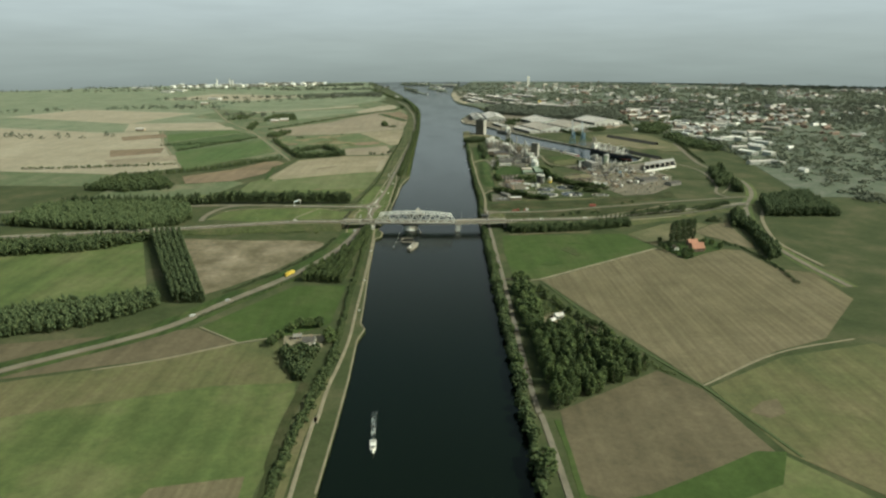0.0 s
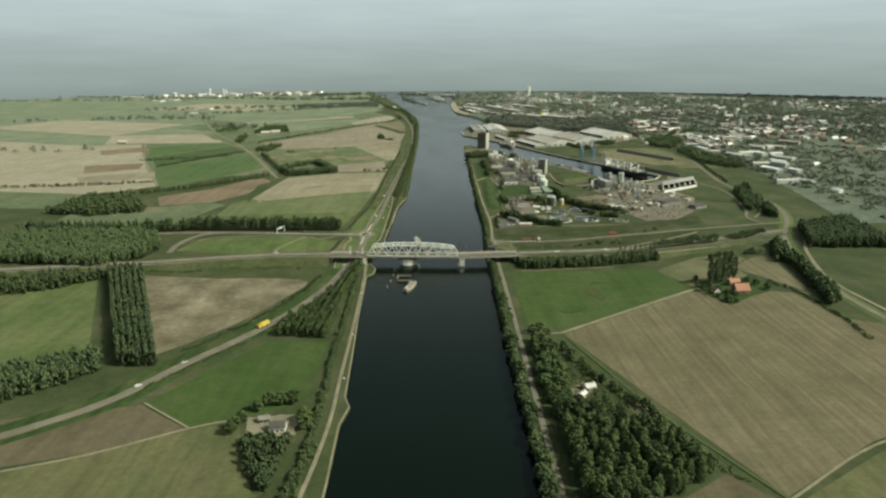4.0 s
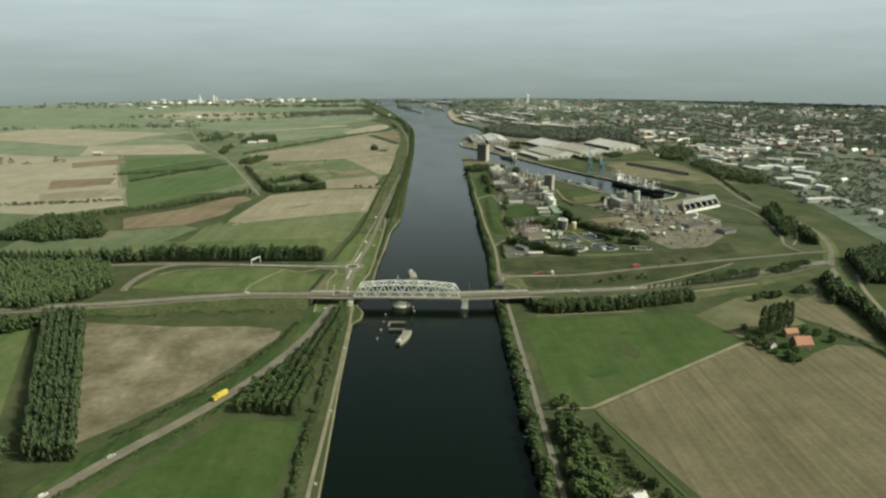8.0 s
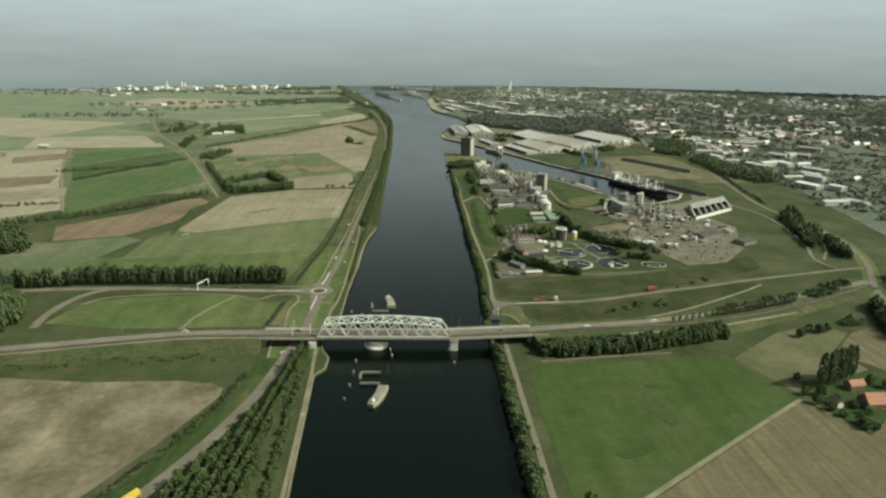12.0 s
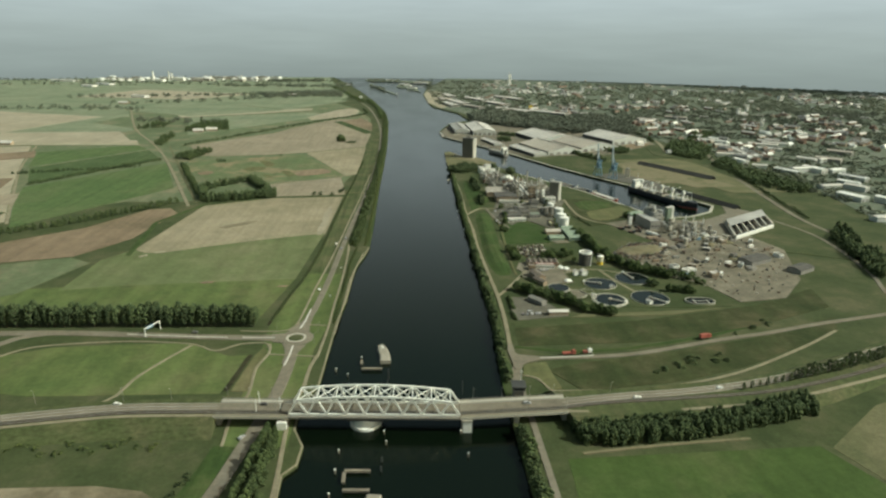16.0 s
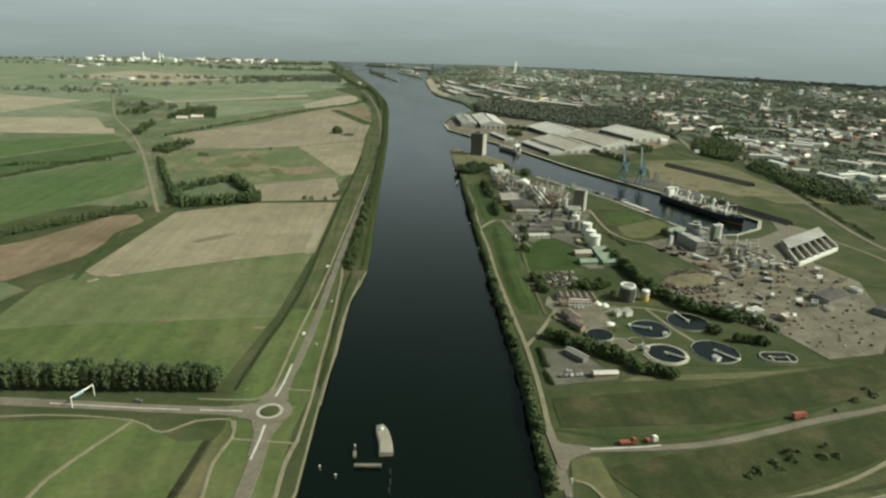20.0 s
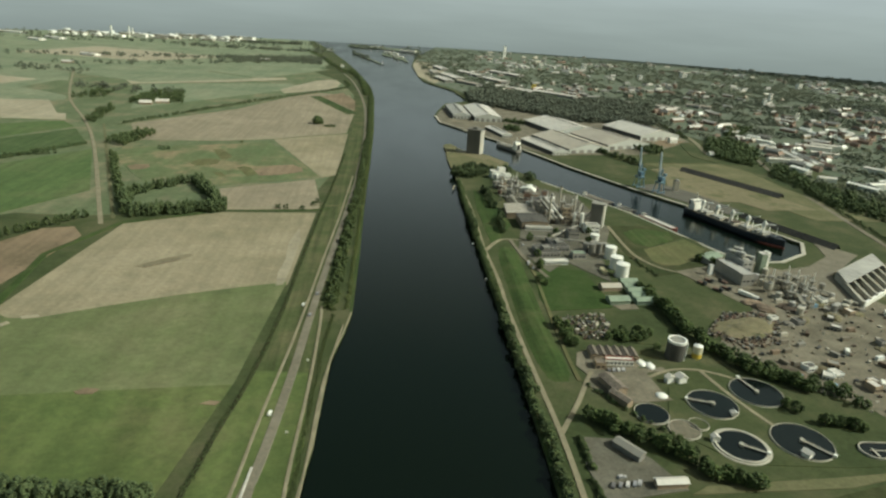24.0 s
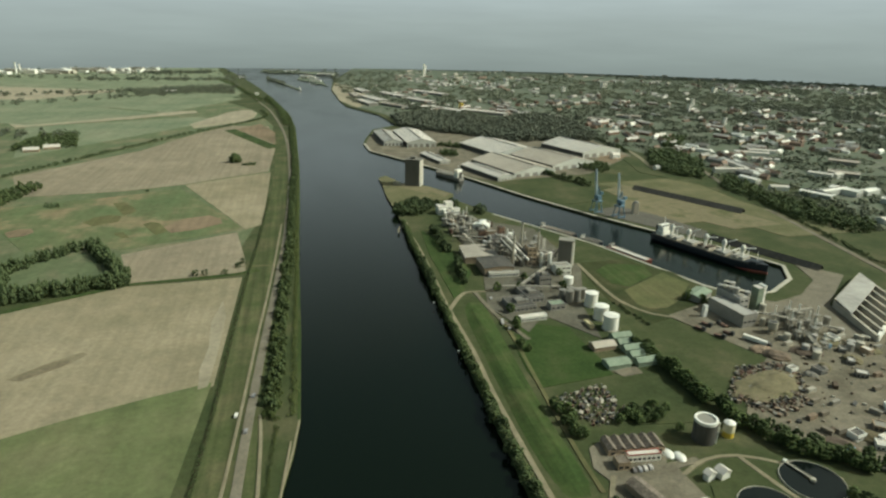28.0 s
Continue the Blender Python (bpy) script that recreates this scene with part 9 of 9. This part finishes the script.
for _x, _y, _a, _h in [(1040, 2215, 10, 22), (1150, 2430, 10, 20), (900, 2900, 14, 18), (1500, 3000, 20, 20), (620, 3200, 14, 18), (800, 3300, 16, 20), (1150, 3200, 24, 18), (985, 1900, 8, 18)]:
    block("apartment_block", _x, _y, _a, _a * 0.8, _h, 24, M_WHITE, M_ROOFGREY, "tall white apartment block above the town trees", 6, 4, True)
block("yellow_warehouse", 428, 2245, 10, 9, 13, 20, M_YELLOW, M_ROOFGREY, "tall yellow building at the edge of town", 3, 3)
_e = thing("white_tower", (545, 3640, 0), "tall white twin tower far beyond the town", "tower", turn=38)
part("shaft", boxes((-6, -3, 0, -2, 3, 54)), M_WHITE, _e)
part("shaft", boxes((2, -3, 0, 6, 3, 50)), M_WHITE, _e)
part("link", boxes((-2, -2, 0, 2, 2, 30)), M_CONC, _e)
part("crown", boxes((-6.3, -3.3, 54, -1.7, 3.3, 55), (1.7, -3.3, 50, 6.3, 3.3, 51)), M_ROOFGREY, _e)

# ---------------------------------------------------------------- the far chemical plant in the haze
_g = random.Random(101)
for _k in range(70):
    _x = _g.uniform(-1080, -440)
    _y = 3130 + (_x + 1080) * 0.55 + _g.uniform(-60, 160)
    if _k % 3 == 0:
        tank("far_tank", _x, _y, _g.uniform(8, 18), _g.uniform(8, 16), M_WHITE, "white storage tank of the distant plant", group="tanks of the distant plant", rail=False, base=False)
    else:
        block("far_plant_block", _x, _y, _g.uniform(16, 60), _g.uniform(14, 30), _g.uniform(6, 15), 0, _g.choice([M_WHITE, M_CONC, M_CONC]), M_ROOFPALE, "pale block of the distant plant in haze", 0, 0, _k % 4 == 1)
for _x, _y, _h in [(-890, 3180, 46), (-845, 3240, 44), (-836, 3252, 36), (-700, 3330, 24), (-590, 3400, 24)]:
    _e = thing("far_chimney", (_x, _y, 0), "tall white chimney of the distant plant", "chimney", "distant chimneys")
    part("shaft", drums((0, 0, 0, _h, 4, 3, 20)), M_WHITE, _e)
    part("cap", drums((0, 0, _h, _h + 2, 3.3, 3.3, 20)), M_CONC, _e)
for _x, _y, _a, _t in [(-371, 1424, 22, 20), (-350, 1455, 24, 25), (-300, 2580, 30, 20), (-700, 2080, 30, 10), (-640, 1150, 22, 0)]:
    cottage("far_farm", _x, _y, _a, 10, 4, 4, _t, M_WALLTAN, M_ROOFPALE if _a > 20 else M_TILEB, "distant farm building among dark trees")
for _x, _y, _l, _w, _t in [(-1168, 3018, 90, 40, 80), (-1000, 2760, 50, 30, 60), (-985, 2880, 70, 30, 60), (-720, 2330, 50, 24, 60)]:
    hall("far_shed", _x, _y, _l, _w, 7, 2.0, _t, M_WHITE, M_ROOFPALE, "long white shed far across the polder", 2)
